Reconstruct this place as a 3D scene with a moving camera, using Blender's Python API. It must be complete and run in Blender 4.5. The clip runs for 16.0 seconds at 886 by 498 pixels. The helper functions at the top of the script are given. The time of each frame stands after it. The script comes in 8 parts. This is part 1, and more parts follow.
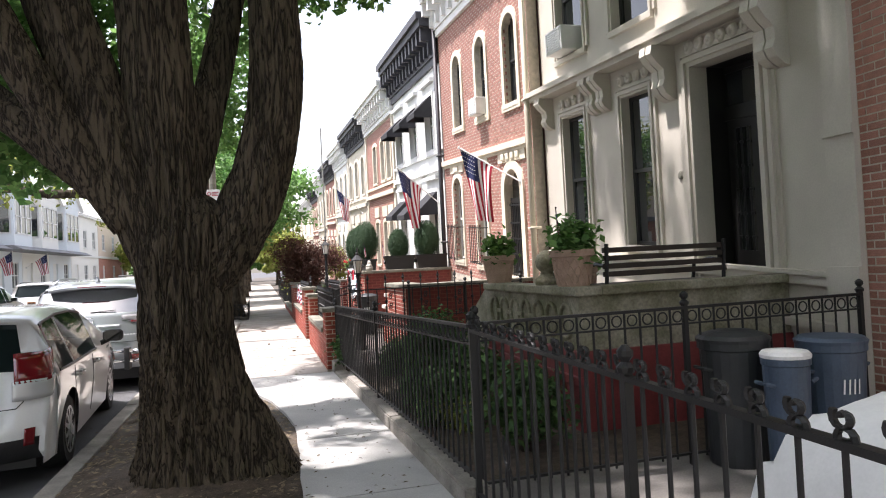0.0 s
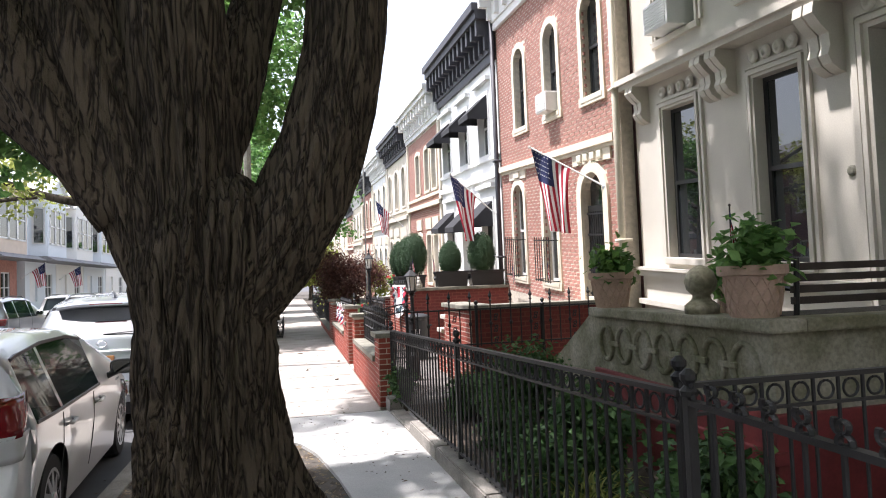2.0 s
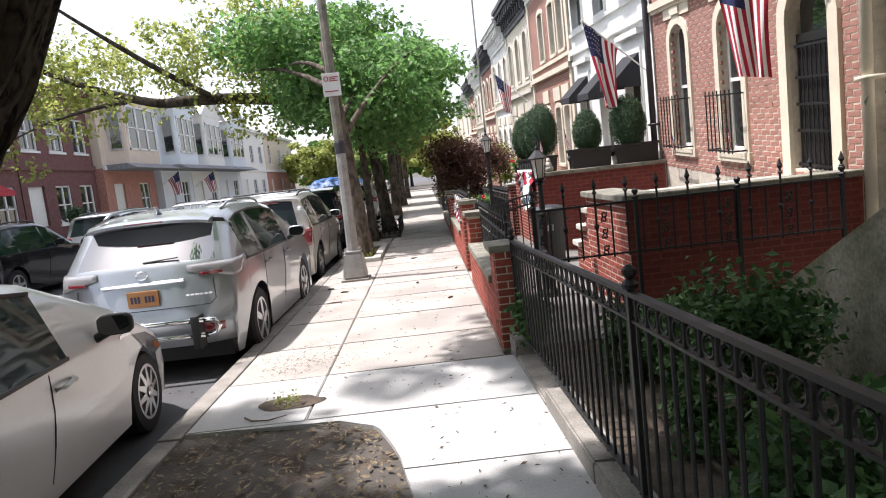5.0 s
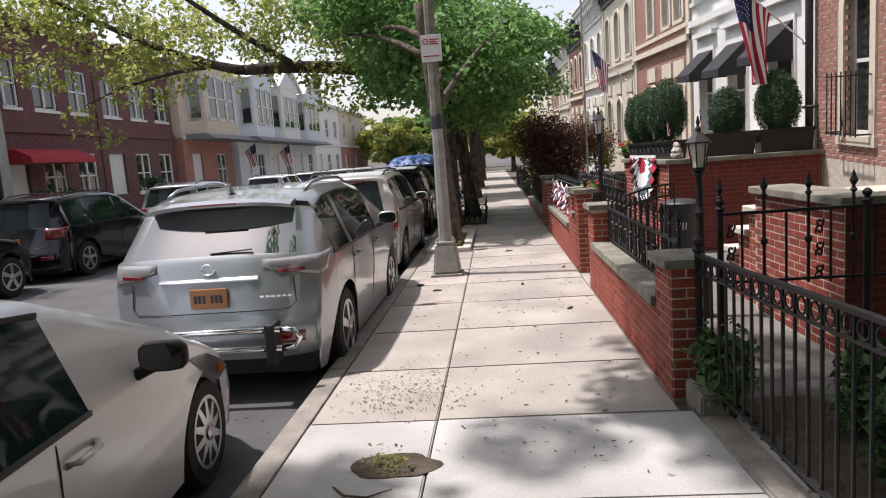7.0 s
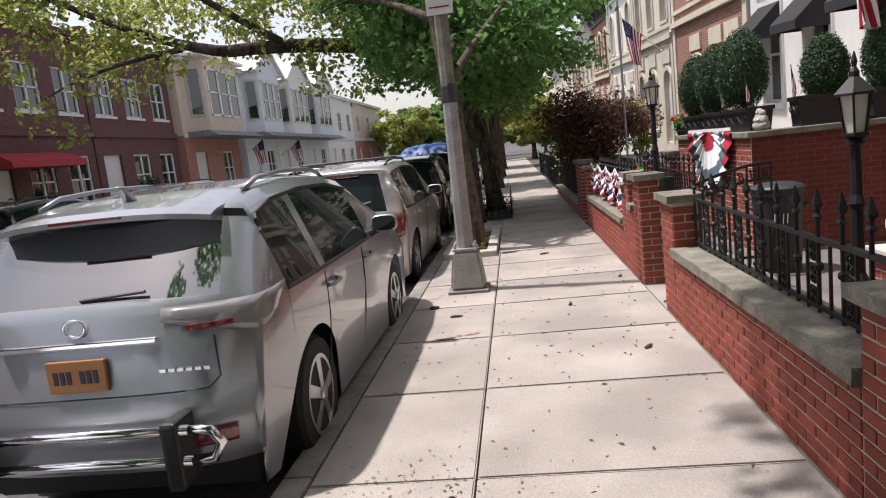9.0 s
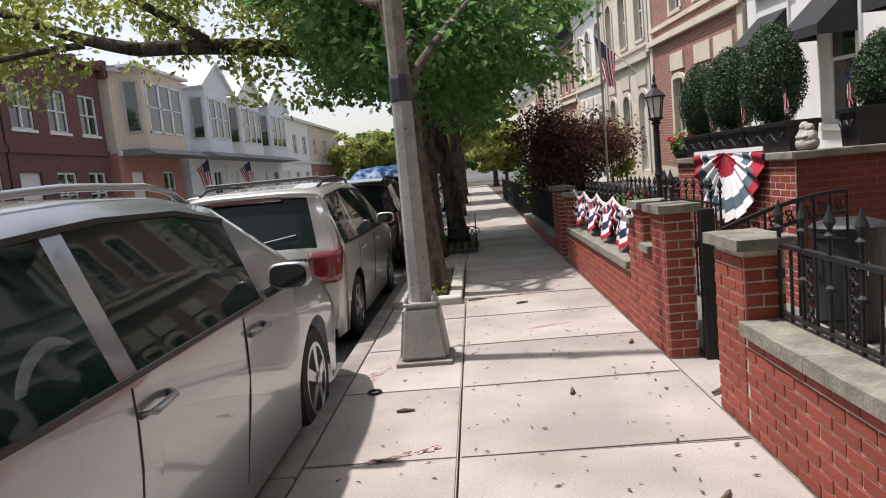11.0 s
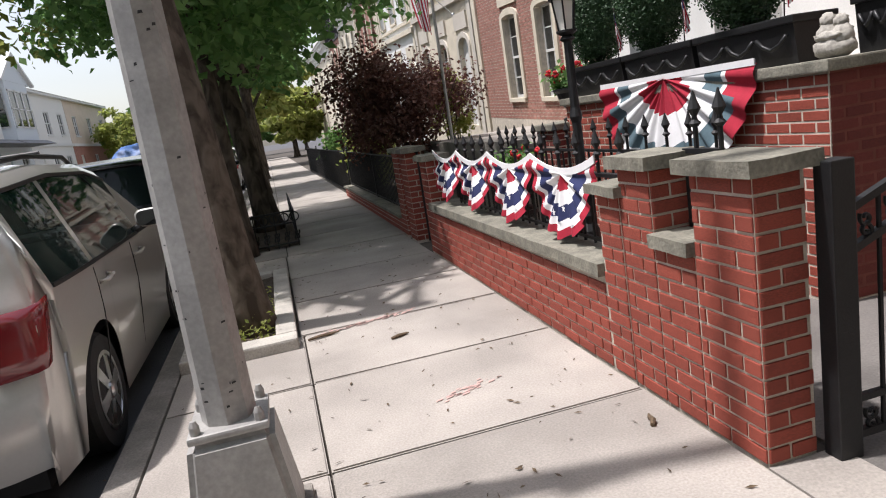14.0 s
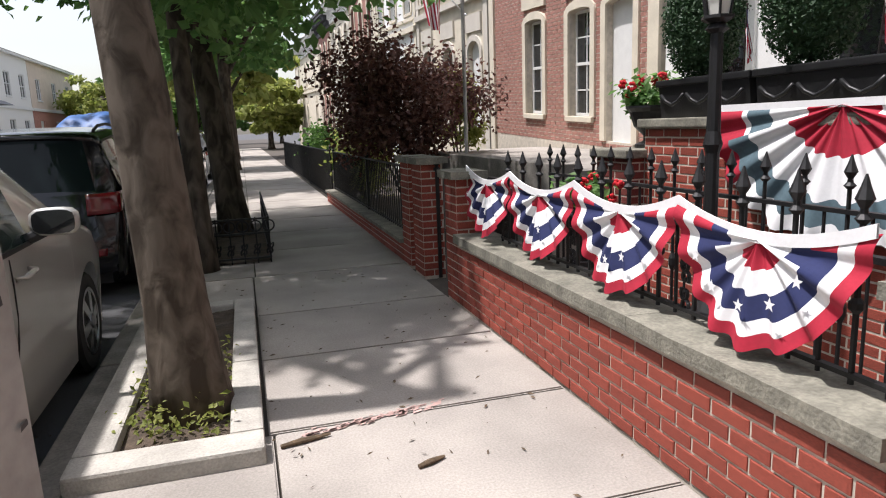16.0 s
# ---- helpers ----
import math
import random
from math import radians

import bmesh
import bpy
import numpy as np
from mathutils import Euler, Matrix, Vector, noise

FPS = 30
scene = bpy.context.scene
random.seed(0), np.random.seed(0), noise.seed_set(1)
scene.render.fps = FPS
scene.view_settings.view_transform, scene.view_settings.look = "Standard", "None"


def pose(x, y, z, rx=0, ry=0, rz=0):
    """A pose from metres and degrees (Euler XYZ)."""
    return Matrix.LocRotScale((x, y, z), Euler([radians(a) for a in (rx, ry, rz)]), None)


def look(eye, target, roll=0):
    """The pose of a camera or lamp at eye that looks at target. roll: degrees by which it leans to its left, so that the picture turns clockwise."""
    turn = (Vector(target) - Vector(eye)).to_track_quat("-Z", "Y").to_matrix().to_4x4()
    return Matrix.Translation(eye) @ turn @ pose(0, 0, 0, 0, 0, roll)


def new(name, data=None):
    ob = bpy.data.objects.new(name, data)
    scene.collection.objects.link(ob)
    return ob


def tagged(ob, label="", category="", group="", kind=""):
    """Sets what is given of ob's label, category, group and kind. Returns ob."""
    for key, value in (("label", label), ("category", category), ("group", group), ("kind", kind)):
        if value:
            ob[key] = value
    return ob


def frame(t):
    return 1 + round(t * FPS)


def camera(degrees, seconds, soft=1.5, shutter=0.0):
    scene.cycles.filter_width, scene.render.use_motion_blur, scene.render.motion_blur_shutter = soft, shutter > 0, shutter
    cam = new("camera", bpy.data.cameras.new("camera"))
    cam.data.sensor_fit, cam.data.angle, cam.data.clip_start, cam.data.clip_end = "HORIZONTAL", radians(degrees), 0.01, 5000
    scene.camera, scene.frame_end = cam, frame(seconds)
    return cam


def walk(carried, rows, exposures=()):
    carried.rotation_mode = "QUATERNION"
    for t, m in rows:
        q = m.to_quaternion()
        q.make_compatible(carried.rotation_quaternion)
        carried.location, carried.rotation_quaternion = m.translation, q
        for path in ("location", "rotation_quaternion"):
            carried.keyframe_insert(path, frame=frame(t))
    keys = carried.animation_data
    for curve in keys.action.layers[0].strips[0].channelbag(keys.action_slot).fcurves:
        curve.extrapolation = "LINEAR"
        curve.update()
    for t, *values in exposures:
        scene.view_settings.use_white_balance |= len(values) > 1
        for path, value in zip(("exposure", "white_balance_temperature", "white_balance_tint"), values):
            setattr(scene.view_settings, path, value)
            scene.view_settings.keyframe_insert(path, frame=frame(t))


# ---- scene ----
cam = camera(67.6, 16.0, soft=1.1)
PATH = [
    (0, (-0.296, -4.596, 1.559), (0.237, -2.668, 1.598), -2.9),
    (0.5, (-0.4, -4.12, 1.596), (0.196, -2.212, 1.671), -1.7),
    (1, (-0.409, -3.705, 1.606), (0.155, -1.786, 1.627), -3.2),
    (1.5, (-0.382, -3.271, 1.569), (0.069, -1.322, 1.577), -1.8),
    (2, (-0.426, -2.782, 1.595), (0.02, -0.834, 1.687), -2.2),
    (2.5, (-0.424, -2.387, 1.561), (-0.065, -0.42, 1.589), -2.0),
    (3, (-0.352, -1.844, 1.524), (-0.02, 0.126, 1.427), -1.4),
    (3.5, (-0.32, -1.315, 1.548), (0.055, 0.641, 1.371), -4.1),
    (4, (-0.229, -0.854, 1.589), (-0.058, 1.126, 1.369), -6.1),
    (4.6, (-0.06, -0.45, 1.61), (0.06, 1.53, 1.38), -6.2),
    (5.2, (0.12, 0.05, 1.64), (0.10, 2.03, 1.41), -6.4),
    (5.8, (0.0, 0.46, 1.68), (-0.10, 2.44, 1.41), -6.5),
    (6.5, (-0.458, 0.813, 1.719), (-0.629, 2.782, 1.41), -6.4),
    (7, (-0.467, 1.361, 1.686), (-0.637, 3.336, 1.418), -4.2),
    (7.5, (-0.484, 1.894, 1.669), (-0.663, 3.866, 1.384), -4.1),
    (8, (-0.521, 2.442, 1.629), (-0.723, 4.41, 1.334), -3.8),
    (8.5, (-0.618, 2.961, 1.615), (-0.752, 4.932, 1.299), -5.4),
    (9, (-0.613, 3.527, 1.594), (-0.849, 5.492, 1.306), -6.4),
    (11.5, (-0.777, 6.13, 1.496), (-0.765, 8.117, 1.272), -4.4),
    (12, (-0.847, 6.656, 1.47), (-0.592, 8.625, 1.231), -3.8),
    (12.5, (-0.975, 7.051, 1.423), (-0.829, 9.022, 1.113), -9.0),
    (13, (-0.96, 7.574, 1.386), (-0.677, 9.52, 1.022), -5.9),
    (13.5, (-0.982, 8.08, 1.421), (-0.468, 9.96, 0.97), -7.7),
    (14, (-0.927, 8.564, 1.44), (-0.48, 10.475, 1.053), -8.9),
    (14.5, (-0.891, 9.092, 1.392), (-0.266, 10.966, 1.082), -9.2),
    (15, (-0.951, 9.542, 1.408), (-0.32, 11.407, 1.054), -4.8),
    (15.5, (-0.923, 9.904, 1.448), (-0.489, 11.814, 1.044), -3.0),
    (16, (-0.969, 10.389, 1.435), (-0.414, 12.275, 1.069), -2.1),
]
walk(cam, [(t, look(eye, target, roll)) for t, eye, target, roll in PATH],
     exposures=[(0.0, 1.38, 6550, 17), (2.5, 1.35, 6350, 16), (4.0, 1.22, 6350, 15), (6.5, 0.46, 6600, 17), (9.0, 0.28, 6650, 18), (12.5, 0.32, 6520, 15), (14.0, 0.36, 6450, 15), (16.0, 0.50, 6450, 15)])

# ---- world and light ----
SUN_EL, SUN_AZ = 69.0, 280.0      # degrees; azimuth clockwise from +y
world = bpy.data.worlds.new("world")
scene.world = world
world.use_nodes = True
wn = world.node_tree.nodes
sky = wn.new("ShaderNodeTexSky")
sky.sky_type, sky.sun_disc = 'NISHITA', False
sky.sun_elevation, sky.sun_rotation = radians(SUN_EL), radians(SUN_AZ)
sky.air_density, sky.dust_density, sky.ozone_density = 1.3, 2.0, 0.6
wn["Background"].inputs[1].default_value = 0.15
haze = wn.new("ShaderNodeHueSaturation")      # bright hazy summer sky
haze.inputs["Saturation"].default_value, haze.inputs["Value"].default_value = 0.5, 1.0
world.node_tree.links.new(sky.outputs[0], haze.inputs["Color"])
world.node_tree.links.new(haze.outputs[0], wn["Background"].inputs[0])
sun_data = bpy.data.lights.new("sun", 'SUN')
sun_data.energy, sun_data.angle, sun_data.color = 4.4, radians(1.5), (1.0, 0.975, 0.95)
sun = new("sun", sun_data)
_e, _a = radians(SUN_EL), radians(SUN_AZ)
_d = Vector((math.sin(_a) * math.cos(_e), math.cos(_a) * math.cos(_e), math.sin(_e)))
sun.matrix_world = look(_d * 60, (0, 0, 0))


# ---- materials ----
def mat(name, col, rough=0.6, metal=0.0, var=0.25, scale=6.0, fine=60.0, bump=0.15, tint=None, spec=0.5, rand=0.0,
        coat=0.0, streak=None, bscale=None):
    """A surface with colour variation at two scales, relief and wear."""
    m = bpy.data.materials.new(name)
    m.use_nodes = True
    nt = m.node_tree
    n, l = nt.nodes, nt.links
    b = n["Principled BSDF"]
    b.inputs["Roughness"].default_value, b.inputs["Metallic"].default_value = rough, metal
    b.inputs["Specular IOR Level"].default_value = spec
    b.inputs["Coat Weight"].default_value = coat
    tc = n.new("ShaderNodeTexCoord")
    mp = n.new("ShaderNodeMapping")
    l.new(tc.outputs["Object"], mp.inputs[0])
    if streak:
        mp.inputs["Scale"].default_value = streak
    n1, n2 = n.new("ShaderNodeTexNoise"), n.new("ShaderNodeTexNoise")
    n1.inputs["Scale"].default_value, n1.inputs["Detail"].default_value = scale, 6
    n2.inputs["Scale"].default_value, n2.inputs["Detail"].default_value = fine, 4
    l.new(mp.outputs[0], n1.inputs["Vector"]), l.new(mp.outputs[0], n2.inputs["Vector"])
    if rand:
        inf = n.new("ShaderNodeObjectInfo")
        add = n.new("ShaderNodeVectorMath")
        sc = n.new("ShaderNodeMath")
        sc.operation, sc.inputs[1].default_value = 'MULTIPLY', 37.0
        l.new(inf.outputs["Random"], sc.inputs[0])
        l.new(mp.outputs[0], add.inputs[0]), l.new(sc.outputs[0], add.inputs[1])
        l.new(add.outputs[0], n1.inputs["Vector"])
    mix = n.new("ShaderNodeMixRGB")
    r = n.new("ShaderNodeValToRGB")
    dark = tuple(c * (1 - var) for c in col) if tint is None else tint
    r.color_ramp.elements[0].position, r.color_ramp.elements[1].position = 0.35, 0.68
    r.color_ramp.elements[0].color, r.color_ramp.elements[1].color = (*dark, 1), (*col, 1)
    l.new(n1.outputs[0], r.inputs[0])
    r2 = n.new("ShaderNodeValToRGB")
    r2.color_ramp.elements[0].color = (1 - var * 0.8,) * 3 + (1,)
    r2.color_ramp.elements[0].position, r2.color_ramp.elements[1].position = 0.3, 0.7
    l.new(n2.outputs[0], r2.inputs[0])
    mix.blend_type, mix.inputs[0].default_value = 'MULTIPLY', 1.0
    l.new(r.outputs[0], mix.inputs[1]), l.new(r2.outputs[0], mix.inputs[2])
    out = mix.outputs[0]
    if rand:
        hs = n.new("ShaderNodeHueSaturation")
        mr = n.new("ShaderNodeMapRange")
        mr.inputs[3].default_value, mr.inputs[4].default_value = 1 - rand, 1 + rand
        l.new(inf.outputs["Random"], mr.inputs[0]), l.new(mr.outputs[0], hs.inputs["Value"])
        l.new(out, hs.inputs["Color"])
        out = hs.outputs[0]
    l.new(out, b.inputs["Base Color"])
    if bump:
        bp = n.new("ShaderNodeBump")
        bp.inputs["Strength"].default_value, bp.inputs["Distance"].default_value = bump, 0.01
        src = n2
        if bscale:
            src = n.new("ShaderNodeTexNoise")
            src.inputs["Scale"].default_value, src.inputs["Detail"].default_value = bscale, 5
            l.new(mp.outputs[0], src.inputs["Vector"])
        l.new(src.outputs[0], bp.inputs["Height"])
        l.new(bp.outputs[0], b.inputs["Normal"])
    return m


def leafy(name, col, col2, rough=0.55, trans=0.35):
    """Leaves: colour by island, light passing through."""
    m = bpy.data.materials.new(name)
    m.use_nodes = True
    n, l = m.node_tree.nodes, m.node_tree.links
    b = n["Principled BSDF"]
    g = n.new("ShaderNodeNewGeometry")
    r = n.new("ShaderNodeValToRGB")
    r.color_ramp.elements[0].color, r.color_ramp.elements[1].color = (*col, 1), (*col2, 1)
    l.new(g.outputs["Random Per Island"], r.inputs[0])
    l.new(r.outputs[0], b.inputs["Base Color"])
    b.inputs["Roughness"].default_value = rough
    t = n.new("ShaderNodeBsdfTranslucent")
    l.new(r.outputs[0], t.inputs[0])
    mx = n.new("ShaderNodeMixShader")
    mx.inputs[0].default_value = trans
    l.new(b.outputs[0], mx.inputs[1]), l.new(t.outputs[0], mx.inputs[2])
    l.new(mx.outputs[0], n["Material Output"].inputs[0])
    return m


def glassy(name, col, rough=0.02, alpha=0.0, spec=0.9):
    """Dark reflecting glass, partly see-through by alpha."""
    m = bpy.data.materials.new(name)
    m.use_nodes = True
    b = m.node_tree.nodes["Principled BSDF"]
    b.inputs["Base Color"].default_value = (*col, 1)
    b.inputs["Roughness"].default_value = rough
    b.inputs["Specular IOR Level"].default_value = spec
    b.inputs["IOR"].default_value = 1.6
    b.inputs["Alpha"].default_value = 1 - alpha
    return m


def bark_mat(name, col, dark, scale, bump, stretch=0.22, plates=False):
    m = bpy.data.materials.new(name)
    m.use_nodes = True
    n, l = m.node_tree.nodes, m.node_tree.links
    b = n["Principled BSDF"]
    b.inputs["Roughness"].default_value = 0.9
    b.inputs["Specular IOR Level"].default_value = 0.2
    tc, mp = n.new("ShaderNodeTexCoord"), n.new("ShaderNodeMapping")
    mp.inputs["Scale"].default_value = (1, 1, stretch)
    l.new(tc.outputs["Object"], mp.inputs[0])
    if plates:      # fine fibrous grain over the modelled ridges; dark furrow colour deepens the groove shade
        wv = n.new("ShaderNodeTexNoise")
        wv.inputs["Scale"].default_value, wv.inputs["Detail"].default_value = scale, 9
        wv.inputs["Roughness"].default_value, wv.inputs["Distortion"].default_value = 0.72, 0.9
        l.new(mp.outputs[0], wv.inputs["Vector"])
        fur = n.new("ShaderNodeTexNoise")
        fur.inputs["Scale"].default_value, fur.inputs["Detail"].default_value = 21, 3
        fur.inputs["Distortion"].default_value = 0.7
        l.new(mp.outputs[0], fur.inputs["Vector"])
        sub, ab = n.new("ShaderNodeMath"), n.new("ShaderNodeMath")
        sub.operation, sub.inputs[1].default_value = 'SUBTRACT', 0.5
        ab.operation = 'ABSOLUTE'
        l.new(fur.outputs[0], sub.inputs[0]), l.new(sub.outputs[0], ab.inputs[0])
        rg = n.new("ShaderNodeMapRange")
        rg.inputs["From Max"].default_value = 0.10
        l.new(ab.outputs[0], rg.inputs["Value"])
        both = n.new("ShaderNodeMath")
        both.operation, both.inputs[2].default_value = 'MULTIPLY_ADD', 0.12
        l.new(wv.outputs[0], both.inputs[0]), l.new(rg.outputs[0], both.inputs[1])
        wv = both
    else:
        wv = n.new("ShaderNodeTexNoise")
        wv.inputs["Scale"].default_value, wv.inputs["Detail"].default_value = scale, 7
        wv.inputs["Distortion"].default_value = 0.6
        l.new(mp.outputs[0], wv.inputs["Vector"])
    big = n.new("ShaderNodeTexNoise")
    big.inputs["Scale"].default_value = 2.2
    l.new(tc.outputs["Object"], big.inputs["Vector"])
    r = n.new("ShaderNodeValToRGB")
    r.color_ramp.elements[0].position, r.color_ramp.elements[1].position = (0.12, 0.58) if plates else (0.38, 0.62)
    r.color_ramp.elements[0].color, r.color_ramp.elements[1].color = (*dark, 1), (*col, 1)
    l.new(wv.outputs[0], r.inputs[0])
    mx = n.new("ShaderNodeMixRGB")
    mx.blend_type = 'MULTIPLY'
    mx.inputs[0].default_value = 0.6
    l.new(r.outputs[0], mx.inputs[1]), l.new(big.outputs[0], mx.inputs[2])
    l.new(mx.outputs[0], b.inputs["Base Color"])
    bp = n.new("ShaderNodeBump")
    bp.inputs["Strength"].default_value, bp.inputs["Distance"].default_value = bump, 0.03
    l.new(wv.outputs[0], bp.inputs["Height"])
    l.new(bp.outputs[0], b.inputs["Normal"])
    return m


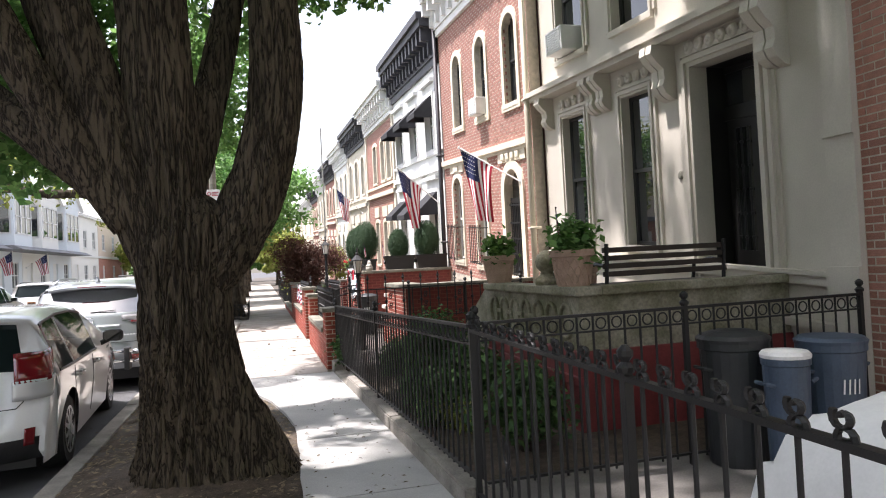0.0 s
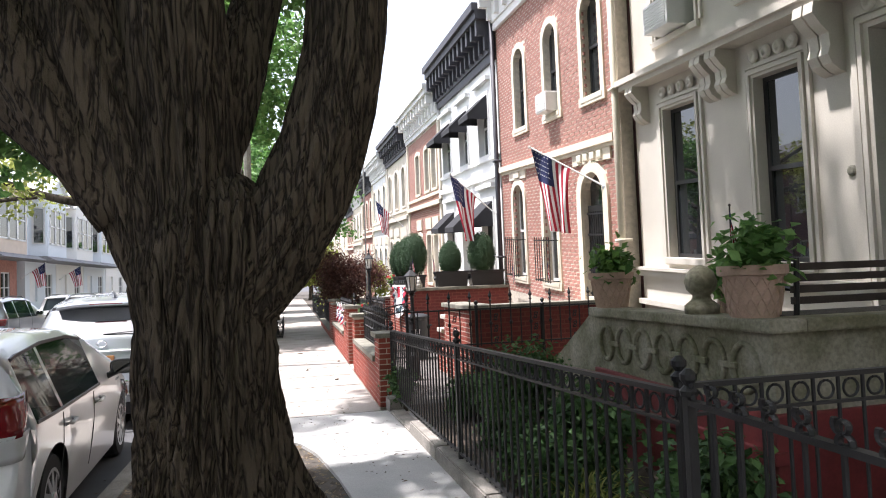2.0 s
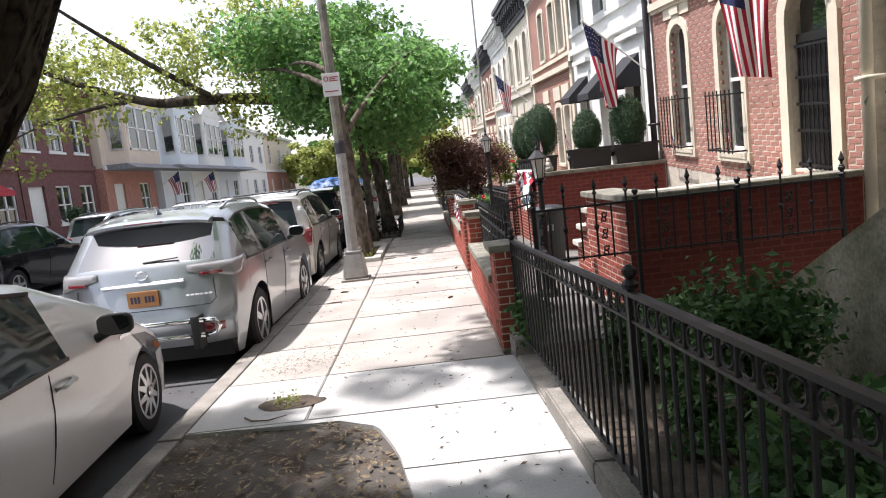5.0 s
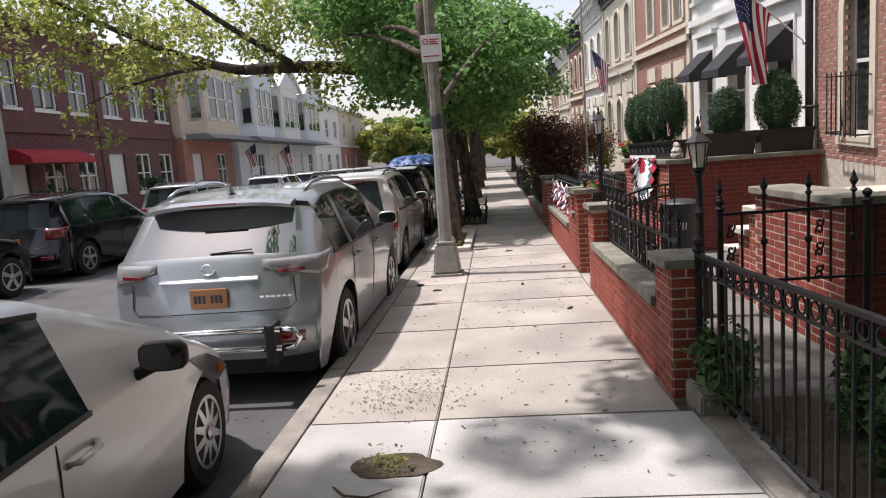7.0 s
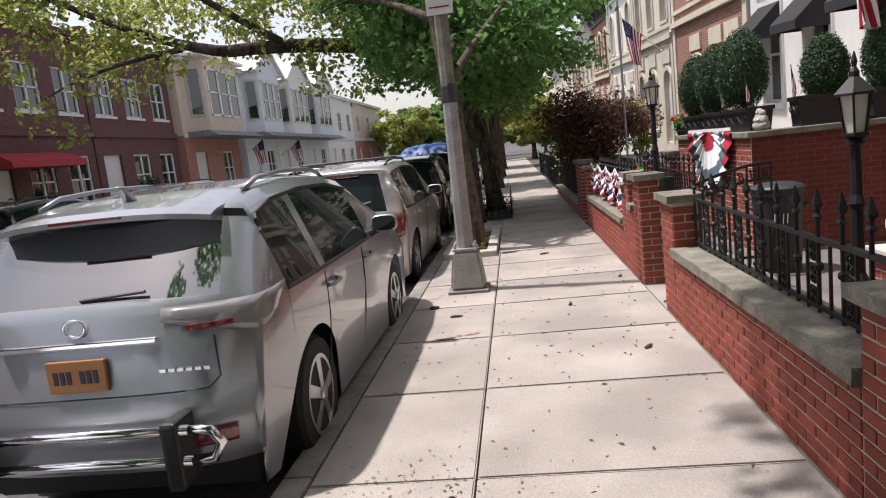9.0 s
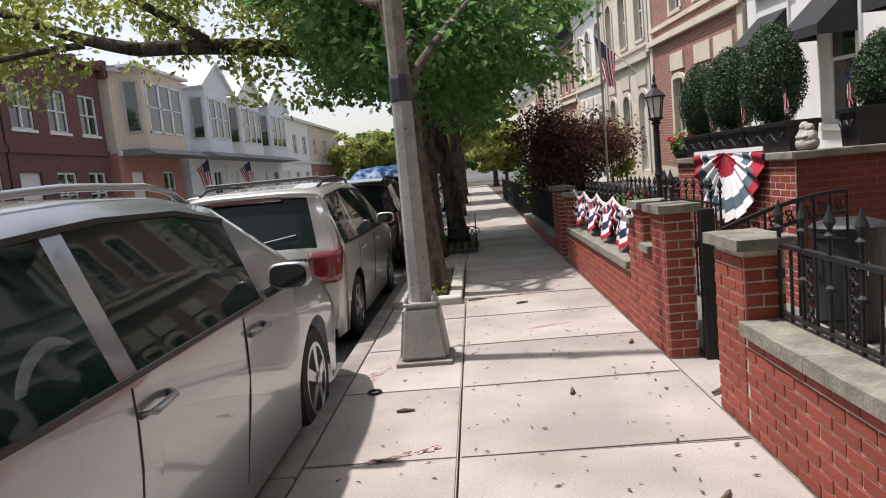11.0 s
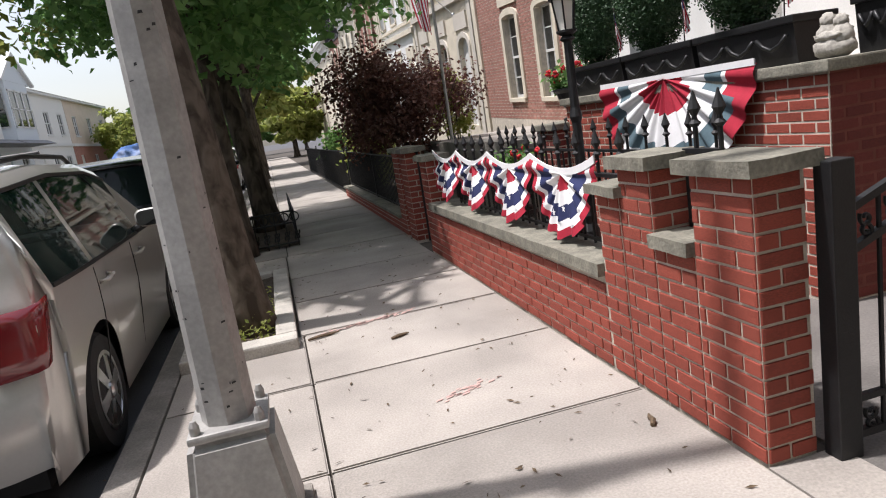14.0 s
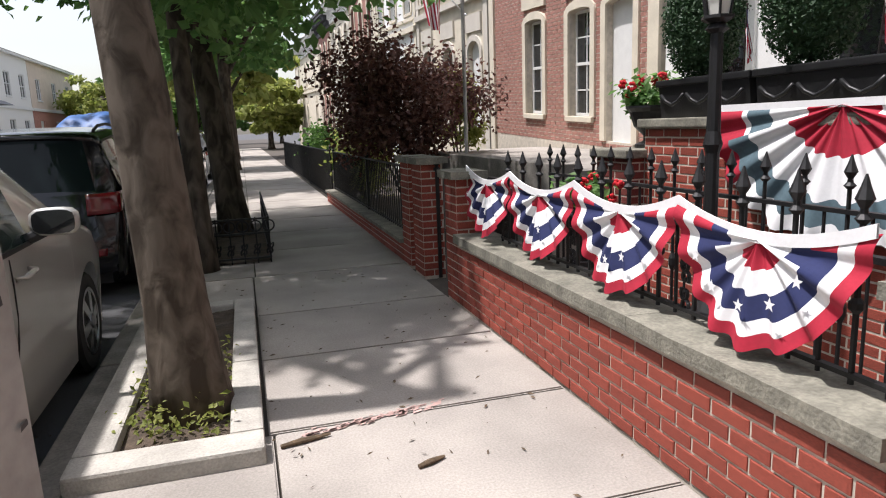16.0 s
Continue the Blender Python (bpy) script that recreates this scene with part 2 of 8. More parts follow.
M = {
    "asphalt": mat("asphalt", (0.11, 0.11, 0.114), 0.9, var=0.3, scale=1.5, fine=180, bump=0.5),
    "concrete": mat("concrete", (0.45, 0.41, 0.365), 0.85, var=0.32, scale=1.3, fine=90, bump=0.35, rand=0.06),
    "concrete_new": mat("concrete_new", (0.50, 0.49, 0.47), 0.85, var=0.24, scale=1.4, fine=120, bump=0.2, rand=0.05),
    "granite": mat("pale_granite", (0.55, 0.52, 0.46), 0.85, var=0.3, scale=5, fine=90, bump=0.4),
    "kerb": mat("kerb_stone", (0.36, 0.33, 0.29), 0.85, var=0.4, scale=4, fine=70, bump=0.4),
    "joint": mat("joint_dirt", (0.10, 0.085, 0.07), 0.95),
    "soil": mat("soil", (0.12, 0.088, 0.062), 0.95, var=0.5, scale=9, fine=60, bump=0.9),
    # forecourt concrete with its shade put into a darker base colour
    "paving_dark": mat("worn_paving_shade_grey", (0.20, 0.185, 0.17), 0.85, var=0.35, scale=2.5, fine=80, bump=0.3),
    "mortar": mat("mortar", (0.66, 0.59, 0.49), 0.9, var=0.25, scale=12, fine=120),
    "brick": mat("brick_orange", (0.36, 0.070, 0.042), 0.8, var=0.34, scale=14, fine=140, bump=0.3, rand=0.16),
    # oxblood joints and brick, darkened in colour for the stoops' sunless ends
    "mortar_red": mat("painted_joint_shaded", (0.24, 0.07, 0.05), 0.85, var=0.25, scale=12, fine=120),
    "brick_dark": mat("brick_oxblood_shaded", (0.20, 0.036, 0.027), 0.8, var=0.3, scale=14, fine=140, bump=0.3, rand=0.16),
    "brick_house": mat("brick_house", (0.47, 0.225, 0.175), 0.85, var=0.3, scale=10, fine=100, bump=0.3, rand=0.16),
    "brick_brown": mat("brick_brown", (0.20, 0.088, 0.085), 0.85, var=0.35, scale=8, fine=90, bump=0.3),
    "bluestone": mat("bluestone", (0.31, 0.295, 0.235), 0.85, var=0.45, scale=7, fine=60, bump=0.5),
    "limestone": mat("limestone", (0.62, 0.575, 0.50), 0.8, var=0.14, scale=1.6, fine=70, bump=0.12),
    "limestone_old": mat("limestone_weathered", (0.40, 0.37, 0.29), 0.9, var=0.5, scale=3.5, fine=40, bump=0.4, tint=(0.18, 0.17, 0.10)),
    "white_paint": mat("white_painted_stone", (0.80, 0.80, 0.78), 0.7, var=0.1, scale=2, fine=60, bump=0.1),
    "cream": mat("cream_stone", (0.72, 0.65, 0.52), 0.8, var=0.15, scale=3, fine=60, bump=0.15),
    "red_paint": mat("oxblood_paint", (0.22, 0.035, 0.035), 0.6, var=0.3, scale=5, fine=50, bump=0.15),
    "iron": mat("black_iron", (0.010, 0.010, 0.011), 0.55, metal=0.0, var=0.3, scale=20, fine=120, bump=0.12),
    "black": mat("black_plastic", (0.02, 0.02, 0.021), 0.5, var=0.2),
    "planter": mat("black_planter", (0.016, 0.016, 0.017), 0.4, var=0.2, scale=10),
    "terracotta": mat("terracotta", (0.52, 0.36, 0.28), 0.85, var=0.2, scale=8),
    "rubber": mat("rubber", (0.02, 0.02, 0.02), 0.85, var=0.2, scale=20),
    "alloy": mat("alloy", (0.62, 0.63, 0.65), 0.28, metal=1.0, var=0.08, bump=0.0),
    "chrome": mat("chrome", (0.85, 0.86, 0.88), 0.08, metal=1.0, var=0.03, bump=0.0),
    "paint_white": mat("car_paint_white", (0.80, 0.80, 0.80), 0.3, var=0.05, scale=2, bump=0.0, coat=1.0),
    "paint_silver": mat("car_paint_silver", (0.37, 0.39, 0.41), 0.28, metal=0.6, var=0.05, scale=2, bump=0.0, coat=1.0),
    "paint_beige": mat("car_paint_champagne", (0.60, 0.585, 0.55), 0.33, metal=0.4, var=0.05, scale=2, bump=0.0, coat=1.0),
    "paint_black": mat("car_paint_black", (0.008, 0.008, 0.010), 0.15, var=0.05, scale=2, bump=0.0, coat=0.3),
    "paint_grey": mat("car_paint_grey", (0.30, 0.31, 0.32), 0.3, metal=0.4, var=0.05, scale=2, bump=0.0, coat=1.0),
    "car_glass": glassy("car_glass", (0.010, 0.016, 0.016), 0.03, spec=0.16),
    "mirror_tint": glassy("reflecting_rear_glass", (0.03, 0.035, 0.04), 0.03, spec=0.8),
    "side_glass": glassy("tinted_side_glass", (0.012, 0.03, 0.027), 0.03, alpha=0.2, spec=0.22),
    "house_glass": glassy("window_glass", (0.02, 0.023, 0.025), 0.015),
    "red_lens": glassy("red_lens", (0.17, 0.008, 0.012), 0.1),
    "smoke_lens": glassy("smoked_lens", (0.24, 0.235, 0.24), 0.05),
    "clear_lens": glassy("clear_lens", (0.55, 0.55, 0.55), 0.1),
    "amber_lens": glassy("amber_lens", (0.6, 0.2, 0.05), 0.1),
    "lamp_glass": glassy("lamp_glass", (0.75, 0.73, 0.66), 0.25),
    "plate": mat("plate_yellow", (0.40, 0.17, 0.045), 0.5, var=0.1),
    "plate_ink": mat("plate_ink", (0.03, 0.03, 0.06), 0.6, var=0.1),
    "galv": mat("galvanised_pole", (0.42, 0.41, 0.39), 0.55, metal=0.25, var=0.25, scale=7, fine=50, bump=0.15),
    "wood_dark": mat("dark_wood", (0.05, 0.035, 0.028), 0.6, var=0.35, scale=9),
    "frame_dark": mat("dark_window_frame", (0.03, 0.03, 0.03), 0.5),
    "frame_white": mat("white_window_frame", (0.75, 0.75, 0.73), 0.5, var=0.08),
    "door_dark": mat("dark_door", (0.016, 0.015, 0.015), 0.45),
    "curtain": mat("white_curtain", (0.55, 0.56, 0.55), 0.9, var=0.2, streak=(1, 9, 0.4)),
    "awning": mat("black_canvas", (0.022, 0.022, 0.026), 0.85, var=0.2),
    "roof_grey": mat("grey_slate", (0.30, 0.30, 0.31), 0.8, var=0.3, scale=6),
    "cornice_dark": mat("dark_cornice", (0.055, 0.055, 0.065), 0.6, var=0.2),
    "cloth_white": mat("cloth_white", (0.82, 0.82, 0.82), 0.9, var=0.06, scale=12, bump=0.1),
    "cloth_red": mat("cloth_red", (0.42, 0.014, 0.038), 0.85, var=0.15, scale=12, bump=0.1),
    "cloth_blue": mat("cloth_navy", (0.018, 0.026, 0.10), 0.85, var=0.15, scale=12, bump=0.1),
    "cloth_teal": mat("cloth_faded_blue", (0.10, 0.16, 0.19), 0.85, var=0.2, scale=12, bump=0.1),
    "plastic_blue": mat("blue_grey_plastic", (0.07, 0.10, 0.15), 0.5, var=0.2, scale=7),
    "plastic_dark": mat("dark_grey_plastic", (0.03, 0.033, 0.036), 0.5, var=0.2, scale=7),
    "plastic_white": mat("white_plastic", (0.78, 0.78, 0.78), 0.5, var=0.1),
    "petal": mat("red_petals", (0.65, 0.01, 0.02), 0.6, var=0.25, scale=40),
    "statue": mat("weathered_cast_stone", (0.52, 0.49, 0.43), 0.9, var=0.35, scale=14, fine=60, bump=0.4),
    "tarp_blue": mat("blue_tarp", (0.03, 0.14, 0.42), 0.5, var=0.3, scale=9, bump=0.4),
    "green_metal": mat("green_paint", (0.03, 0.12, 0.07), 0.6, var=0.2),
    "chalk": mat("red_marking_paint", (0.56, 0.37, 0.33), 0.9, var=0.1, scale=9, bump=0.0),
    "dry": mat("dry_leaf", (0.16, 0.11, 0.065), 0.9, var=0.4, scale=30),
    "straw": mat("dry_straw", (0.25, 0.19, 0.115), 0.95, var=0.4, scale=30),
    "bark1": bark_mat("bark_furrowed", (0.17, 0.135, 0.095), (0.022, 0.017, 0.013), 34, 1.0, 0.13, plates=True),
    "bark2": bark_mat("bark_smooth", (0.19, 0.155, 0.12), (0.075, 0.058, 0.042), 9, 0.5, 0.6),
    "bark3": bark_mat("bark_mottled", (0.16, 0.13, 0.10), (0.05, 0.04, 0.03), 9, 0.7, 0.4),
    "leaf": leafy("leaf_green", (0.06, 0.15, 0.03), (0.15, 0.27, 0.06), trans=0.45),
    "leaf_light": leafy("leaf_yellow_green", (0.20, 0.25, 0.05), (0.38, 0.40, 0.12), trans=0.6),
    "leaf_mid": leafy("leaf_mid_green", (0.085, 0.20, 0.055), (0.22, 0.38, 0.12), trans=0.6),
    "leaf_box": leafy("leaf_clipped", (0.016, 0.05, 0.018), (0.05, 0.105, 0.04), trans=0.15),
    "leaf_red": leafy("leaf_maroon", (0.075, 0.030, 0.026), (0.18, 0.085, 0.062), trans=0.4),
    "leaf_dark": leafy("leaf_dark", (0.03, 0.08, 0.025), (0.085, 0.17, 0.045), 0.65, trans=0.2),
    "sidewall": mat("painted_sidewall", (0.70, 0.58, 0.47), 0.85, var=0.1, scale=2),
    "siding": mat("pale_siding", (0.70, 0.75, 0.79), 0.7, var=0.08, streak=(1, 1, 12)),
    "siding_cream": mat("cream_siding", (0.80, 0.79, 0.75), 0.7, var=0.08, streak=(1, 1, 12)),
    "stone_grey": mat("grey_stone_facade", (0.42, 0.42, 0.39), 0.85, var=0.2, scale=3),
    "red_awning": mat("red_canvas", (0.42, 0.03, 0.04), 0.8, var=0.15),
}

M["mirror_tint"].node_tree.nodes["Principled BSDF"].inputs["IOR"].default_value = 2.2


# ---- mesh helpers ----
def part(name, bm, material, parent=None, label="", smooth=False, shear=None):
    """Links a bmesh as one mesh object under a thing or part."""
    if shear:
        for v in bm.verts:
            v.co.z += shear[1] * (v.co.y - shear[0])
    me = bpy.data.meshes.new(name)
    bm.normal_update()
    bm.to_mesh(me)
    bm.free()
    for m in material if isinstance(material, (list, tuple)) else (material,):
        me.materials.append(M[m])
    if smooth:
        me.polygons.foreach_set("use_smooth", [True] * len(me.polygons))
    ob = new(name, me)
    if parent:
        ob.parent = parent
    if label:
        tagged(ob, label)
    return ob


def thing(name, label, category, loc=(0, 0, 0), group="", kind="", rz=0):
    ob = new(name)
    ob.empty_display_size = 0.1
    ob.matrix_world = pose(*loc, 0, 0, rz)
    return tagged(ob, label, category, group, kind)


def B():
    return bmesh.new()


def box(bm, x0, x1, y0, y1, z0, z1, mi=0, bevel=0.0):
    vs = [bm.verts.new((x, y, z)) for z in (z0, z1) for y in (y0, y1) for x in (x0, x1)]
    fs = []
    for a, b_, c, d in ((0, 2, 3, 1), (4, 5, 7, 6), (0, 1, 5, 4), (2, 6, 7, 3), (0, 4, 6, 2), (1, 3, 7, 5)):
        f = bm.faces.new((vs[a], vs[b_], vs[c], vs[d]))
        f.material_index = mi
        fs.append(f)
    if bevel:
        es = list({e for f in fs for e in f.edges})
        bmesh.ops.bevel(bm, geom=es, offset=bevel, segments=2, profile=0.6, affect='EDGES')
    return vs


def obox(bm, a, b_, w, h, mi=0):
    """A bar from a to b of width w and height h."""
    a, b_ = Vector(a), Vector(b_)
    d = (b_ - a).normalized()
    s = d.cross(Vector((0, 0, 1)))
    s = Vector((1, 0, 0)) if s.length < 1e-3 else s.normalized()
    u = s.cross(d).normalized()
    vs = []
    for p in (a, b_):
        for i, j in ((-1, -1), (1, -1), (1, 1), (-1, 1)):
            vs.append(bm.verts.new(p + s * (w / 2 * i) + u * (h / 2 * j)))
    for q in ((3, 2, 1, 0), (4, 5, 6, 7), (0, 1, 5, 4), (1, 2, 6, 5), (2, 3, 7, 6), (3, 0, 4, 7)):
        bm.faces.new([vs[k] for k in q]).material_index = mi


def tube(bm, pts, rads, n=8, mi=0, cap=True, lump=0.0, seed=0.0):
    """A tapered tube along points."""
    pts = [Vector(p) for p in pts]
    rings = []
    ref = Vector((0.3, 0.9, 0.2))
    for i, p in enumerate(pts):
        d = (pts[min(i + 1, len(pts) - 1)] - pts[max(i - 1, 0)]).normalized()
        s = d.cross(ref)
        s = s.normalized() if s.length > 1e-3 else d.orthogonal().normalized()
        u = s.cross(d)
        r = rads[i] if isinstance(rads, (list, tuple)) else rads
        ring = []
        for k in range(n):
            a = 2 * math.pi * k / n
            q = 1.0
            if lump:
                q += lump * noise.noise(Vector((math.cos(a) * 1.5 + seed, math.sin(a) * 1.5, p.length * 0.8)))
            ring.append(bm.verts.new(p + (s * math.cos(a) + u * math.sin(a)) * r * q))
        rings.append(ring)
    for r0, r1 in zip(rings, rings[1:]):
        for k in range(n):
            bm.faces.new((r0[k], r0[(k + 1) % n], r1[(k + 1) % n], r1[k])).material_index = mi
    if cap:
        bm.faces.new(rings[0][::-1]).material_index = mi
        bm.faces.new(rings[-1]).material_index = mi
    return rings


def lathe(bm, prof, n=20, c=(0, 0, 0), mi=0):
    """Turned shape from (radius, height) pairs."""
    rings = [[bm.verts.new((c[0] + r * math.cos(2 * math.pi * k / n), c[1] + r * math.sin(2 * math.pi * k / n), c[2] + z))
              for k in range(n)] for r, z in prof]
    for r0, r1 in zip(rings, rings[1:]):
        for k in range(n):
            bm.faces.new((r0[k], r0[(k + 1) % n], r1[(k + 1) % n], r1[k])).material_index = mi
    bm.faces.new(rings[0][::-1]).material_index = mi
    bm.faces.new(rings[-1]).material_index = mi


def leaves(name, centres, radii, count, size, material, parent, label="", seed=1, flat=0.6, shell=0.35, droop=0.2, fuzz=0.05):
    """A crown of many small folded leaves in uneven clumps, one mesh."""
    rng = np.random.default_rng(seed)
    centres, radii = np.array(centres, float), np.array(radii, float)
    if radii.ndim == 1:
        radii = np.repeat(radii[:, None], 3, 1)
    w = radii.prod(1) ** (2 / 3)
    idx = rng.choice(len(centres), count, p=w / w.sum())
    d = rng.normal(size=(count, 3))
    d /= np.linalg.norm(d, axis=1)[:, None]
    rr = rng.uniform(shell, 1.0, count) ** 0.5
    sub = rng.normal(scale=fuzz, size=(count, 3))
    p = centres[idx] + d * rr[:, None] * radii[idx] + sub
    nrm = d * 0.6 + rng.normal(scale=0.6, size=(count, 3)) + np.array([0, 0, flat])
    nrm /= np.linalg.norm(nrm, axis=1)[:, None]
    a = np.cross(nrm, rng.normal(size=(count, 3)))
    a /= np.linalg.norm(a, axis=1)[:, None]
    b_ = np.cross(nrm, a)
    s = size * rng.uniform(0.6, 1.3, count)[:, None]
    tip, base = p + a * s, p - a * s
    l_, r_ = p + b_ * s * 0.62 + nrm * s * droop, p - b_ * s * 0.62 + nrm * s * droop
    v = np.stack([base, l_, tip, r_], 1).reshape(-1, 3)
    i = np.arange(count)[:, None] * 4
    me = bpy.data.meshes.new(name)
    me.from_pydata(v.tolist(), [], np.concatenate([i + [0, 2, 1], i + [0, 3, 2]]).tolist())
    me.materials.append(M[material])
    ob = new(name, me)
    if parent:
        ob.parent = parent
    if label:
        tagged(ob, label)
    return ob


def wall_sheet(bm, x, y0, y1, z0, z1, holes, depth=0.2, mi=0, back=True):
    """A facade facing -x, with openings (y0, y1, z0, z1) cut through to the depth."""
    ys = sorted({y0, y1, *[h[0] for h in holes], *[h[1] for h in holes]})
    zs = sorted({z0, z1, *[h[2] for h in holes], *[h[3] for h in holes]})
    for a, b_ in zip(ys, ys[1:]):
        for c, d in zip(zs, zs[1:]):
            if any(h[0] <= a and b_ <= h[1] and h[2] <= c and d <= h[3] for h in holes):
                continue
            box(bm, x, x + depth, a, b_, c, d, mi)
    bmesh.ops.remove_doubles(bm, verts=bm.verts, dist=0.0002)


# bricks shared by all masonry
def brick_mesh(name, material):
    bm = B()
    a, c = 1.0, 0.96
    box(bm, 0, 1, 0, 1, 0, 1)
    es = [e for e in bm.edges if all(abs(v.co.x) < 1e-6 for v in e.verts)]
    bmesh.ops.bevel(bm, geom=es, offset=0.05, segments=1, affect='EDGES')
    me = bpy.data.meshes.new(name)
    bm.to_mesh(me)
    bm.free()
    me.materials.append(M[material])
    return me


CH, BL, MJ = 0.0677, 0.2032, 0.013
BRICKS = {}


def brick_face(parent, origin, axis, length, z0, z1, material="brick", holes=(), proud=0.004, shear=0.0, limit=400, start=0, flip=1):
    """Lays bricks on a face. axis 'y': a face towards -x (flip 1) at x=origin[0]; axis 'x': a face towards -y."""
    if material not in BRICKS:
        BRICKS[material] = brick_mesh("brick_" + material, material)
    me = BRICKS[material]
    n, made = int(round((z1 - z0) / CH)), 0
    joined = B()
    for c in range(n):
        za = z0 + c * CH
        u = -(BL / 2 if (c + start) % 2 else 0)
        while u < length - 0.02:
            a, b_ = max(u, 0) + MJ / 2, min(u + BL, length) - MJ / 2
            u += BL
            if b_ - a < 0.03 or any(h[0] < (a + b_) / 2 < h[1] and h[2] < za + CH / 2 < h[3] for h in holes):
                continue
            jit = random.uniform(-0.0015, 0.0015)
            zz = za + MJ / 2 + shear * (a + b_) / 2
            if made < limit:
                ob = new("brick", me)
                ob.parent = parent
                if axis == 'y':
                    ob.matrix_basis = Matrix.LocRotScale((origin[0] - proud + jit, origin[1] + a, zz), None, (0.05, b_ - a, CH - MJ))
                else:
                    ob.matrix_basis = Matrix.LocRotScale((origin[0] + b_, origin[1] - proud + jit, zz), Euler((0, 0, radians(90))), (0.05, b_ - a, CH - MJ))
                made += 1
            elif axis == 'y':
                box(joined, origin[0] - proud + jit, origin[0] + 0.03, origin[1] + a, origin[1] + b_, zz, zz + CH - MJ)
            else:
                box(joined, origin[0] + a, origin[0] + b_, origin[1] - proud + jit, origin[1] + 0.03, zz, zz + CH - MJ)
    if len(joined.verts):
        tagged(part("bricks", joined, material, parent), kind="stuff")
    else:
        joined.free()


# ---- ground, road, pavements ----
KX = -1.80                      # inner edge of the kerb
ROAD_Z = -0.15


def plain(name, x0, x1, y0, y1, z0, z1, material, label, bevel=0.0):
    bm = B()
    box(bm, x0, x1, y0, y1, z0, z1, 0, bevel)
    return tagged(part(name, bm, material), label, name.split("_")[0], kind="structure")


bm = B()
bmesh.ops.create_grid(bm, x_segments=2, y_segments=2, size=900)
bmesh.ops.translate(bm, verts=bm.verts, vec=(0, 0, -0.30))
tagged(part("ground", bm, "asphalt"), "dark ground sheet under the whole street", "ground", kind="structure")
plain("road", -10.6, KX - 0.02, -40, 160, -0.29, ROAD_Z, "asphalt", "worn grey asphalt road between parked cars")
plain("subgrade", KX - 0.02, 4.3, -40, 160, -0.28, -0.03, "joint", "dark bedding earth under the pavement slabs")
plain("pavement_far", -13.3, -10.75, -40, 160, -0.29, 0.0, "concrete", "pale concrete pavement across the road")
plain("kerb_far", -10.75, -10.6, -40, 160, -0.29, 0.0, "kerb", "stone kerb across the road")
plain("ground_far_yards", -17.2, -13.3, -40, 160, -0.29, 0.03, "leaf_dark", "front gardens across the road")

kerb = thing("kerb", "grey worn stone kerb along the parked cars", "kerb", kind="structure")
y = -12.0
while y < 60:
    ln = random.uniform(1.5, 2.4)
    bm = B()
    box(bm, KX - 0.17, KX - 0.006, y, y + ln - 0.012, -0.28, random.uniform(-0.008, 0.002), 0, 0.015)
    part("kerb_stone", bm, "kerb", kerb)
    y += ln

pavement = thing("pavement", "sunlit concrete pavement slabs with dirty joints", "pavement", kind="structure")


def slab(x0, x1, y0, y1, material, dz=0.0):
    bm = B()
    vs = box(bm, x0 + 0.006, x1 - 0.006, y0 + 0.007, y1 - 0.007, -0.1, 0.0 + dz)
    for v in vs[4:]:
        v.co.z += random.uniform(-0.003, 0.003)
    es = [e for e in bm.edges if all(v.co.z > -0.05 for v in e.verts)]
    bmesh.ops.bevel(bm, geom=es, offset=0.008, segments=2, affect='EDGES')
    part("slab", bm, material, pavement)


joints = [5.48, 6.56, 7.77, 9.0, 10.18, 11.32, 12.45, 13.5, 14.6, 15.7, 17.2]
for a, b_ in zip(joints, joints[1:]):
    if a < 13.2:
        slab(KX, -0.94, a, b_, "concrete")
    slab(-0.94 if a < 13.2 else -0.97, 0.615, a, b_, "concrete")
slab(KX, -0.97, 16.0, 17.2, "concrete")
y = 17.2
while y < 75:
    slab(KX, -0.95, y, y + 1.5, "concrete")
    slab(-0.95, 0.7, y, y + 1.5, "concrete")
    y += 1.5
# newer pale slabs beside the big tree, cut round its bed
pit = [(-0.09, -9.0), (-0.09, 0.0), (-0.05, 1.2), (-0.03, 2.2), (-0.10, 2.8), (-0.23, 3.6), (-0.40, 4.15), (-0.70, 4.34), (KX, 4.38)]
ycuts = [-9.0, -6.7, -5.05, -3.4, -1.75, -0.05, 1.6, 3.45, 5.48]


def pit_x(yy):
    for (xa, ya), (xb, yb) in zip(pit, pit[1:]):
        if ya <= yy <= yb:
            return xa + (xb - xa) * (yy - ya) / max(yb - ya, 1e-6)
    return KX


for a, b_ in zip(ycuts, ycuts[1:]):
    if b_ > 5:
        slab(KX, -0.94, 4.42, b_, "concrete_new", 0.003)
        slab(-0.94, 0.95, 4.42, b_, "concrete_new", 0.003)
        b_ = 4.42
    bm = B()
    n = 12
    ysl = [a + 0.008 + (b_ - a - 0.016) * i / n for i in range(n + 1)]
    top = [(bm.verts.new((pit_x(q) + 0.012 * noise.noise(Vector((q * 3, 0, 0))), q, 0.004)), bm.verts.new((0.95, q, 0.004))) for q in ysl]
    low = [(bm.verts.new((v.co.x, v.co.y, -0.1)), bm.verts.new((w.co.x, w.co.y, -0.1))) for v, w in top]
    for i in range(n):
        bm.faces.new((top[i][0], top[i][1], top[i + 1][1], top[i + 1][0]))
        bm.faces.new((low[i][0], top[i][0], top[i + 1][0], low[i + 1][0]))
    bm.faces.new((low[0][0], low[0][1], top[0][1], top[0][0]))
    bm.faces.new((top[n][0], top[n][1], low[n][1], low[n][0]))
    part("slab", bm, "concrete_new", pavement)

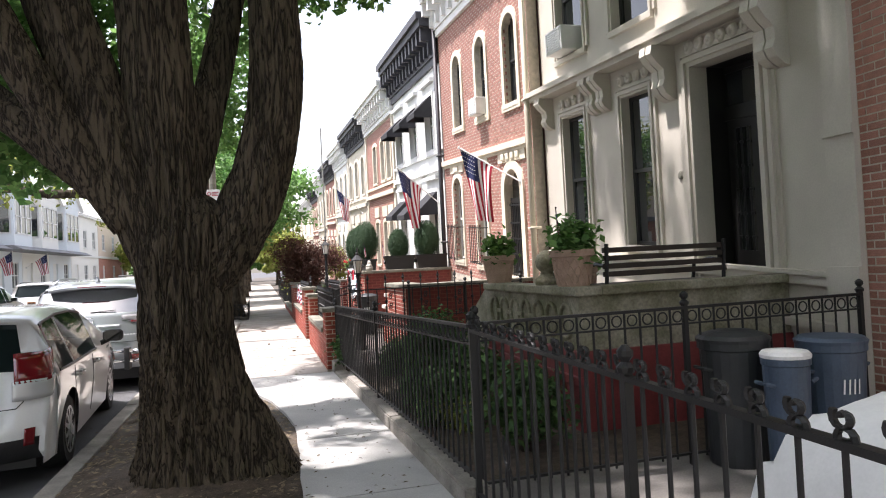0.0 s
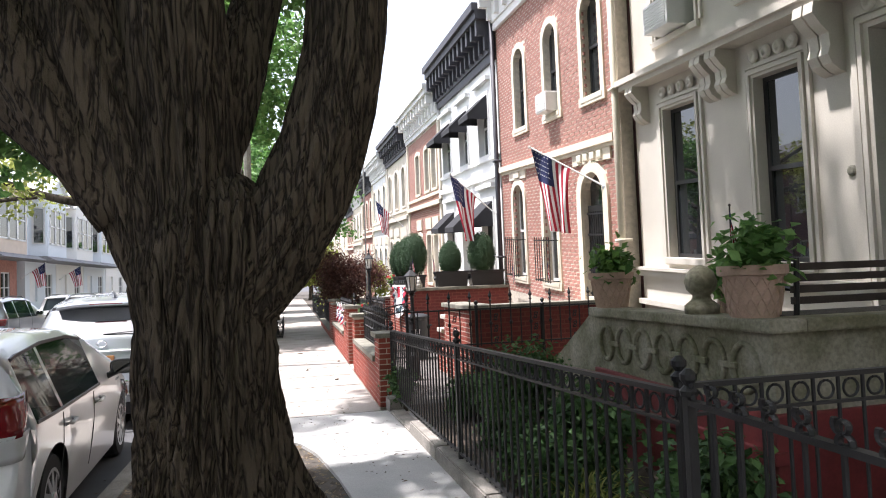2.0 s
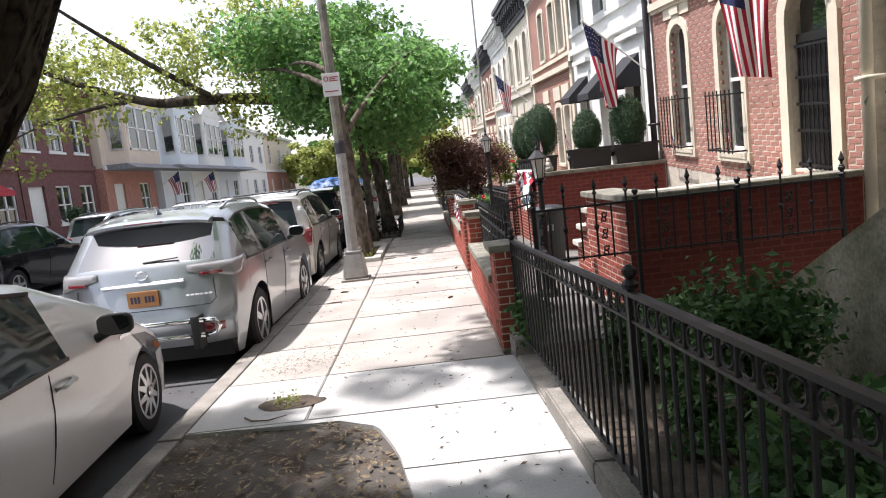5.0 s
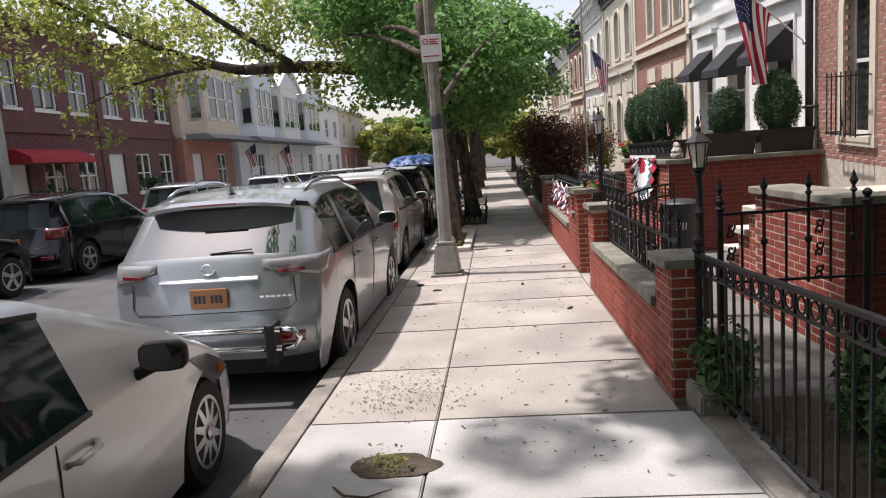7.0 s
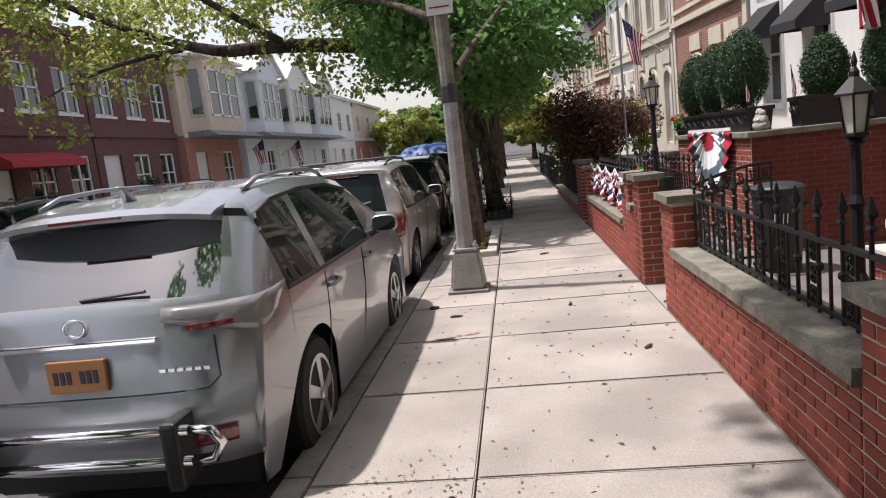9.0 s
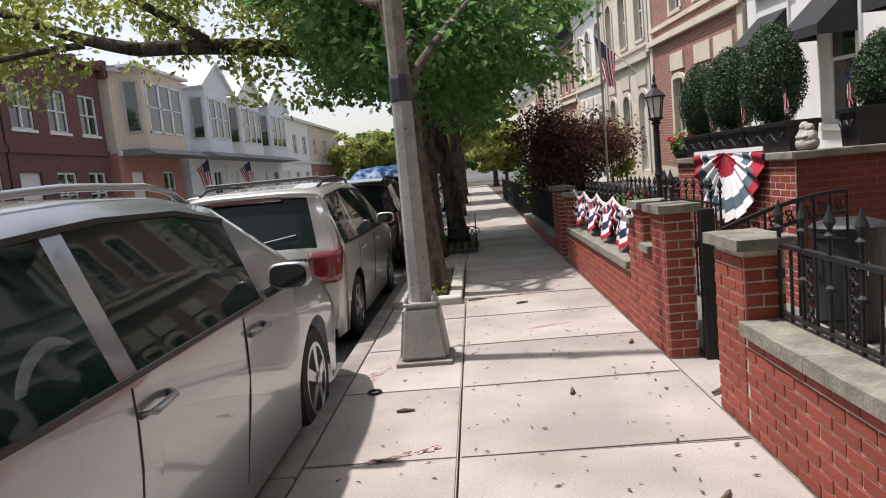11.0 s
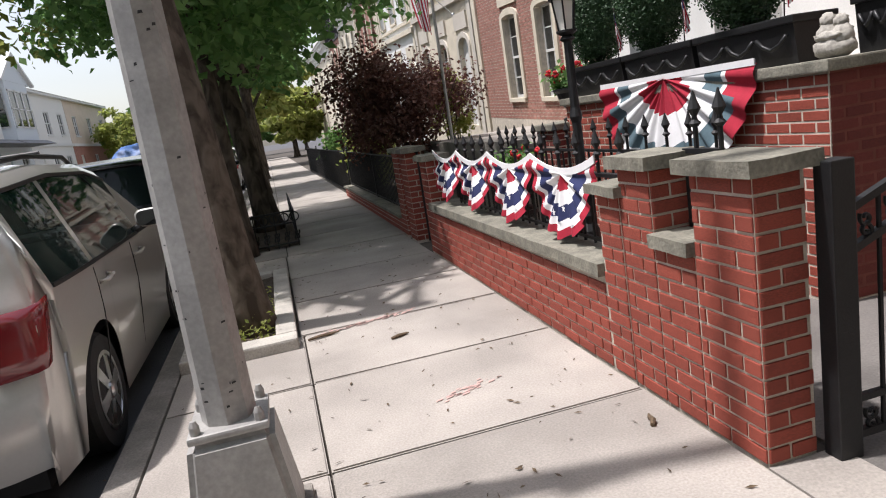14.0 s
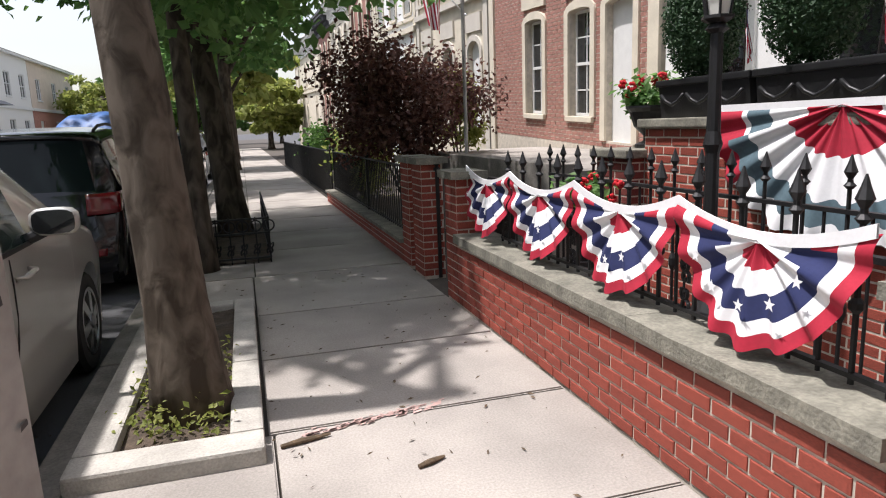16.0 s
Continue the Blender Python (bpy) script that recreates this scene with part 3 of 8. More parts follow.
bm = B()
bmesh.ops.create_grid(bm, x_segments=46, y_segments=110, size=1)
for v in bm.verts:
    v.co.x, v.co.y = KX + (v.co.x + 1) / 2 * 1.85, -6 + (v.co.y + 1) / 2 * 10.6
    r = math.hypot(v.co.x + 0.86, v.co.y - 0.95)
    v.co.z = -0.035 + 0.12 * math.exp(-max(r - 0.5, 0) * 2.5) + 0.035 * noise.noise(v.co * 4) + 0.02 * noise.noise(v.co * 13)
    if v.co.x > pit_x(v.co.y) - 0.12:
        v.co.z = min(v.co.z, -0.012)
tagged(part("tree_bed", bm, "soil", smooth=True), "bare brown soil bed round the big street tree", "soil", kind="structure")


# ---- low brick garden walls ----
WX = 0.62


def cap_stone(parent, x0, x1, y0, y1, z0, z1):
    bm = B()
    box(bm, x0, x1, y0, y1, z0, z1)
    bmesh.ops.subdivide_edges(bm, edges=bm.edges[:], cuts=3, use_grid_fill=True)
    for v in bm.verts:
        v.co += noise.noise_vector(v.co * 7) * 0.006
    part("cap_stone", bm, "bluestone", parent)


def pillar(name, y0, y1, h, label, w=0.22, cap=0.06, x=WX):
    t = thing(name, label, "pillar", kind="structure")
    bm = B()
    box(bm, x + 0.004, x + w - 0.004, y0 + 0.004, y1 - 0.004, -0.05, h)
    part("core", bm, "mortar", t)
    brick_face(t, (x, y0, 0), 'y', y1 - y0, 0.0, h)
    brick_face(t, (x, y0, 0), 'x', w, 0.0, h, start=1)
    if cap:
        cap_stone(t, x - 0.045, x + w + 0.04, y0 - 0.045, y1 + 0.045, h, h + cap)
    return t


def low_wall(name, y0, y1, h, label, cap=0.07, w=0.27, x=WX):
    t = thing(name, label, "wall", kind="structure")
    bm = B()
    box(bm, x + 0.004, x + w, y0, y1, -0.05, h)
    part("core", bm, "mortar", t)
    brick_face(t, (x, y0, 0), 'y', y1 - y0, 0.0, h)
    yy = y0
    while yy < y1 - 0.05:
        e = min(yy + random.uniform(1.0, 1.4), y1)
        cap_stone(t, x - 0.035, x + w + 0.03, yy + 0.002, e - 0.002, h, h + cap)
        yy = e
    return t


L_PIL = "orange-red brick gate pillar with a grey stone cap"
pillar("pillar_1", 5.68, 6.09, 13 * CH, L_PIL)
low_wall("low_wall_1", 6.09, 9.06, 8 * CH, "low orange-red brick wall with rough grey stone coping")
pillar("pillar_2", 9.06, 9.47, 14.5 * CH, L_PIL)
pillar("pillar_3", 10.48, 10.83, 16 * CH, L_PIL)
low_wall("low_wall_2", 10.83, 11.12, 11 * CH, "short brick wall with a grey stone sill between pillars", cap=0.06)
pillar("pillar_4", 11.12, 11.385, 16 * CH, L_PIL)
pillar("pillar_5", 11.40, 11.62, 14 * CH, "narrow brick pillar with a low grey stone cap", cap=0.05)
low_wall("low_wall_3", 11.62, 15.38, 7.5 * CH, "low brick wall with mossy stone coping below the bunting")
pillar("pillar_6", 15.38, 15.68, 15 * CH, L_PIL)
pillar("pillar_7", 16.45, 16.80, 16 * CH, L_PIL)
pillar("pillar_8", 16.98, 17.30, 16 * CH, L_PIL)
low_wall("low_wall_4", 17.30, 24.0, 3 * CH, "low oxblood brick base under a black railing", cap=0.04)
plain("yard_paving", 0.93, 4.4, 5.65, 16.4, -0.1, -0.012, "paving_dark", "grey concrete forecourt behind the garden walls, colour darkened for shade")
plain("gateway_paving", 0.62, 0.93, 9.47, 10.48, -0.1, -0.006, "concrete", "concrete threshold in the gateway")
plain("yard_soil", 0.98, 4.5, -0.2, 5.6, -0.2, 0.02, "soil", "dark planted soil in the front garden")
plain("yard_paving_near", 0.98, 4.5, -8.0, -0.2, -0.1, 0.01, "paving_dark", "concrete forecourt beside the bins, colour darkened for shade")

# stone kerb under the garden railing
bm = B()
for a, b_, top in ((-0.6, 1.6, 0.13), (1.6, 3.0, 0.13), (3.0, 4.15, 0.13), (4.15, 5.62, 0.035), (5.30, 5.62, 0.16)):
    vs = box(bm, -0.08, 0.10, a + 0.004, b_ - 0.004, -0.05, top)
    for v in vs:
        v.co.x += 0.952 - 0.031 * (v.co.y + 0.55)
bmesh.ops.bevel(bm, geom=bm.edges[:], offset=0.012, segments=2, affect='EDGES')
tagged(part("trim_garden_kerb", bm, "kerb"), "weathered stone kerb carrying the garden railing", "kerb", kind="structure")
bm = B()
box(bm, 0.88, 1.04, -8.0, -0.62, -0.05, 0.03, 0, 0.012)
tagged(part("trim_forecourt_kerb", bm, "kerb"), "low stone kerb carrying the scrolled railing", "kerb", kind="structure")


# ---- houses ----
def ring_profile(bm, x, y0, y1, z0, z1, w, d, mi=0, arch=0.0, o=0.0):
    """A projecting surround round an opening, with an arched head where asked."""
    box(bm, x - d, x, y0 - w, y0 - o, z0, z1 + o, mi)
    box(bm, x - d, x, y1 + o, y1 + w, z0, z1 + o, mi)
    if not arch:
        box(bm, x - d, x, y0 - w, y1 + w, z1 + o, z1 + w, mi)
        return
    n, yc, hw = 10, (y0 + y1) / 2, (y1 - y0) / 2
    for i in range(n):
        a0, a1 = math.pi * i / n, math.pi * (i + 1) / n
        q = []
        for a in (a0, a1):
            for k in (0, w):
                q.append((yc + (hw + k) * math.cos(a), z1 + (arch + k) * math.sin(a)))
        f0 = [bm.verts.new((x - d, *p)) for p in (q[0], q[1], q[3], q[2])]
        f1 = [bm.verts.new((x + 0.02, *p)) for p in (q[0], q[1], q[3], q[2])]
        for f in (f0, f1[::-1], *[(f0[j], f1[j], f1[(j + 1) % 4], f0[(j + 1) % 4]) for j in range(4)]):
            bm.faces.new(f).material_index = mi


def arch_fill(bm, x, y0, y1, z1, top, arch, d=0.18):
    """Wall between an arched head and the square hole above it."""
    n, yc, hw = 10, (y0 + y1) / 2, (y1 - y0) / 2
    for i in range(n):
        a0, a1 = math.pi * i / n, math.pi * (i + 1) / n
        p0, p1 = [(yc + hw * math.cos(a), z1 + arch * math.sin(a)) for a in (a0, a1)]
        q = [p0, (p0[0], top), (p1[0], top), p1]
        f0 = [bm.verts.new((x, *p)) for p in q]
        f1 = [bm.verts.new((x + d, *p)) for p in q]
        bm.faces.new(f0), bm.faces.new((f0[0], f0[3], f1[3], f1[0]))


def window(house, x, y0, y1, z0, z1, frame, shear, bars=1, sill="cream", glass="house_glass", recess=0.14, blind=False, arch=0.0):
    """Sash window: frame, panes, sill."""
    w, xr = 0.05, x + recess
    bm = B()
    zt = z1 + arch
    box(bm, xr - 0.03, xr + 0.03, y0, y0 + w, z0, zt)
    box(bm, xr - 0.03, xr + 0.03, y1 - w, y1, z0, zt)
    box(bm, xr - 0.03, xr + 0.03, y0 + w, y1 - w, z0, z0 + w)
    box(bm, xr - 0.03, xr + 0.03, y0 + w, y1 - w, zt - w, zt)
    zm = (z0 + zt) / 2
    box(bm, xr - 0.035, xr + 0.02, y0 + w, y1 - w, zm - 0.025, zm + 0.025)
    for i in range(1, bars):
        yb = y0 + (y1 - y0) * i / bars
        box(bm, xr - 0.02, xr + 0.015, yb - 0.014, yb + 0.014, z0 + w, zt - w)
    if bars > 1:
        for zb in ((z0 + zm) / 2, (zm + zt) / 2):
            box(bm, xr - 0.02, xr + 0.015, y0 + w, y1 - w, zb - 0.012, zb + 0.012)
    f = part("window", bm, frame, house, shear=shear)
    for a, b_, o in ((z0 + w, zm, 0.0), (zm, zt - w, 0.012)):
        bm = B()
        box(bm, xr - 0.004 - o, xr + 0.004 - o, y0 + w, y1 - w, a, b_)
        part("pane", bm, glass, f, shear=shear)
    bm = B()
    box(bm, x - 0.06, x + recess, y0 - 0.08, y1 + 0.08, z0 - 0.09, z0, 0, 0.01)
    part("sill", bm, sill, f, shear=shear)
    if blind:
        bm = B()
        n = int((zm - z0) / 0.045)
        for i in range(n):
            box(bm, xr + 0.03, xr + 0.05, y0 + w, y1 - w, z0 + 0.06 + i * 0.045, z0 + 0.085 + i * 0.045)
        part("blind", bm, "curtain", f, shear=shear)
    return f


def console(bm, x, y, z, s=1.0):
    """A scrolled bracket under a cornice."""
    pr = [(0, 0), (0.30, 0), (0.32, -0.10), (0.24, -0.20), (0.16, -0.27), (0.15, -0.38), (0.18, -0.46), (0.14, -0.54), (0.06, -0.60), (0, -0.62)]
    for k in range(2):
        w0, w1 = y - 0.12 * s + k * 0.13 * s, y - 0.01 * s + k * 0.13 * s
        a = [bm.verts.new((x - p * s, w0, z + q * s)) for p, q in pr]
        c = [bm.verts.new((x - p * s, w1, z + q * s)) for p, q in pr]
        bm.faces.new(a), bm.faces.new(c[::-1])
        for i in range(len(pr)):
            j = (i + 1) % len(pr)
            bm.faces.new((a[i], c[i], c[j], a[j]))


def swags(bm, x, y0, y1, z):
    """A row of carved discs on a frieze."""
    n = max(3, int((y1 - y0) / 0.17))
    for i in range(n):
        yc = y0 + (y1 - y0) * (i + 0.5) / n
        rings = [[bm.verts.new((x - d, yc + r * 0.9 * math.cos(a * math.pi / 5), z + r * math.sin(a * math.pi / 5))) for a in range(10)] for r, d in ((0.085, 0), (0.07, 0.03), (0.035, 0.035), (0.02, 0.015))]
        for r0, r1 in zip(rings, rings[1:]):
            for k in range(10):
                bm.faces.new((r0[k], r0[(k + 1) % 10], r1[(k + 1) % 10], r1[k]))
        bm.faces.new(rings[-1])


def cornice(house, x, y0, y1, z0, z1, material, shear, step=0.55, proj=0.55):
    bm = B()
    h = z1 - z0
    box(bm, x - 0.08, x + 0.05, y0, y1, z0, z0 + h * 0.15)
    box(bm, x - 0.12, x + 0.05, y0, y1, z0 + h * 0.15, z0 + h * 0.62)
    box(bm, x - proj * 0.85, x + 0.05, y0, y1, z0 + h * 0.72, z0 + h * 0.86)
    box(bm, x - proj, x + 0.05, y0, y1, z0 + h * 0.86, z1)
    yy = y0 + 0.2
    while yy < y1:
        box(bm, x - proj * 0.75, x - 0.1, yy - 0.07, yy + 0.07, z0 + h * 0.45, z0 + h * 0.72)
        box(bm, x - proj * 0.4, x - 0.1, yy - 0.06, yy + 0.06, z0 + h * 0.2, z0 + h * 0.45)
        yy += step
    part("cornice", bm, material, house, shear=shear)


def shell(house, x, y0, y1, zt, depth=11.0):
    """Roof, sides and back behind a facade."""
    bm = B()
    box(bm, x + 0.22, x + depth, y0 + 0.01, y1 - 0.01, -0.3, zt - 0.05)
    part("rear_block", bm, "brick_brown", house)


def dark_room(bm, x, holes):
    for h in holes:
        box(bm, x + 0.19, x + 0.215, h[0] - 0.05, h[1] + 0.05, h[2] - 0.05, h[3] + 0.05)


# limestone house
S = (3.0, 0.064)
house = thing("limestone_house", "cream limestone row house with carved brackets and a dark doorway", "house")
XA, YA0, YA1 = 4.6, 0.0, 6.05
w1, w2, dr = (4.55, 5.28, 1.63, 3.65), (2.80, 3.46, 1.63, 3.65), (0.92, 1.95, 1.38, 3.73)
up = [(4.45, 5.35, 4.62, 6.6), (2.70, 3.60, 4.62, 6.6), (0.95, 1.90, 4.62, 6.6)]
holes = [w1, w2, dr, *up]
bm = B()
wall_sheet(bm, XA, YA0, YA1, -0.3, 8.6, holes)
part("wall", bm, "limestone", house, shear=S)
for h in holes[:2] + up:
    bm = B()
    for o_, w_, d in ((0.0, 0.035, 0.03), (0.035, 0.08, 0.055), (0.08, 0.105, 0.02), (0.105, 0.15, 0.04)):
        ring_profile(bm, XA, h[0], h[1], h[2], h[3], w_, d, o=o_)
    part("window_surround", bm, "limestone", house, shear=S)
bm = B()
for o_, w_, d in ((0.0, 0.05, 0.04), (0.05, 0.10, 0.075), (0.10, 0.13, 0.03), (0.13, 0.19, 0.055), (0.19, 0.24, 0.025)):
    ring_profile(bm, XA, dr[0], dr[1], dr[2] - 0.1, dr[3], w_, d, o=o_)
part("door_surround", bm, "limestone", house, shear=S)
bm = B()
box(bm, XA - 0.26, XA, YA0 + 0.45, YA1, 4.06, 4.13)
box(bm, XA - 0.32, XA, YA0 + 0.45, YA1, 4.13, 4.21)
box(bm, XA - 0.20, XA, YA0 + 0.45, YA1, 4.21, 4.26)
part("string_course", bm, "limestone", house, shear=S)
bm = B()
box(bm, XA - 0.07, XA, YA0, YA1, 1.35, 1.44)
box(bm, XA - 0.11, XA, YA0, YA1, 1.44, 1.48)
part("sill_course", bm, "limestone", house, shear=S)
bm = B()
box(bm, XA - 0.10, XA, YA0, YA1, 0.95, 1.02)
part("plinth_course", bm, "limestone", house, shear=S)
for yc, s in ((5.75, 0.85), (4.16, 0.85), (3.86, 0.85), (2.37, 1.05), (0.62, 1.05)):
    bm = B()
    console(bm, XA, yc, 4.06, s)
    part("bracket", bm, "limestone", house, shear=S, smooth=False)
for off, ya, yb, zc in ((0.03, 4.50, 5.35, 3.88), (0.03, 2.75, 3.52, 3.88), (0.05, 0.9, 2.0, 3.94)):
    bm = B()
    swags(bm, XA - off, ya, yb, zc)
    part("frieze_carving", bm, "limestone", house, shear=S, smooth=True)
for h in (w1, w2):
    window(house, XA, *h, "frame_dark", S, sill="limestone", recess=0.13, blind=(h is w2))
for h in up:
    window(house, XA, *h, "frame_dark", S, sill="limestone")
shell(house, XA + 0.9, YA0, YA1, 8.6)
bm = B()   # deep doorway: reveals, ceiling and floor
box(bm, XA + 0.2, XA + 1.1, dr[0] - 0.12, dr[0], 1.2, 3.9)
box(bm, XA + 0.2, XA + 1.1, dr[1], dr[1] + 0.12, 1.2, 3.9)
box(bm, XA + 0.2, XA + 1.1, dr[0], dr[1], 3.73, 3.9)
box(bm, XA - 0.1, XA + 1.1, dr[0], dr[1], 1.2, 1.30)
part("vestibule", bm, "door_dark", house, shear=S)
bm = B()
for a, b_ in ((0.95, 1.42), (1.45, 1.92)):
    box(bm, XA + 0.42, XA + 0.47, a, b_, 1.35, 1.6)
    box(bm, XA + 0.42, XA + 0.47, a, a + 0.09, 1.6, 3.0)
    box(bm, XA + 0.42, XA + 0.47, b_ - 0.09, b_, 1.6, 3.0)
    box(bm, XA + 0.42, XA + 0.47, a, b_, 3.0, 3.1)
box(bm, XA + 0.40, XA + 0.49, 0.92, 1.95, 3.1, 3.2)
for z_ in (3.2, 3.65):
    box(bm, XA + 0.43, XA + 0.47, 0.92, 1.95, z_, z_ + 0.07)
door = part("door", bm, "door_dark", house, "dark double door with iron grilles", shear=S)
bm = B()
for yc in (1.08, 1.18, 1.29, 1.58, 1.69, 1.79):
    tube(bm, [(XA + 0.41, yc, 1.6), (XA + 0.41, yc, 3.0)], 0.011, 6)
    for k in range(5):
        bmesh.ops.create_icosphere(bm, subdivisions=1, radius=0.026, matrix=Matrix.Translation((XA + 0.41, yc, 1.75 + k * 0.27)))
part("grille", bm, "iron", door, shear=S)
bm = B()
for a, b_ in ((1.04, 1.33), (1.54, 1.83)):
    box(bm, XA + 0.44, XA + 0.45, a, b_, 1.6, 3.0)
box(bm, XA + 0.445, XA + 0.455, 0.95, 1.92, 3.27, 3.65)
part("pane", bm, "house_glass", door, shear=S)
bm = B()
box(bm, XA + 0.47, XA + 0.49, 1.08, 1.5, 1.6, 3.0)
part("curtain", bm, "curtain", door, shear=S)
bm = B()
lathe(bm, [(0.05, 0), (0.05, 0.015), (0.03, 0.025)], 16)
bmesh.ops.rotate(bm, verts=bm.verts, matrix=Matrix.Rotation(radians(-90), 3, 'Y'))
bmesh.ops.translate(bm, verts=bm.verts, vec=(XA, 2.25, 2.45))
part("bell_plate", bm, "bluestone", house)
bm = B()
box(bm, XA - 0.30, XA + 0.1, 4.62, 5.2, 4.64, 5.02, 0, 0.02)
for k in range(9):
    box(bm, XA - 0.312, XA - 0.30, 4.66, 5.16, 4.68 + k * 0.036, 4.70 + k * 0.036)
tagged(part("air_conditioner", bm, "frame_white", shear=S), "white window air conditioner below a raised sash", "air conditioner", group="air conditioners")
# plain side bay and the neighbouring brick wall
house = thing("side_bay_house", "plain cream stone bay beside dark red brick", "house")
bm = B()
box(bm, 4.42, 5.2, -0.30, -0.01, -0.3, 8.5)
box(bm, 4.36, 4.42, -0.33, 0.0, 1.10, 1.35)
box(bm, 4.39, 4.42, -0.31, -0.005, 2.45, 2.53)
part("bay", bm, "limestone", house)
bm = B()
box(bm, 4.48, 14, -9.0, -0.30, -0.3, 8.5)
part("wall", bm, "mortar", house)
brick_face(house, (4.48, -1.8, 0), 'y', 1.50, 0.0, 8.0, "brick_house", limit=300)

# red brick house
S = (9.0, 0.075)
house = thing("red_brick_house", "red brick row house with cream arched surrounds", "house")
XB, Y0, Y1 = 4.42, 6.17, 11.93
gw = [(10.47, 11.12, 1.47, 3.15), (8.72, 9.35, 1.47, 3.15)]
dr = (6.78, 7.58, 1.33, 3.0)
up = [(10.13, 10.74, 4.65, 6.05), (8.40, 9.0, 4.65, 6.05), (6.70, 7.32, 4.65, 6.05)]
full = [(h[0], h[1], h[2], h[3] + 0.32) for h in gw + up] + [(dr[0], dr[1], dr[2], dr[3] + 0.42)]
bm = B()
wall_sheet(bm, XB, Y0, Y1, -0.3, 8.4, full, mi=0)
for h in gw + up:
    arch_fill(bm, XB, h[0], h[1], h[3], h[3] + 0.32, 0.30)
arch_fill(bm, XB, dr[0], dr[1], dr[3], dr[3] + 0.42, 0.40)
part("wall", bm, "mortar", house, shear=S)
bm = B()
for h in gw + up:
    ring_profile(bm, XB, h[0], h[1], h[2], h[3], 0.13, 0.035, arch=0.30)
    box(bm, XB - 0.05, XB + 0.02, h[0] - 0.16, h[1] + 0.16, h[2] - 0.14, h[2])
ring_profile(bm, XB, dr[0], dr[1], dr[2] - 0.1, dr[3], 0.17, 0.05, arch=0.40)
for h in gw:
    box(bm, XB - 0.03, XB + 0.02, h[0] - 0.2, h[1] + 0.2, h[3] + 0.42, 3.80)
    box(bm, XB - 0.06, XB + 0.02, h[0] + 0.15, h[1] - 0.15, h[3] + 0.45, 3.72)
box(bm, XB - 0.035, XB + 0.02, dr[0] - 0.3, dr[1] + 0.3, dr[3] + 0.55, 3.80)
for k in range(4):
    box(bm, XB - 0.075, XB + 0.02, dr[0] - 0.05 + k * 0.25, dr[0] + 0.12 + k * 0.25, dr[3] + 0.58, 3.72, 0, 0.03)
box(bm, XB - 0.10, XB + 0.02, Y0 + 0.1, Y1 - 0.1, 3.80, 3.92)
box(bm, XB - 0.05, XB + 0.02, Y0 + 0.1, Y1 - 0.1, 3.74, 3.80)
part("trim", bm, "cream", house, shear=S)
for h in gw:
    window(house, XB, *h, "frame_white", S, arch=0.28)
for h in up:
    window(house, XB, *h, "frame_dark", S, arch=0.28)
shell(house, XB, Y0, Y1, 8.2)
bm = B()
box(bm, XB + 0.10, XB + 0.16, dr[0], dr[1], dr[2], 2.75)
box(bm, XB + 0.08, XB + 0.18, dr[0], dr[1], 2.75, 2.85)
d = part("door", bm, "door_dark", house, "black door behind an iron grille gate", shear=S)
bm = B()
for k in range(9):
    yy = dr[0] + 0.06 + k * 0.085
    tube(bm, [(XB + 0.06, yy, dr[2]), (XB + 0.06, yy, 2.75)], 0.009, 6)
for z_ in (1.36, 1.75, 2.05, 2.35, 2.70):
    box(bm, XB + 0.05, XB + 0.075, dr[0], dr[1], z_, z_ + 0.03)
part("grille", bm, "iron", d, shear=S)
bm = B()
box(bm, XB + 0.12, XB + 0.14, dr[0] + 0.04, dr[1] - 0.04, 2.85, 3.36)
part("fanlight", bm, "house_glass", d, shear=S)
cornice(house, XB, Y0, Y1, 7.2, 8.35, "white_paint", S)
for i, h in enumerate(gw):
    bm = B()
    for k in range(7):
        yy = h[0] - 0.05 + k * (h[1] - h[0] + 0.1) / 6
        tube(bm, [(XB - 0.22, yy, h[2]), (XB - 0.22, yy, h[2] + 0.85)], 0.009, 6)
    for z_ in (0.02, 0.78):
        box(bm, XB - 0.23, XB - 0.21, h[0] - 0.08, h[1] + 0.08, h[2] + z_, h[2] + z_ + 0.02)
        for yy in (h[0] - 0.07, h[1] + 0.05):
            box(bm, XB - 0.22, XB, yy, yy + 0.02, h[2] + z_, h[2] + z_ + 0.02)
    part("window_guard", bm, "iron", house, shear=S)
bm = B()
box(bm, XB - 0.25, XB + 0.05, 8.44, 8.96, 4.66, 5.02, 0, 0.02)
for k in range(8):
    box(bm, XB - 0.262, XB - 0.25, 8.48, 8.92, 4.70 + k * 0.036, 4.72 + k * 0.036)
tagged(part("air_conditioner", bm, "frame_white", shear=S), "white window air conditioner on a brick house sill", "air conditioner", group="air conditioners")
BRICK_B = (house, XB, Y0, Y1, full, S)

# downspouts at the party walls
for yy, nm in ((6.11, "A"), (11.96, "B")):
    bm = B()
    tube(bm, [(4.32, yy, -0.1), (4.32, yy, 8.3)], 0.055, 8)
    for z_ in (2.05, 4.3):
        box(bm, 4.25, 4.44, yy - 0.09, yy + 0.09, z_, z_ + 0.04)
    tagged(part("downspout", bm, "cornice_dark" if nm == "B" else "cream", smooth=True), "painted metal downspout at a party wall", "downspout", group="downspouts")

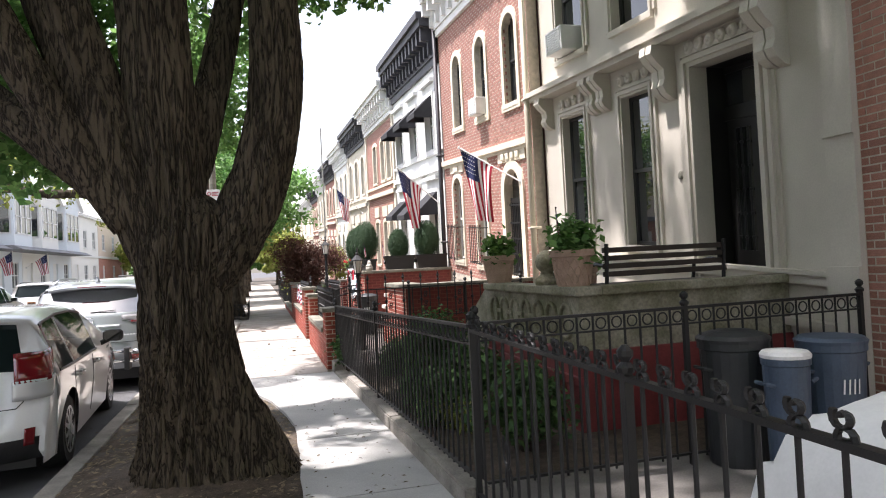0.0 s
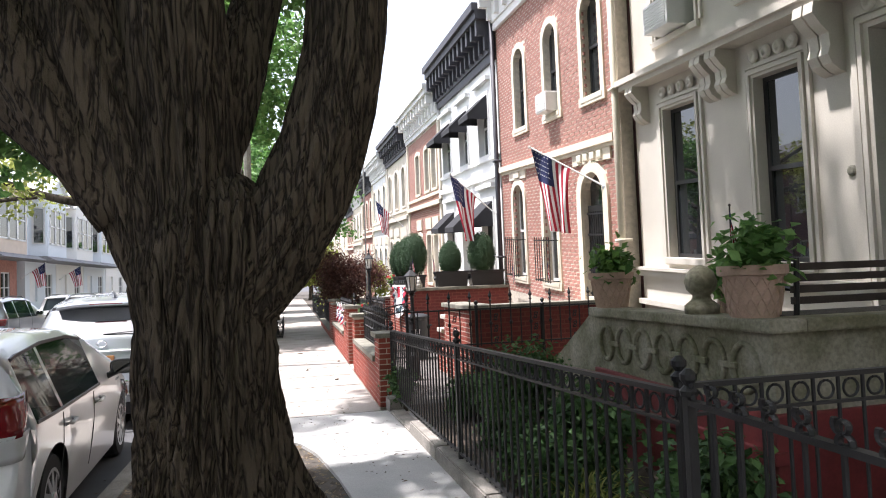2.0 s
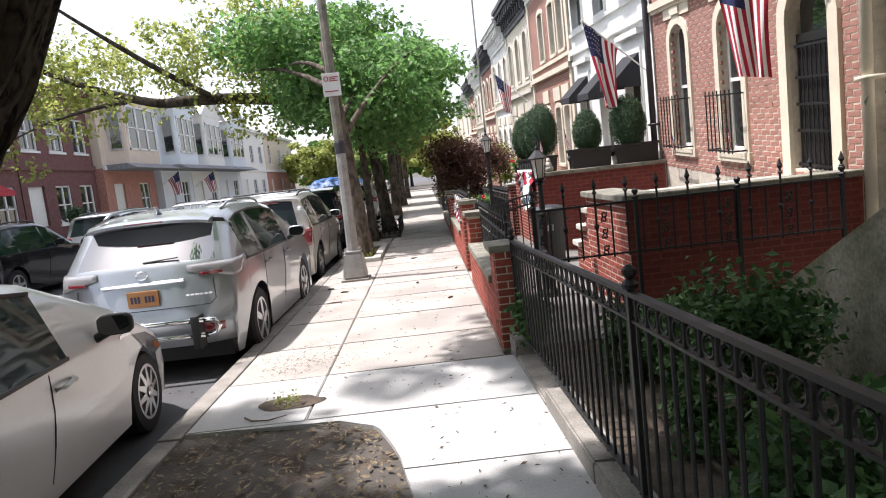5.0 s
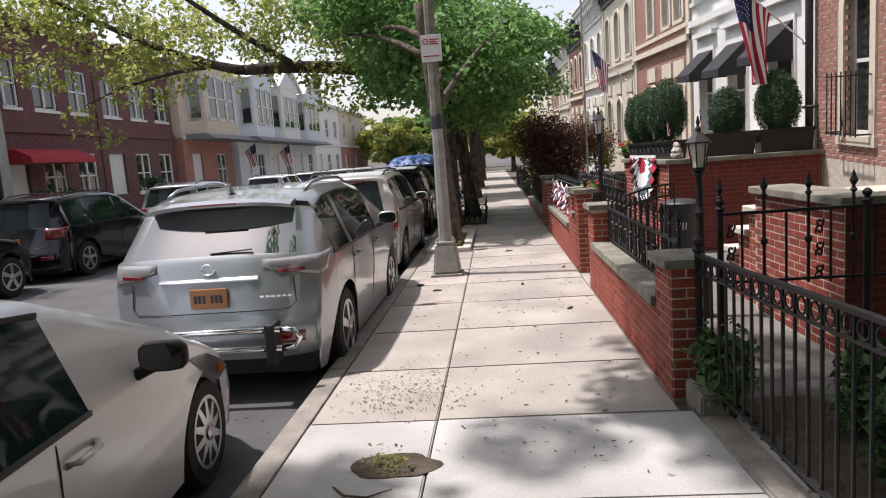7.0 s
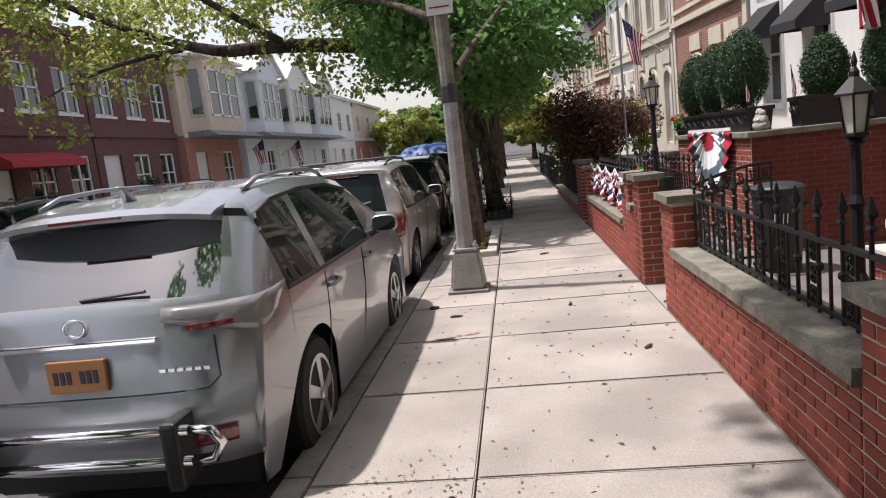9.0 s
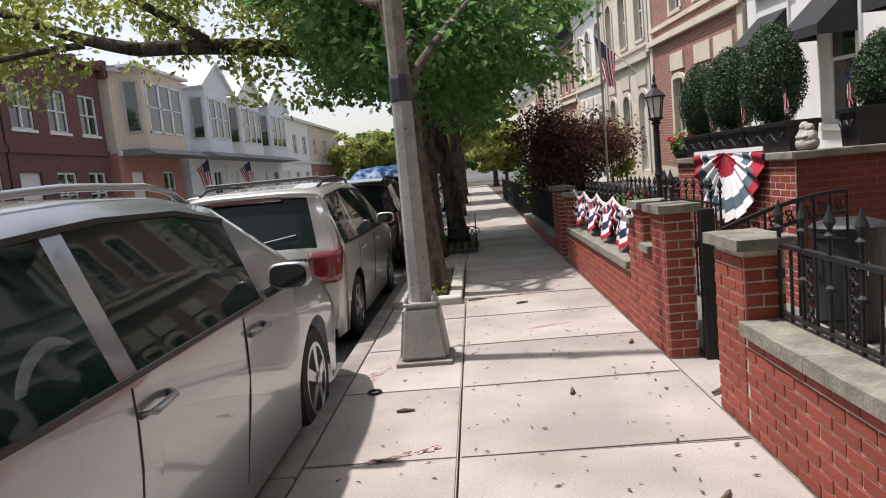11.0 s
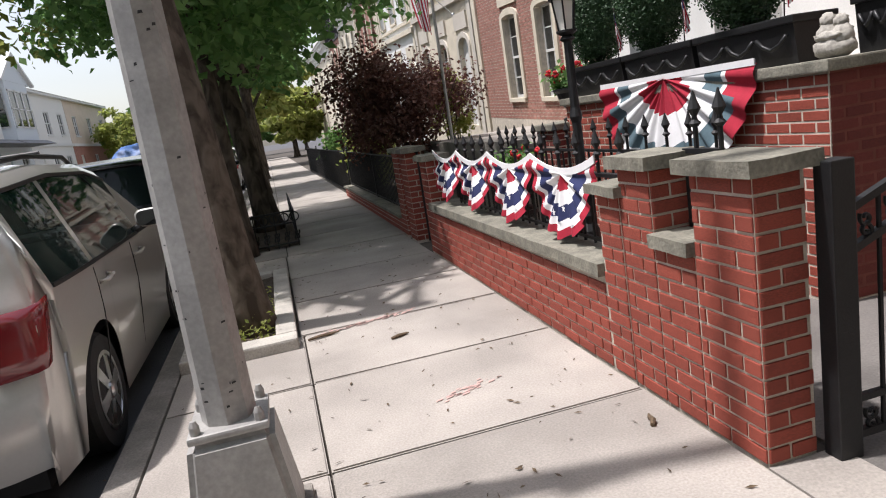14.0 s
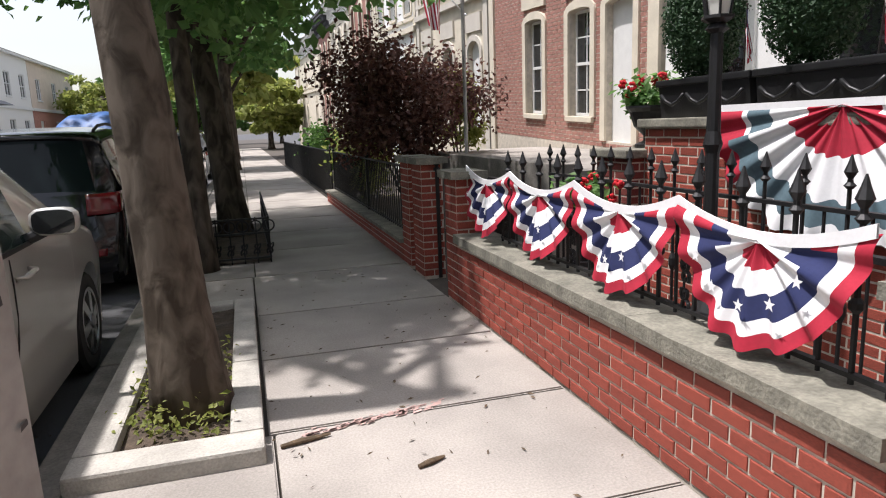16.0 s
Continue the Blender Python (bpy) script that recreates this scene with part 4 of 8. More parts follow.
# white painted house with black awnings
S = (15.0, 0.06)
house = thing("white_house", "white painted row house with black canvas awnings and dark cornice", "house")
XC, Y0, Y1 = 4.42, 12.0, 18.1
gw = [(16.6, 17.5, 1.7, 3.5), (14.7, 15.6, 1.7, 3.5)]
dr = (12.7, 13.6, 1.45, 3.6)
up = [(16.75, 17.75, 4.78, 6.25), (14.75, 15.6, 4.78, 6.25), (12.8, 13.6, 4.78, 6.25)]
bm = B()
wall_sheet(bm, XC, Y0, Y1, -0.3, 8.2, gw + up + [dr])
part("wall", bm, "white_paint", house, shear=S)
bm = B()
for h in gw + up + [dr]:
    ring_profile(bm, XC, h[0], h[1], h[2], h[3], 0.11, 0.04)
    box(bm, XC - 0.12, XC, h[0] - 0.25, h[1] + 0.25, h[3] + 0.35, h[3] + 0.45)
box(bm, XC - 0.10, XC, Y0, Y1, 4.15, 4.30)
box(bm, XC - 0.06, XC, Y0, Y1, 4.62, 4.70)
part("trim", bm, "white_paint", house, shear=S)
for h in gw + up:
    window(house, XC, *h, "frame_white", S, sill="white_paint")
bm = B()
box(bm, XC + 0.12, XC + 0.18, dr[0], dr[1], dr[2], dr[3])
part("door", bm, "door_dark", house, "black front door in shade", shear=S)
for h in up + gw + [dr]:
    bm = B()
    a, b_, zt = h[0] - 0.06, h[1] + 0.06, h[3] + 0.05
    q = [(XC - 0.01, zt), (XC - 0.55, zt - 0.52), (XC - 0.55, zt - 0.66), (XC - 0.01, zt - 0.66)]
    f0 = [bm.verts.new((p[0], a, p[1])) for p in q]
    f1 = [bm.verts.new((p[0], b_, p[1])) for p in q]
    bm.faces.new(f0[::-1]), bm.faces.new(f1)
    for i in range(2):
        bm.faces.new((f0[i], f0[i + 1], f1[i + 1], f1[i]))
    part("awning", bm, "awning", house, shear=S)
shell(house, XC, Y0, Y1, 8.0)
cornice(house, XC, Y0, Y1, 6.95, 8.3, "cornice_dark", S, step=0.45)


def row_house(name, label, y0, y1, base, wallm, trimm, cornm, k, zf=1.2, arch=0.25, x=4.42, mids=None, hw=0.42):
    """A two-storey row house with three bays."""
    s = ((y0 + y1) / 2, k)
    house = thing(name, label, "house")
    w = (y1 - y0) / 3
    gs, us = [], []
    for i in range(3):
        yc = mids[i] if mids else y0 + w * (i + 0.5)
        gs.append((yc - hw, yc + hw, zf + (0.35 if i else 0.0), zf + 2.0))
        us.append((yc - hw, yc + hw, base + 0.75, base + 2.2))
    bm = B()
    wall_sheet(bm, x, y0, y1, -0.3, base + 4.2, [(h[0], h[1], h[2], h[3] + arch) for h in gs + us])
    for h in gs + us:
        if arch:
            arch_fill(bm, x, h[0], h[1], h[3], h[3] + arch, arch - 0.01)
    part("wall", bm, wallm, house, shear=s)
    bm = B()
    for h in gs + us:
        ring_profile(bm, x, h[0], h[1], h[2], h[3], 0.14, 0.04, arch=arch)
    for h in gs:
        box(bm, x - 0.05, x, h[0] - 0.12, h[1] + 0.12, h[3] + arch + 0.2, h[3] + arch + 0.6)
    box(bm, x - 0.12, x, y0, y1, base + 0.15, base + 0.3)
    box(bm, x - 0.06, x, y0, y1, base + 0.5, base + 0.6)
    box(bm, x - 0.05, x, y0, y0 + 0.25, -0.3, base + 3)
    box(bm, x - 0.05, x, y1 - 0.25, y1, -0.3, base + 3)
    part("trim", bm, trimm, house, shear=s)
    for i, h in enumerate(gs + us):
        if i == 0:
            bm = B()
            box(bm, x + 0.1, x + 0.16, h[0], h[1], h[2], h[3] + arch)
            part("door", bm, "frame_white", house, "white panelled front door", shear=s)
        else:
            window(house, x, *h, "frame_white", s, sill=trimm, arch=max(arch - 0.02, 0), bars=2)
    shell(house, x, y0, y1, base + 4.0)
    cornice(house, x, y0, y1, base + 2.95, base + 4.1, cornm, s)
    return house, s, [(h[0], h[1], h[2], h[3] + arch) for h in gs + us]


HD = row_house("brick_and_cream_house", "red brick row house with cream arched window surrounds", 18.2, 24.4, 4.1, "mortar", "cream", "white_paint", 0.05, arch=0.06, mids=(19.2, 20.40, 22.15), hw=0.37)
row_house("cream_house", "cream stone row house with white windows and dark cornice", 24.5, 30.5, 4.2, "cream", "limestone", "cornice_dark", 0.05)
row_house("white_stone_house", "white stone row house with a bracketed cornice", 30.6, 36.8, 4.3, "white_paint", "cream", "white_paint", 0.05)
row_house("brick_house", "plain red brick row house with cream trim", 36.9, 43.0, 4.3, "brick_house", "cream", "cornice_dark", 0.05)
row_house("pale_brick_house", "pale cream row house further down the street", 43.1, 49.5, 4.2, "cream", "limestone", "white_paint", 0.04)
row_house("far_brick_house", "dull red brick row house far down the street", 49.6, 56.0, 4.2, "brick_house", "cream", "cornice_dark", 0.04)
row_house("far_cream_house", "cream row house at the far end of the street", 56.1, 75.0, 4.2, "cream", "cream", "white_paint", 0.03)


# ---- cars ----
def wheel(parent, x, y, r, side, spokes, width=0.21):
    bm = B()
    prof = [(r * 0.66, -width / 2), (r * 0.93, -width / 2), (r, -width / 2 + 0.03), (r, width / 2 - 0.03), (r * 0.93, width / 2), (r * 0.66, width / 2)]
    lathe(bm, prof, 28)
    bmesh.ops.rotate(bm, verts=bm.verts, matrix=Matrix.Rotation(radians(90), 3, 'Y'))
    bmesh.ops.translate(bm, verts=bm.verts, vec=(x, y, r))
    w = part("wheel", bm, "rubber", parent, smooth=False)
    bm = B()
    n = 28
    for ra, rb, d in ((0.67, 0.60, 0.0), (0.60, 0.58, -0.05)):
        for k in range(n):
            q = []
            for a in (2 * math.pi * k / n, 2 * math.pi * (k + 1) / n):
                for rr, dd in ((ra, width / 2 + 0.004), (rb, width / 2 + 0.004 + d)):
                    q.append((x + side * dd, y + rr * r * math.cos(a), r + rr * r * math.sin(a)))
            vs = [bm.verts.new(p) for p in (q[0], q[1], q[3], q[2])]
            bm.faces.new(vs)
    for k in range(spokes):
        a = 2 * math.pi * k / spokes + 0.2
        c, s = math.cos(a), math.sin(a)
        pts = []
        for rr, hw, dd in ((0.10, 0.030, 0.012), (0.61, 0.040 if spokes < 7 else 0.016, 0.0)):
            for sg in (-1, 1):
                for z in (-0.015, 0.0):
                    pts.append(bm.verts.new((x + side * (width / 2 + dd + z), y + rr * r * c - sg * hw * s, r + rr * r * s + sg * hw * c)))
        for q in ((0, 2, 6, 4), (1, 5, 7, 3), (0, 4, 5, 1), (2, 3, 7, 6)):
            bm.faces.new([pts[i] for i in q])
    part("rim", bm, "alloy", w)
    bm = B()
    lathe(bm, [(0.05, 0), (0.05, 0.02), (0.03, 0.03)], 14)
    bmesh.ops.rotate(bm, verts=bm.verts, matrix=Matrix.Rotation(radians(90 * side), 3, 'Y'))
    bmesh.ops.translate(bm, verts=bm.verts, vec=(x + side * width / 2, y, r))
    part("hub", bm, "alloy", w)
    bm = B()
    bmesh.ops.create_circle(bm, cap_ends=True, radius=r * 0.62, segments=24)
    bmesh.ops.rotate(bm, verts=bm.verts, matrix=Matrix.Rotation(radians(90), 3, 'Y'))
    bmesh.ops.translate(bm, verts=bm.verts, vec=(x + side * (width / 2 - 0.06), y, r))
    part("brake", bm, "black", w)


def car(name, label, loc, sil, belt, half, cabin, wheels, paint, r=0.35, rz=0, pillars=(), spokes=5, lamps=None, plate=True,
        rails=False, mirror=True, glass_inset=0.07, bumper=0.6, group="", handle=(), rear_glass="car_glass"):
    """A car from its side outline: sil is (y, z, surface to the next point), rear to front."""
    t = thing(name, label, "car", loc, group, rz=rz)
    L = max(p[0] for p in sil)
    roof = max(p[1] for p in sil)
    R = r + 0.06

    def W(y, z):
        e = abs(y - L / 2) / (L / 2)
        w = half * (1 - 0.13 * e ** 6)
        if z > belt:
            w *= 1 - 0.27 * ((z - belt) / (roof - belt)) ** 1.25
        else:
            w *= 1 - 0.05 * ((belt - z) / belt) ** 2 + 0.012 * math.sin((belt - z) * 6)
        return w

    extra = set(pillars) | {c for c in cabin}
    for yw in wheels:
        for k in range(-8, 9):
            extra.add(yw + R * math.sin(k * math.pi / 16))
    pts = []
    for (ya, za, m), (yb, zb, _) in zip(sil, sil[1:]):
        pts.append((ya, za, m))
        n = 1
        ins = sorted(e for e in extra if ya + 1e-4 < e < yb - 1e-4)
        for e in ins:
            pts.append((e, za + (zb - za) * (e - ya) / (yb - ya), m))
    pts.append(sil[-1])
    nu = 12
    us = [-1 + 2 * i / nu for i in range(nu + 1)]
    grid = []
    for y, z, m in pts:
        w = W(y, z)
        row = []
        for u in us:
            q = abs(u) ** 4
            yy = y + (0.16 * q if y < L * 0.25 else 0) * (1 - y / (L * 0.25)) - (0.38 * q * max(0, (y - L * 0.72) / (L * 0.28)))
            row.append((u * w, yy, z - 0.035 * q * (1 if z > belt - 0.2 else 0)))
        grid.append(row)

    def zb(y):
        b_ = 0.20
        for yw in wheels:
            d = abs(y - yw)
            if d < R:
                b_ = max(b_, r + math.sqrt(max(R * R - d * d, 0)))
        return b_

    body, trim = B(), B()
    which = {"b": body, "k": trim}
    panes = {}

    def quad(bm, q):
        bm.faces.new([bm.verts.new(p) for p in q])

    for j in range(len(pts) - 1):
        m = pts[j][2]
        for i in range(nu):
            if m == "g" and 0 < i < nu - 1:
                bm = panes.setdefault("rear_window" if pts[j][0] < L / 2 else "windscreen", B())
            else:
                bm = which.get(m, body)
            quad(bm, (grid[j][i], grid[j][i + 1], grid[j + 1][i + 1], grid[j + 1][i]))
    cols = []
    for j, (y, z, m) in enumerate(pts):
        e = grid[j][nu]
        b_ = min(zb(e[1]), e[2] - 0.02)
        wt = e[2] - glass_inset
        if e[2] > belt + 0.22 and cabin[0] <= y <= cabin[1]:
            rows = [b_, b_ + (belt - b_) * 0.3, b_ + (belt - b_) * 0.65, belt - 0.04, belt, wt, e[2]]
        else:
            rows = [b_ + (e[2] - b_) * f for f in (0, 0.2, 0.4, 0.6, 0.8, 0.9, 1)]
        cols.append((e[1], [(W(e[1], zz), e[1], zz) for zz in rows[:-1]] + [e], e[2] > belt + 0.22 and cabin[0] <= y <= cabin[1], y))
    for c0, c1 in zip(cols, cols[1:]):
        for k in range(6):
            g = k == 4 and c0[2] and c1[2] and not any(abs((c0[3] + c1[3]) / 2 - p) < 0.045 for p in pillars)
            for s in (1, -1):
                q = [(s * p[0], p[1], p[2]) for p in (c0[1][k], c1[1][k], c1[1][k + 1], c0[1][k + 1])]
                door_no = sum(p < (c0[3] + c1[3]) / 2 for p in pillars)
                quad(panes.setdefault(("side_window", s, door_no), B()) if g else body, q if s > 0 else q[::-1])
    for bm in (body, trim, *panes.values()):
        bmesh.ops.remove_doubles(bm, verts=bm.verts, dist=0.0008)
        bmesh.ops.recalc_face_normals(bm, faces=bm.faces)
    part("body", body, paint, t, smooth=True)
    for nm, bm in panes.items():
        part(nm if isinstance(nm, str) else nm[0], bm, rear_glass if nm == "rear_window" else "car_glass" if nm == "windscreen" else "side_glass", t, "dark reflecting car glass", smooth=True)
    if len(trim.verts):
        part("bumper_trim", trim, "black", t, smooth=True)
    else:
        trim.free()
    bm = B()
    box(bm, -half * 0.8, half * 0.8, 0.25, L - 0.75, 0.16, 0.56)
    part("underbody", bm, "black", t)
    for s in (1, -1):   # dark trim along the sill and the head of the side windows
        for row in (4, 5):
            bm = B()
            for (a, c0), (b_, c1) in zip([(c[0], c) for c in cols], [(c[0], c) for c in cols[1:]]):
                if c0[2] and c1[2]:
                    obox(bm, (s * (c0[1][row][0] + 0.004), a, c0[1][row][2]), (s * (c1[1][row][0] + 0.004), b_, c1[1][row][2]), 0.013, 0.022)
            part("window_trim", bm, "black", t)
    for yw in wheels:
        for s in (1, -1):
            wheel(t, s * (half - 0.135), yw, r, s, spokes)
    bm = B()   # door shut lines and handles
    for p in pillars:
        for s in (1, -1):
            prev = None
            for k in range(7):
                z = 0.3 + (belt - 0.33) * k / 6
                q = (s * (W(p, z) + 0.0005), p - 0.10 * (1 - k / 6) ** 2, z)
                if prev:
                    obox(bm, prev, q, 0.006, 0.006)
                prev = q
    part("shut_lines", bm, "black", t)
    for yh in handle:
        for s in (1, -1):
            bm = B()
            z = belt - 0.13
            tube(bm, [(s * W(yh, z), yh - 0.11, z), (s * (W(yh, z) + 0.04), yh - 0.08, z + 0.005), (s * (W(yh, z) + 0.04), yh + 0.06, z + 0.01), (s * W(yh, z), yh + 0.10, z + 0.01)], 0.016, 6)
            part("door_handle", bm, paint, t, smooth=True)
    if mirror:
        ym = cabin[1] - 0.72
        for s in (1, -1):
            bm = B()
            bmesh.ops.create_uvsphere(bm, u_segments=14, v_segments=9, radius=1.0)
            for v in bm.verts:
                e = max(abs(v.co.x) ** 4 + abs(v.co.z) ** 4, 1e-9) ** 0.25
                f = math.hypot(v.co.x, v.co.z) / e if e > 1e-3 else 1.0
                v.co = Vector((v.co.x * f * 0.115, max(v.co.y, -0.35) * 0.085, v.co.z * f * 0.072))
            bmesh.ops.translate(bm, verts=bm.verts, vec=(s * (W(ym, belt) + 0.13), ym, belt + 0.10))
            mi = part("mirror", bm, mirror if isinstance(mirror, str) else paint, t, smooth=True)
            bm = B()
            tube(bm, [(s * (W(ym, belt) - 0.02), ym, belt + 0.01), (s * (W(ym, belt) + 0.09), ym, belt + 0.06)], 0.03, 8)
            part("stalk", bm, "black", mi)
            bm = B()
            bmesh.ops.create_circle(bm, cap_ends=True, radius=1.0, segments=20)
            for v in bm.verts:
                e = (abs(v.co.x) ** 4 + abs(v.co.y) ** 4) ** 0.25
                v.co = Vector((v.co.x / e * 0.098, v.co.y / e * 0.060, 0))
            bmesh.ops.rotate(bm, verts=bm.verts, matrix=Matrix.Rotation(radians(90), 3, 'X'))
            bmesh.ops.translate(bm, verts=bm.verts, vec=(s * (W(ym, belt) + 0.13), ym - 0.032, belt + 0.10))
            part("mirror_glass", bm, "house_glass", mi, "dark door mirror glass")
    if rails:
        for s in (1, -1):
            bm = B()
            ys = [cabin[0] + 0.35 + (cabin[1] - cabin[0] - 1.25) * k / 8 for k in range(9)]
            def top(y):
                for (a, za, _), (b_, zc, _) in zip(pts, pts[1:]):
                    if a <= y <= b_ and b_ > a:
                        return za + (zc - za) * (y - a) / (b_ - a)
                return roof
            tube(bm, [(s * half * 0.68, ys[0], top(ys[0]) - 0.02)] + [(s * half * 0.69, q, top(q) + 0.022) for q in ys[1:-1]] + [(s * half * 0.69, ys[-1], top(ys[-1]) - 0.02)], 0.016, 8)
            part("roof_rail", bm, rails, t, smooth=True)

    def rear_y(z):
        for (a, za, _), (b_, zc, _) in zip(sil, sil[1:]):
            if za <= z <= zc and zc > za:
                return a + (b_ - a) * (z - za) / (zc - za)
        return 0.0

    def rear_pt(u, z, off):
        y = rear_y(z + (0.035 * abs(u) ** 4 if z > belt - 0.2 else 0))
        return (u * (W(y, z) + off), y + 0.16 * abs(u) ** 4 * (1 - y / (L * 0.25)) - off, z)

    def patch(nm, mat_, u0, u1, z0, z1, side=0.0, off=0.012, s=1, skew=0.0):
        """A lens wrapped over the rear corner."""
        skew = -0.10 if mat_ == "smoke_lens" else skew
        bm = B()
        cs = [u0 + (u1 - u0) * k / 6 for k in range(7)]
        rows = []
        for k in range(5):
            f = k / 4
            row = []
            for i, u in enumerate(cs):
                z = z0 + (z1 - z0) * f + skew * (i / 6 - 1) * (1 - f)
                row.append(rear_pt(s * u, z, off))
            if side:
                z = z0 + (z1 - z0) * f
                e = rear_pt(s, z, off)
                for g in (0.35, 0.7, 1.0):
                    y = e[1] + side * g * (0.5 + 0.5 * f)
                    row.append((s * (W(y, z) + off * (1 - g * 0.6)), y, z + 0.02 * g))
            rows.append([bm.verts.new(p) for p in row])
        for a, c in zip(rows, rows[1:]):
            for i in range(len(a) - 1):
                bm.faces.new((a[i], a[i + 1], c[i + 1], c[i]))
        bmesh.ops.recalc_face_normals(bm, faces=bm.faces)
        bmesh.ops.solidify(bm, geom=bm.faces[:], thickness=-0.004)
        return part(nm, bm, mat_, t, smooth=True)

    bm = B()   # tailgate seam
    zs = bumper + 0.10
    path = [(-0.80, belt - 0.12), (-0.82, zs + 0.05), (-0.76, zs)] + [(-0.76 + 0.19 * k, zs) for k in range(1, 9)] + [(0.82, zs + 0.05), (0.80, belt - 0.12)]
    path = [rear_pt(u, z, 0.0015) for u, z in path]
    tube(bm, path, 0.0045, 5)
    part("tailgate_seam", bm, "black", t)
    for s in (1, -1):
        for l_ in lamps or ():
            patch(*l_, s=s)
    if plate:
        z = bumper + 0.22
        y = rear_y(z)
        bm = B()
        box(bm, -0.155, 0.155, y - 0.03, y - 0.005, z - 0.08, z + 0.08, 0, 0.006)
        pl = part("licence_plate", bm, "plate", t, "yellow licence plate in a dark frame")
        bm = B()
        for k in range(7):
            if k != 3:
                box(bm, -0.12 + k * 0.035, -0.097 + k * 0.035, y - 0.034, y - 0.03, z - 0.035, z + 0.03)
        part("plate_marks", bm, "plate_ink", pl)
    return t, W, rear_y, rear_pt, patch


SUV_L = [("tail_lamp", "red_lens", 0.72, 1.0, 0.86, 1.06, 0.22), ("reflector", "red_lens", 0.66, 0.93, 0.46, 0.53)]
sil_lexus = [(0.06, 0.34, "b"), (0.0, 0.44, "b"), (0.0, 0.64, "b"), (0.05, 0.73, "b"), (0.10, 1.12, "b"), (0.16, 1.19, "g"), (0.52, 1.555, "k"), (0.525, 1.60, "b"), (0.56, 1.63, "b"),
             (0.9, 1.69, "b"), (1.5, 1.72, "b"), (2.1, 1.71, "b"), (2.55, 1.64, "g"), (3.38, 1.20, "b"), (3.46, 1.16, "b"), (4.0, 1.06, "b"), (4.4, 0.95, "b"), (4.66, 0.76, "b"), (4.76, 0.54, "b"), (4.74, 0.28, "b")]
lex, W, ry, rp, patch = car("silver_suv", "silver crossover SUV with a chrome rear guard bar, parked", (-2.82, 6.38, ROAD_Z), sil_lexus, 1.11, 0.94, (0.5, 3.38),
    (0.92, 3.55), "paint_silver", r=0.37, pillars=(1.22, 2.25), rails="paint_silver", spokes=5, bumper=0.64, rear_glass="mirror_tint", handle=(1.35, 2.42),
    lamps=[("tail_lamp", "smoke_lens", 0.52, 1.0, 0.985, 1.145, 0.30, 0.008), ("tail_lamp", "red_lens", 0.66, 0.90, 1.03, 1.06, 0.0, 0.012), ("reflector", "red_lens", 0.62, 0.92, 0.47, 0.55)])
bm = B()   # guard bar
for z in (0.47, 0.62):
    tube(bm, [(-0.62, -0.12, z), (0.62, -0.12, z)], 0.026, 10)
for s in (1, -1):
    tube(bm, [(s * 0.62, -0.12, 0.62), (s * 0.72, -0.11, 0.612), (s * 0.76, -0.10, 0.545), (s * 0.72, -0.11, 0.478), (s * 0.62, -0.12, 0.47)], 0.026, 10)
part("guard_bar", bm, "chrome", lex, "polished chrome rear guard bar", smooth=True)
for s in (1, -1):
    bm = B()
    box(bm, s * 0.54 - 0.04, s * 0.54 + 0.04, -0.17, 0.02, 0.34, 0.67, 0, 0.02)
    part("guard_mount", bm, "black", lex)
bm = B()
box(bm, -0.42, 0.42, ry(1.0) - 0.02, ry(1.0) + 0.02, 0.99, 1.02, 0, 0.008)
part("tailgate_trim", bm, "chrome", lex)
bm = B()      # roof spoiler over the tailgate glass
prof = [(0.62, 1.662), (0.40, 1.632), (0.315, 1.605), (0.33, 1.575), (0.50, 1.555), (0.62, 1.60)]
cols = []
for k in range(13):
    u = -1 + k / 6
    cols.append([bm.verts.new((u * 0.63, y + 0.10 * abs(u) ** 3, z - 0.045 * abs(u) ** 3)) for y, z in prof])
for a, b_ in zip(cols, cols[1:]):
    for i in range(6):
        bm.faces.new((a[i], b_[i], b_[(i + 1) % 6], a[(i + 1) % 6]))
bm.faces.new(cols[0]), bm.faces.new(cols[-1][::-1])
bmesh.ops.recalc_face_normals(bm, faces=bm.faces)
part("spoiler", bm, "paint_silver", lex)
bm = B()
box(bm, -0.20, 0.20, 0.306, 0.325, 1.588, 1.604, 0, 0.004)
part("brake_light", bm, "red_lens", lex)
bm = B()
ring = [(0.055 * math.cos(a * math.pi / 12), ry(1.09) - 0.012, 1.09 + 0.042 * math.sin(a * math.pi / 12)) for a in range(25)]
tube(bm, ring, 0.007, 6, cap=False)
part("badge", bm, "chrome", lex, smooth=True)
bm = B()
for k in range(6):
    box(bm, 0.42 + k * 0.045, 0.452 + k * 0.045, ry(0.85) - 0.012 + 0.02 * (0.5 + k * .05) ** 4, ry(0.85) + 0.01, 0.845, 0.860)
part("model_lettering", bm, "alloy", lex)
bm = B()
tube(bm, [(0, 0.75, 1.66), (0, 0.70, 1.74), (0, 0.64, 1.745)], [0.04, 0.02, 0.008], 8)
part("roof_aerial", bm, "paint_silver", lex, smooth=True)
bm = B()
tube(bm, [(0.0, ry(1.21) - 0.01, 1.21), (0.35, ry(1.23) - 0.03, 1.23)], 0.009, 6)
part("rear_wiper", bm, "black", lex)

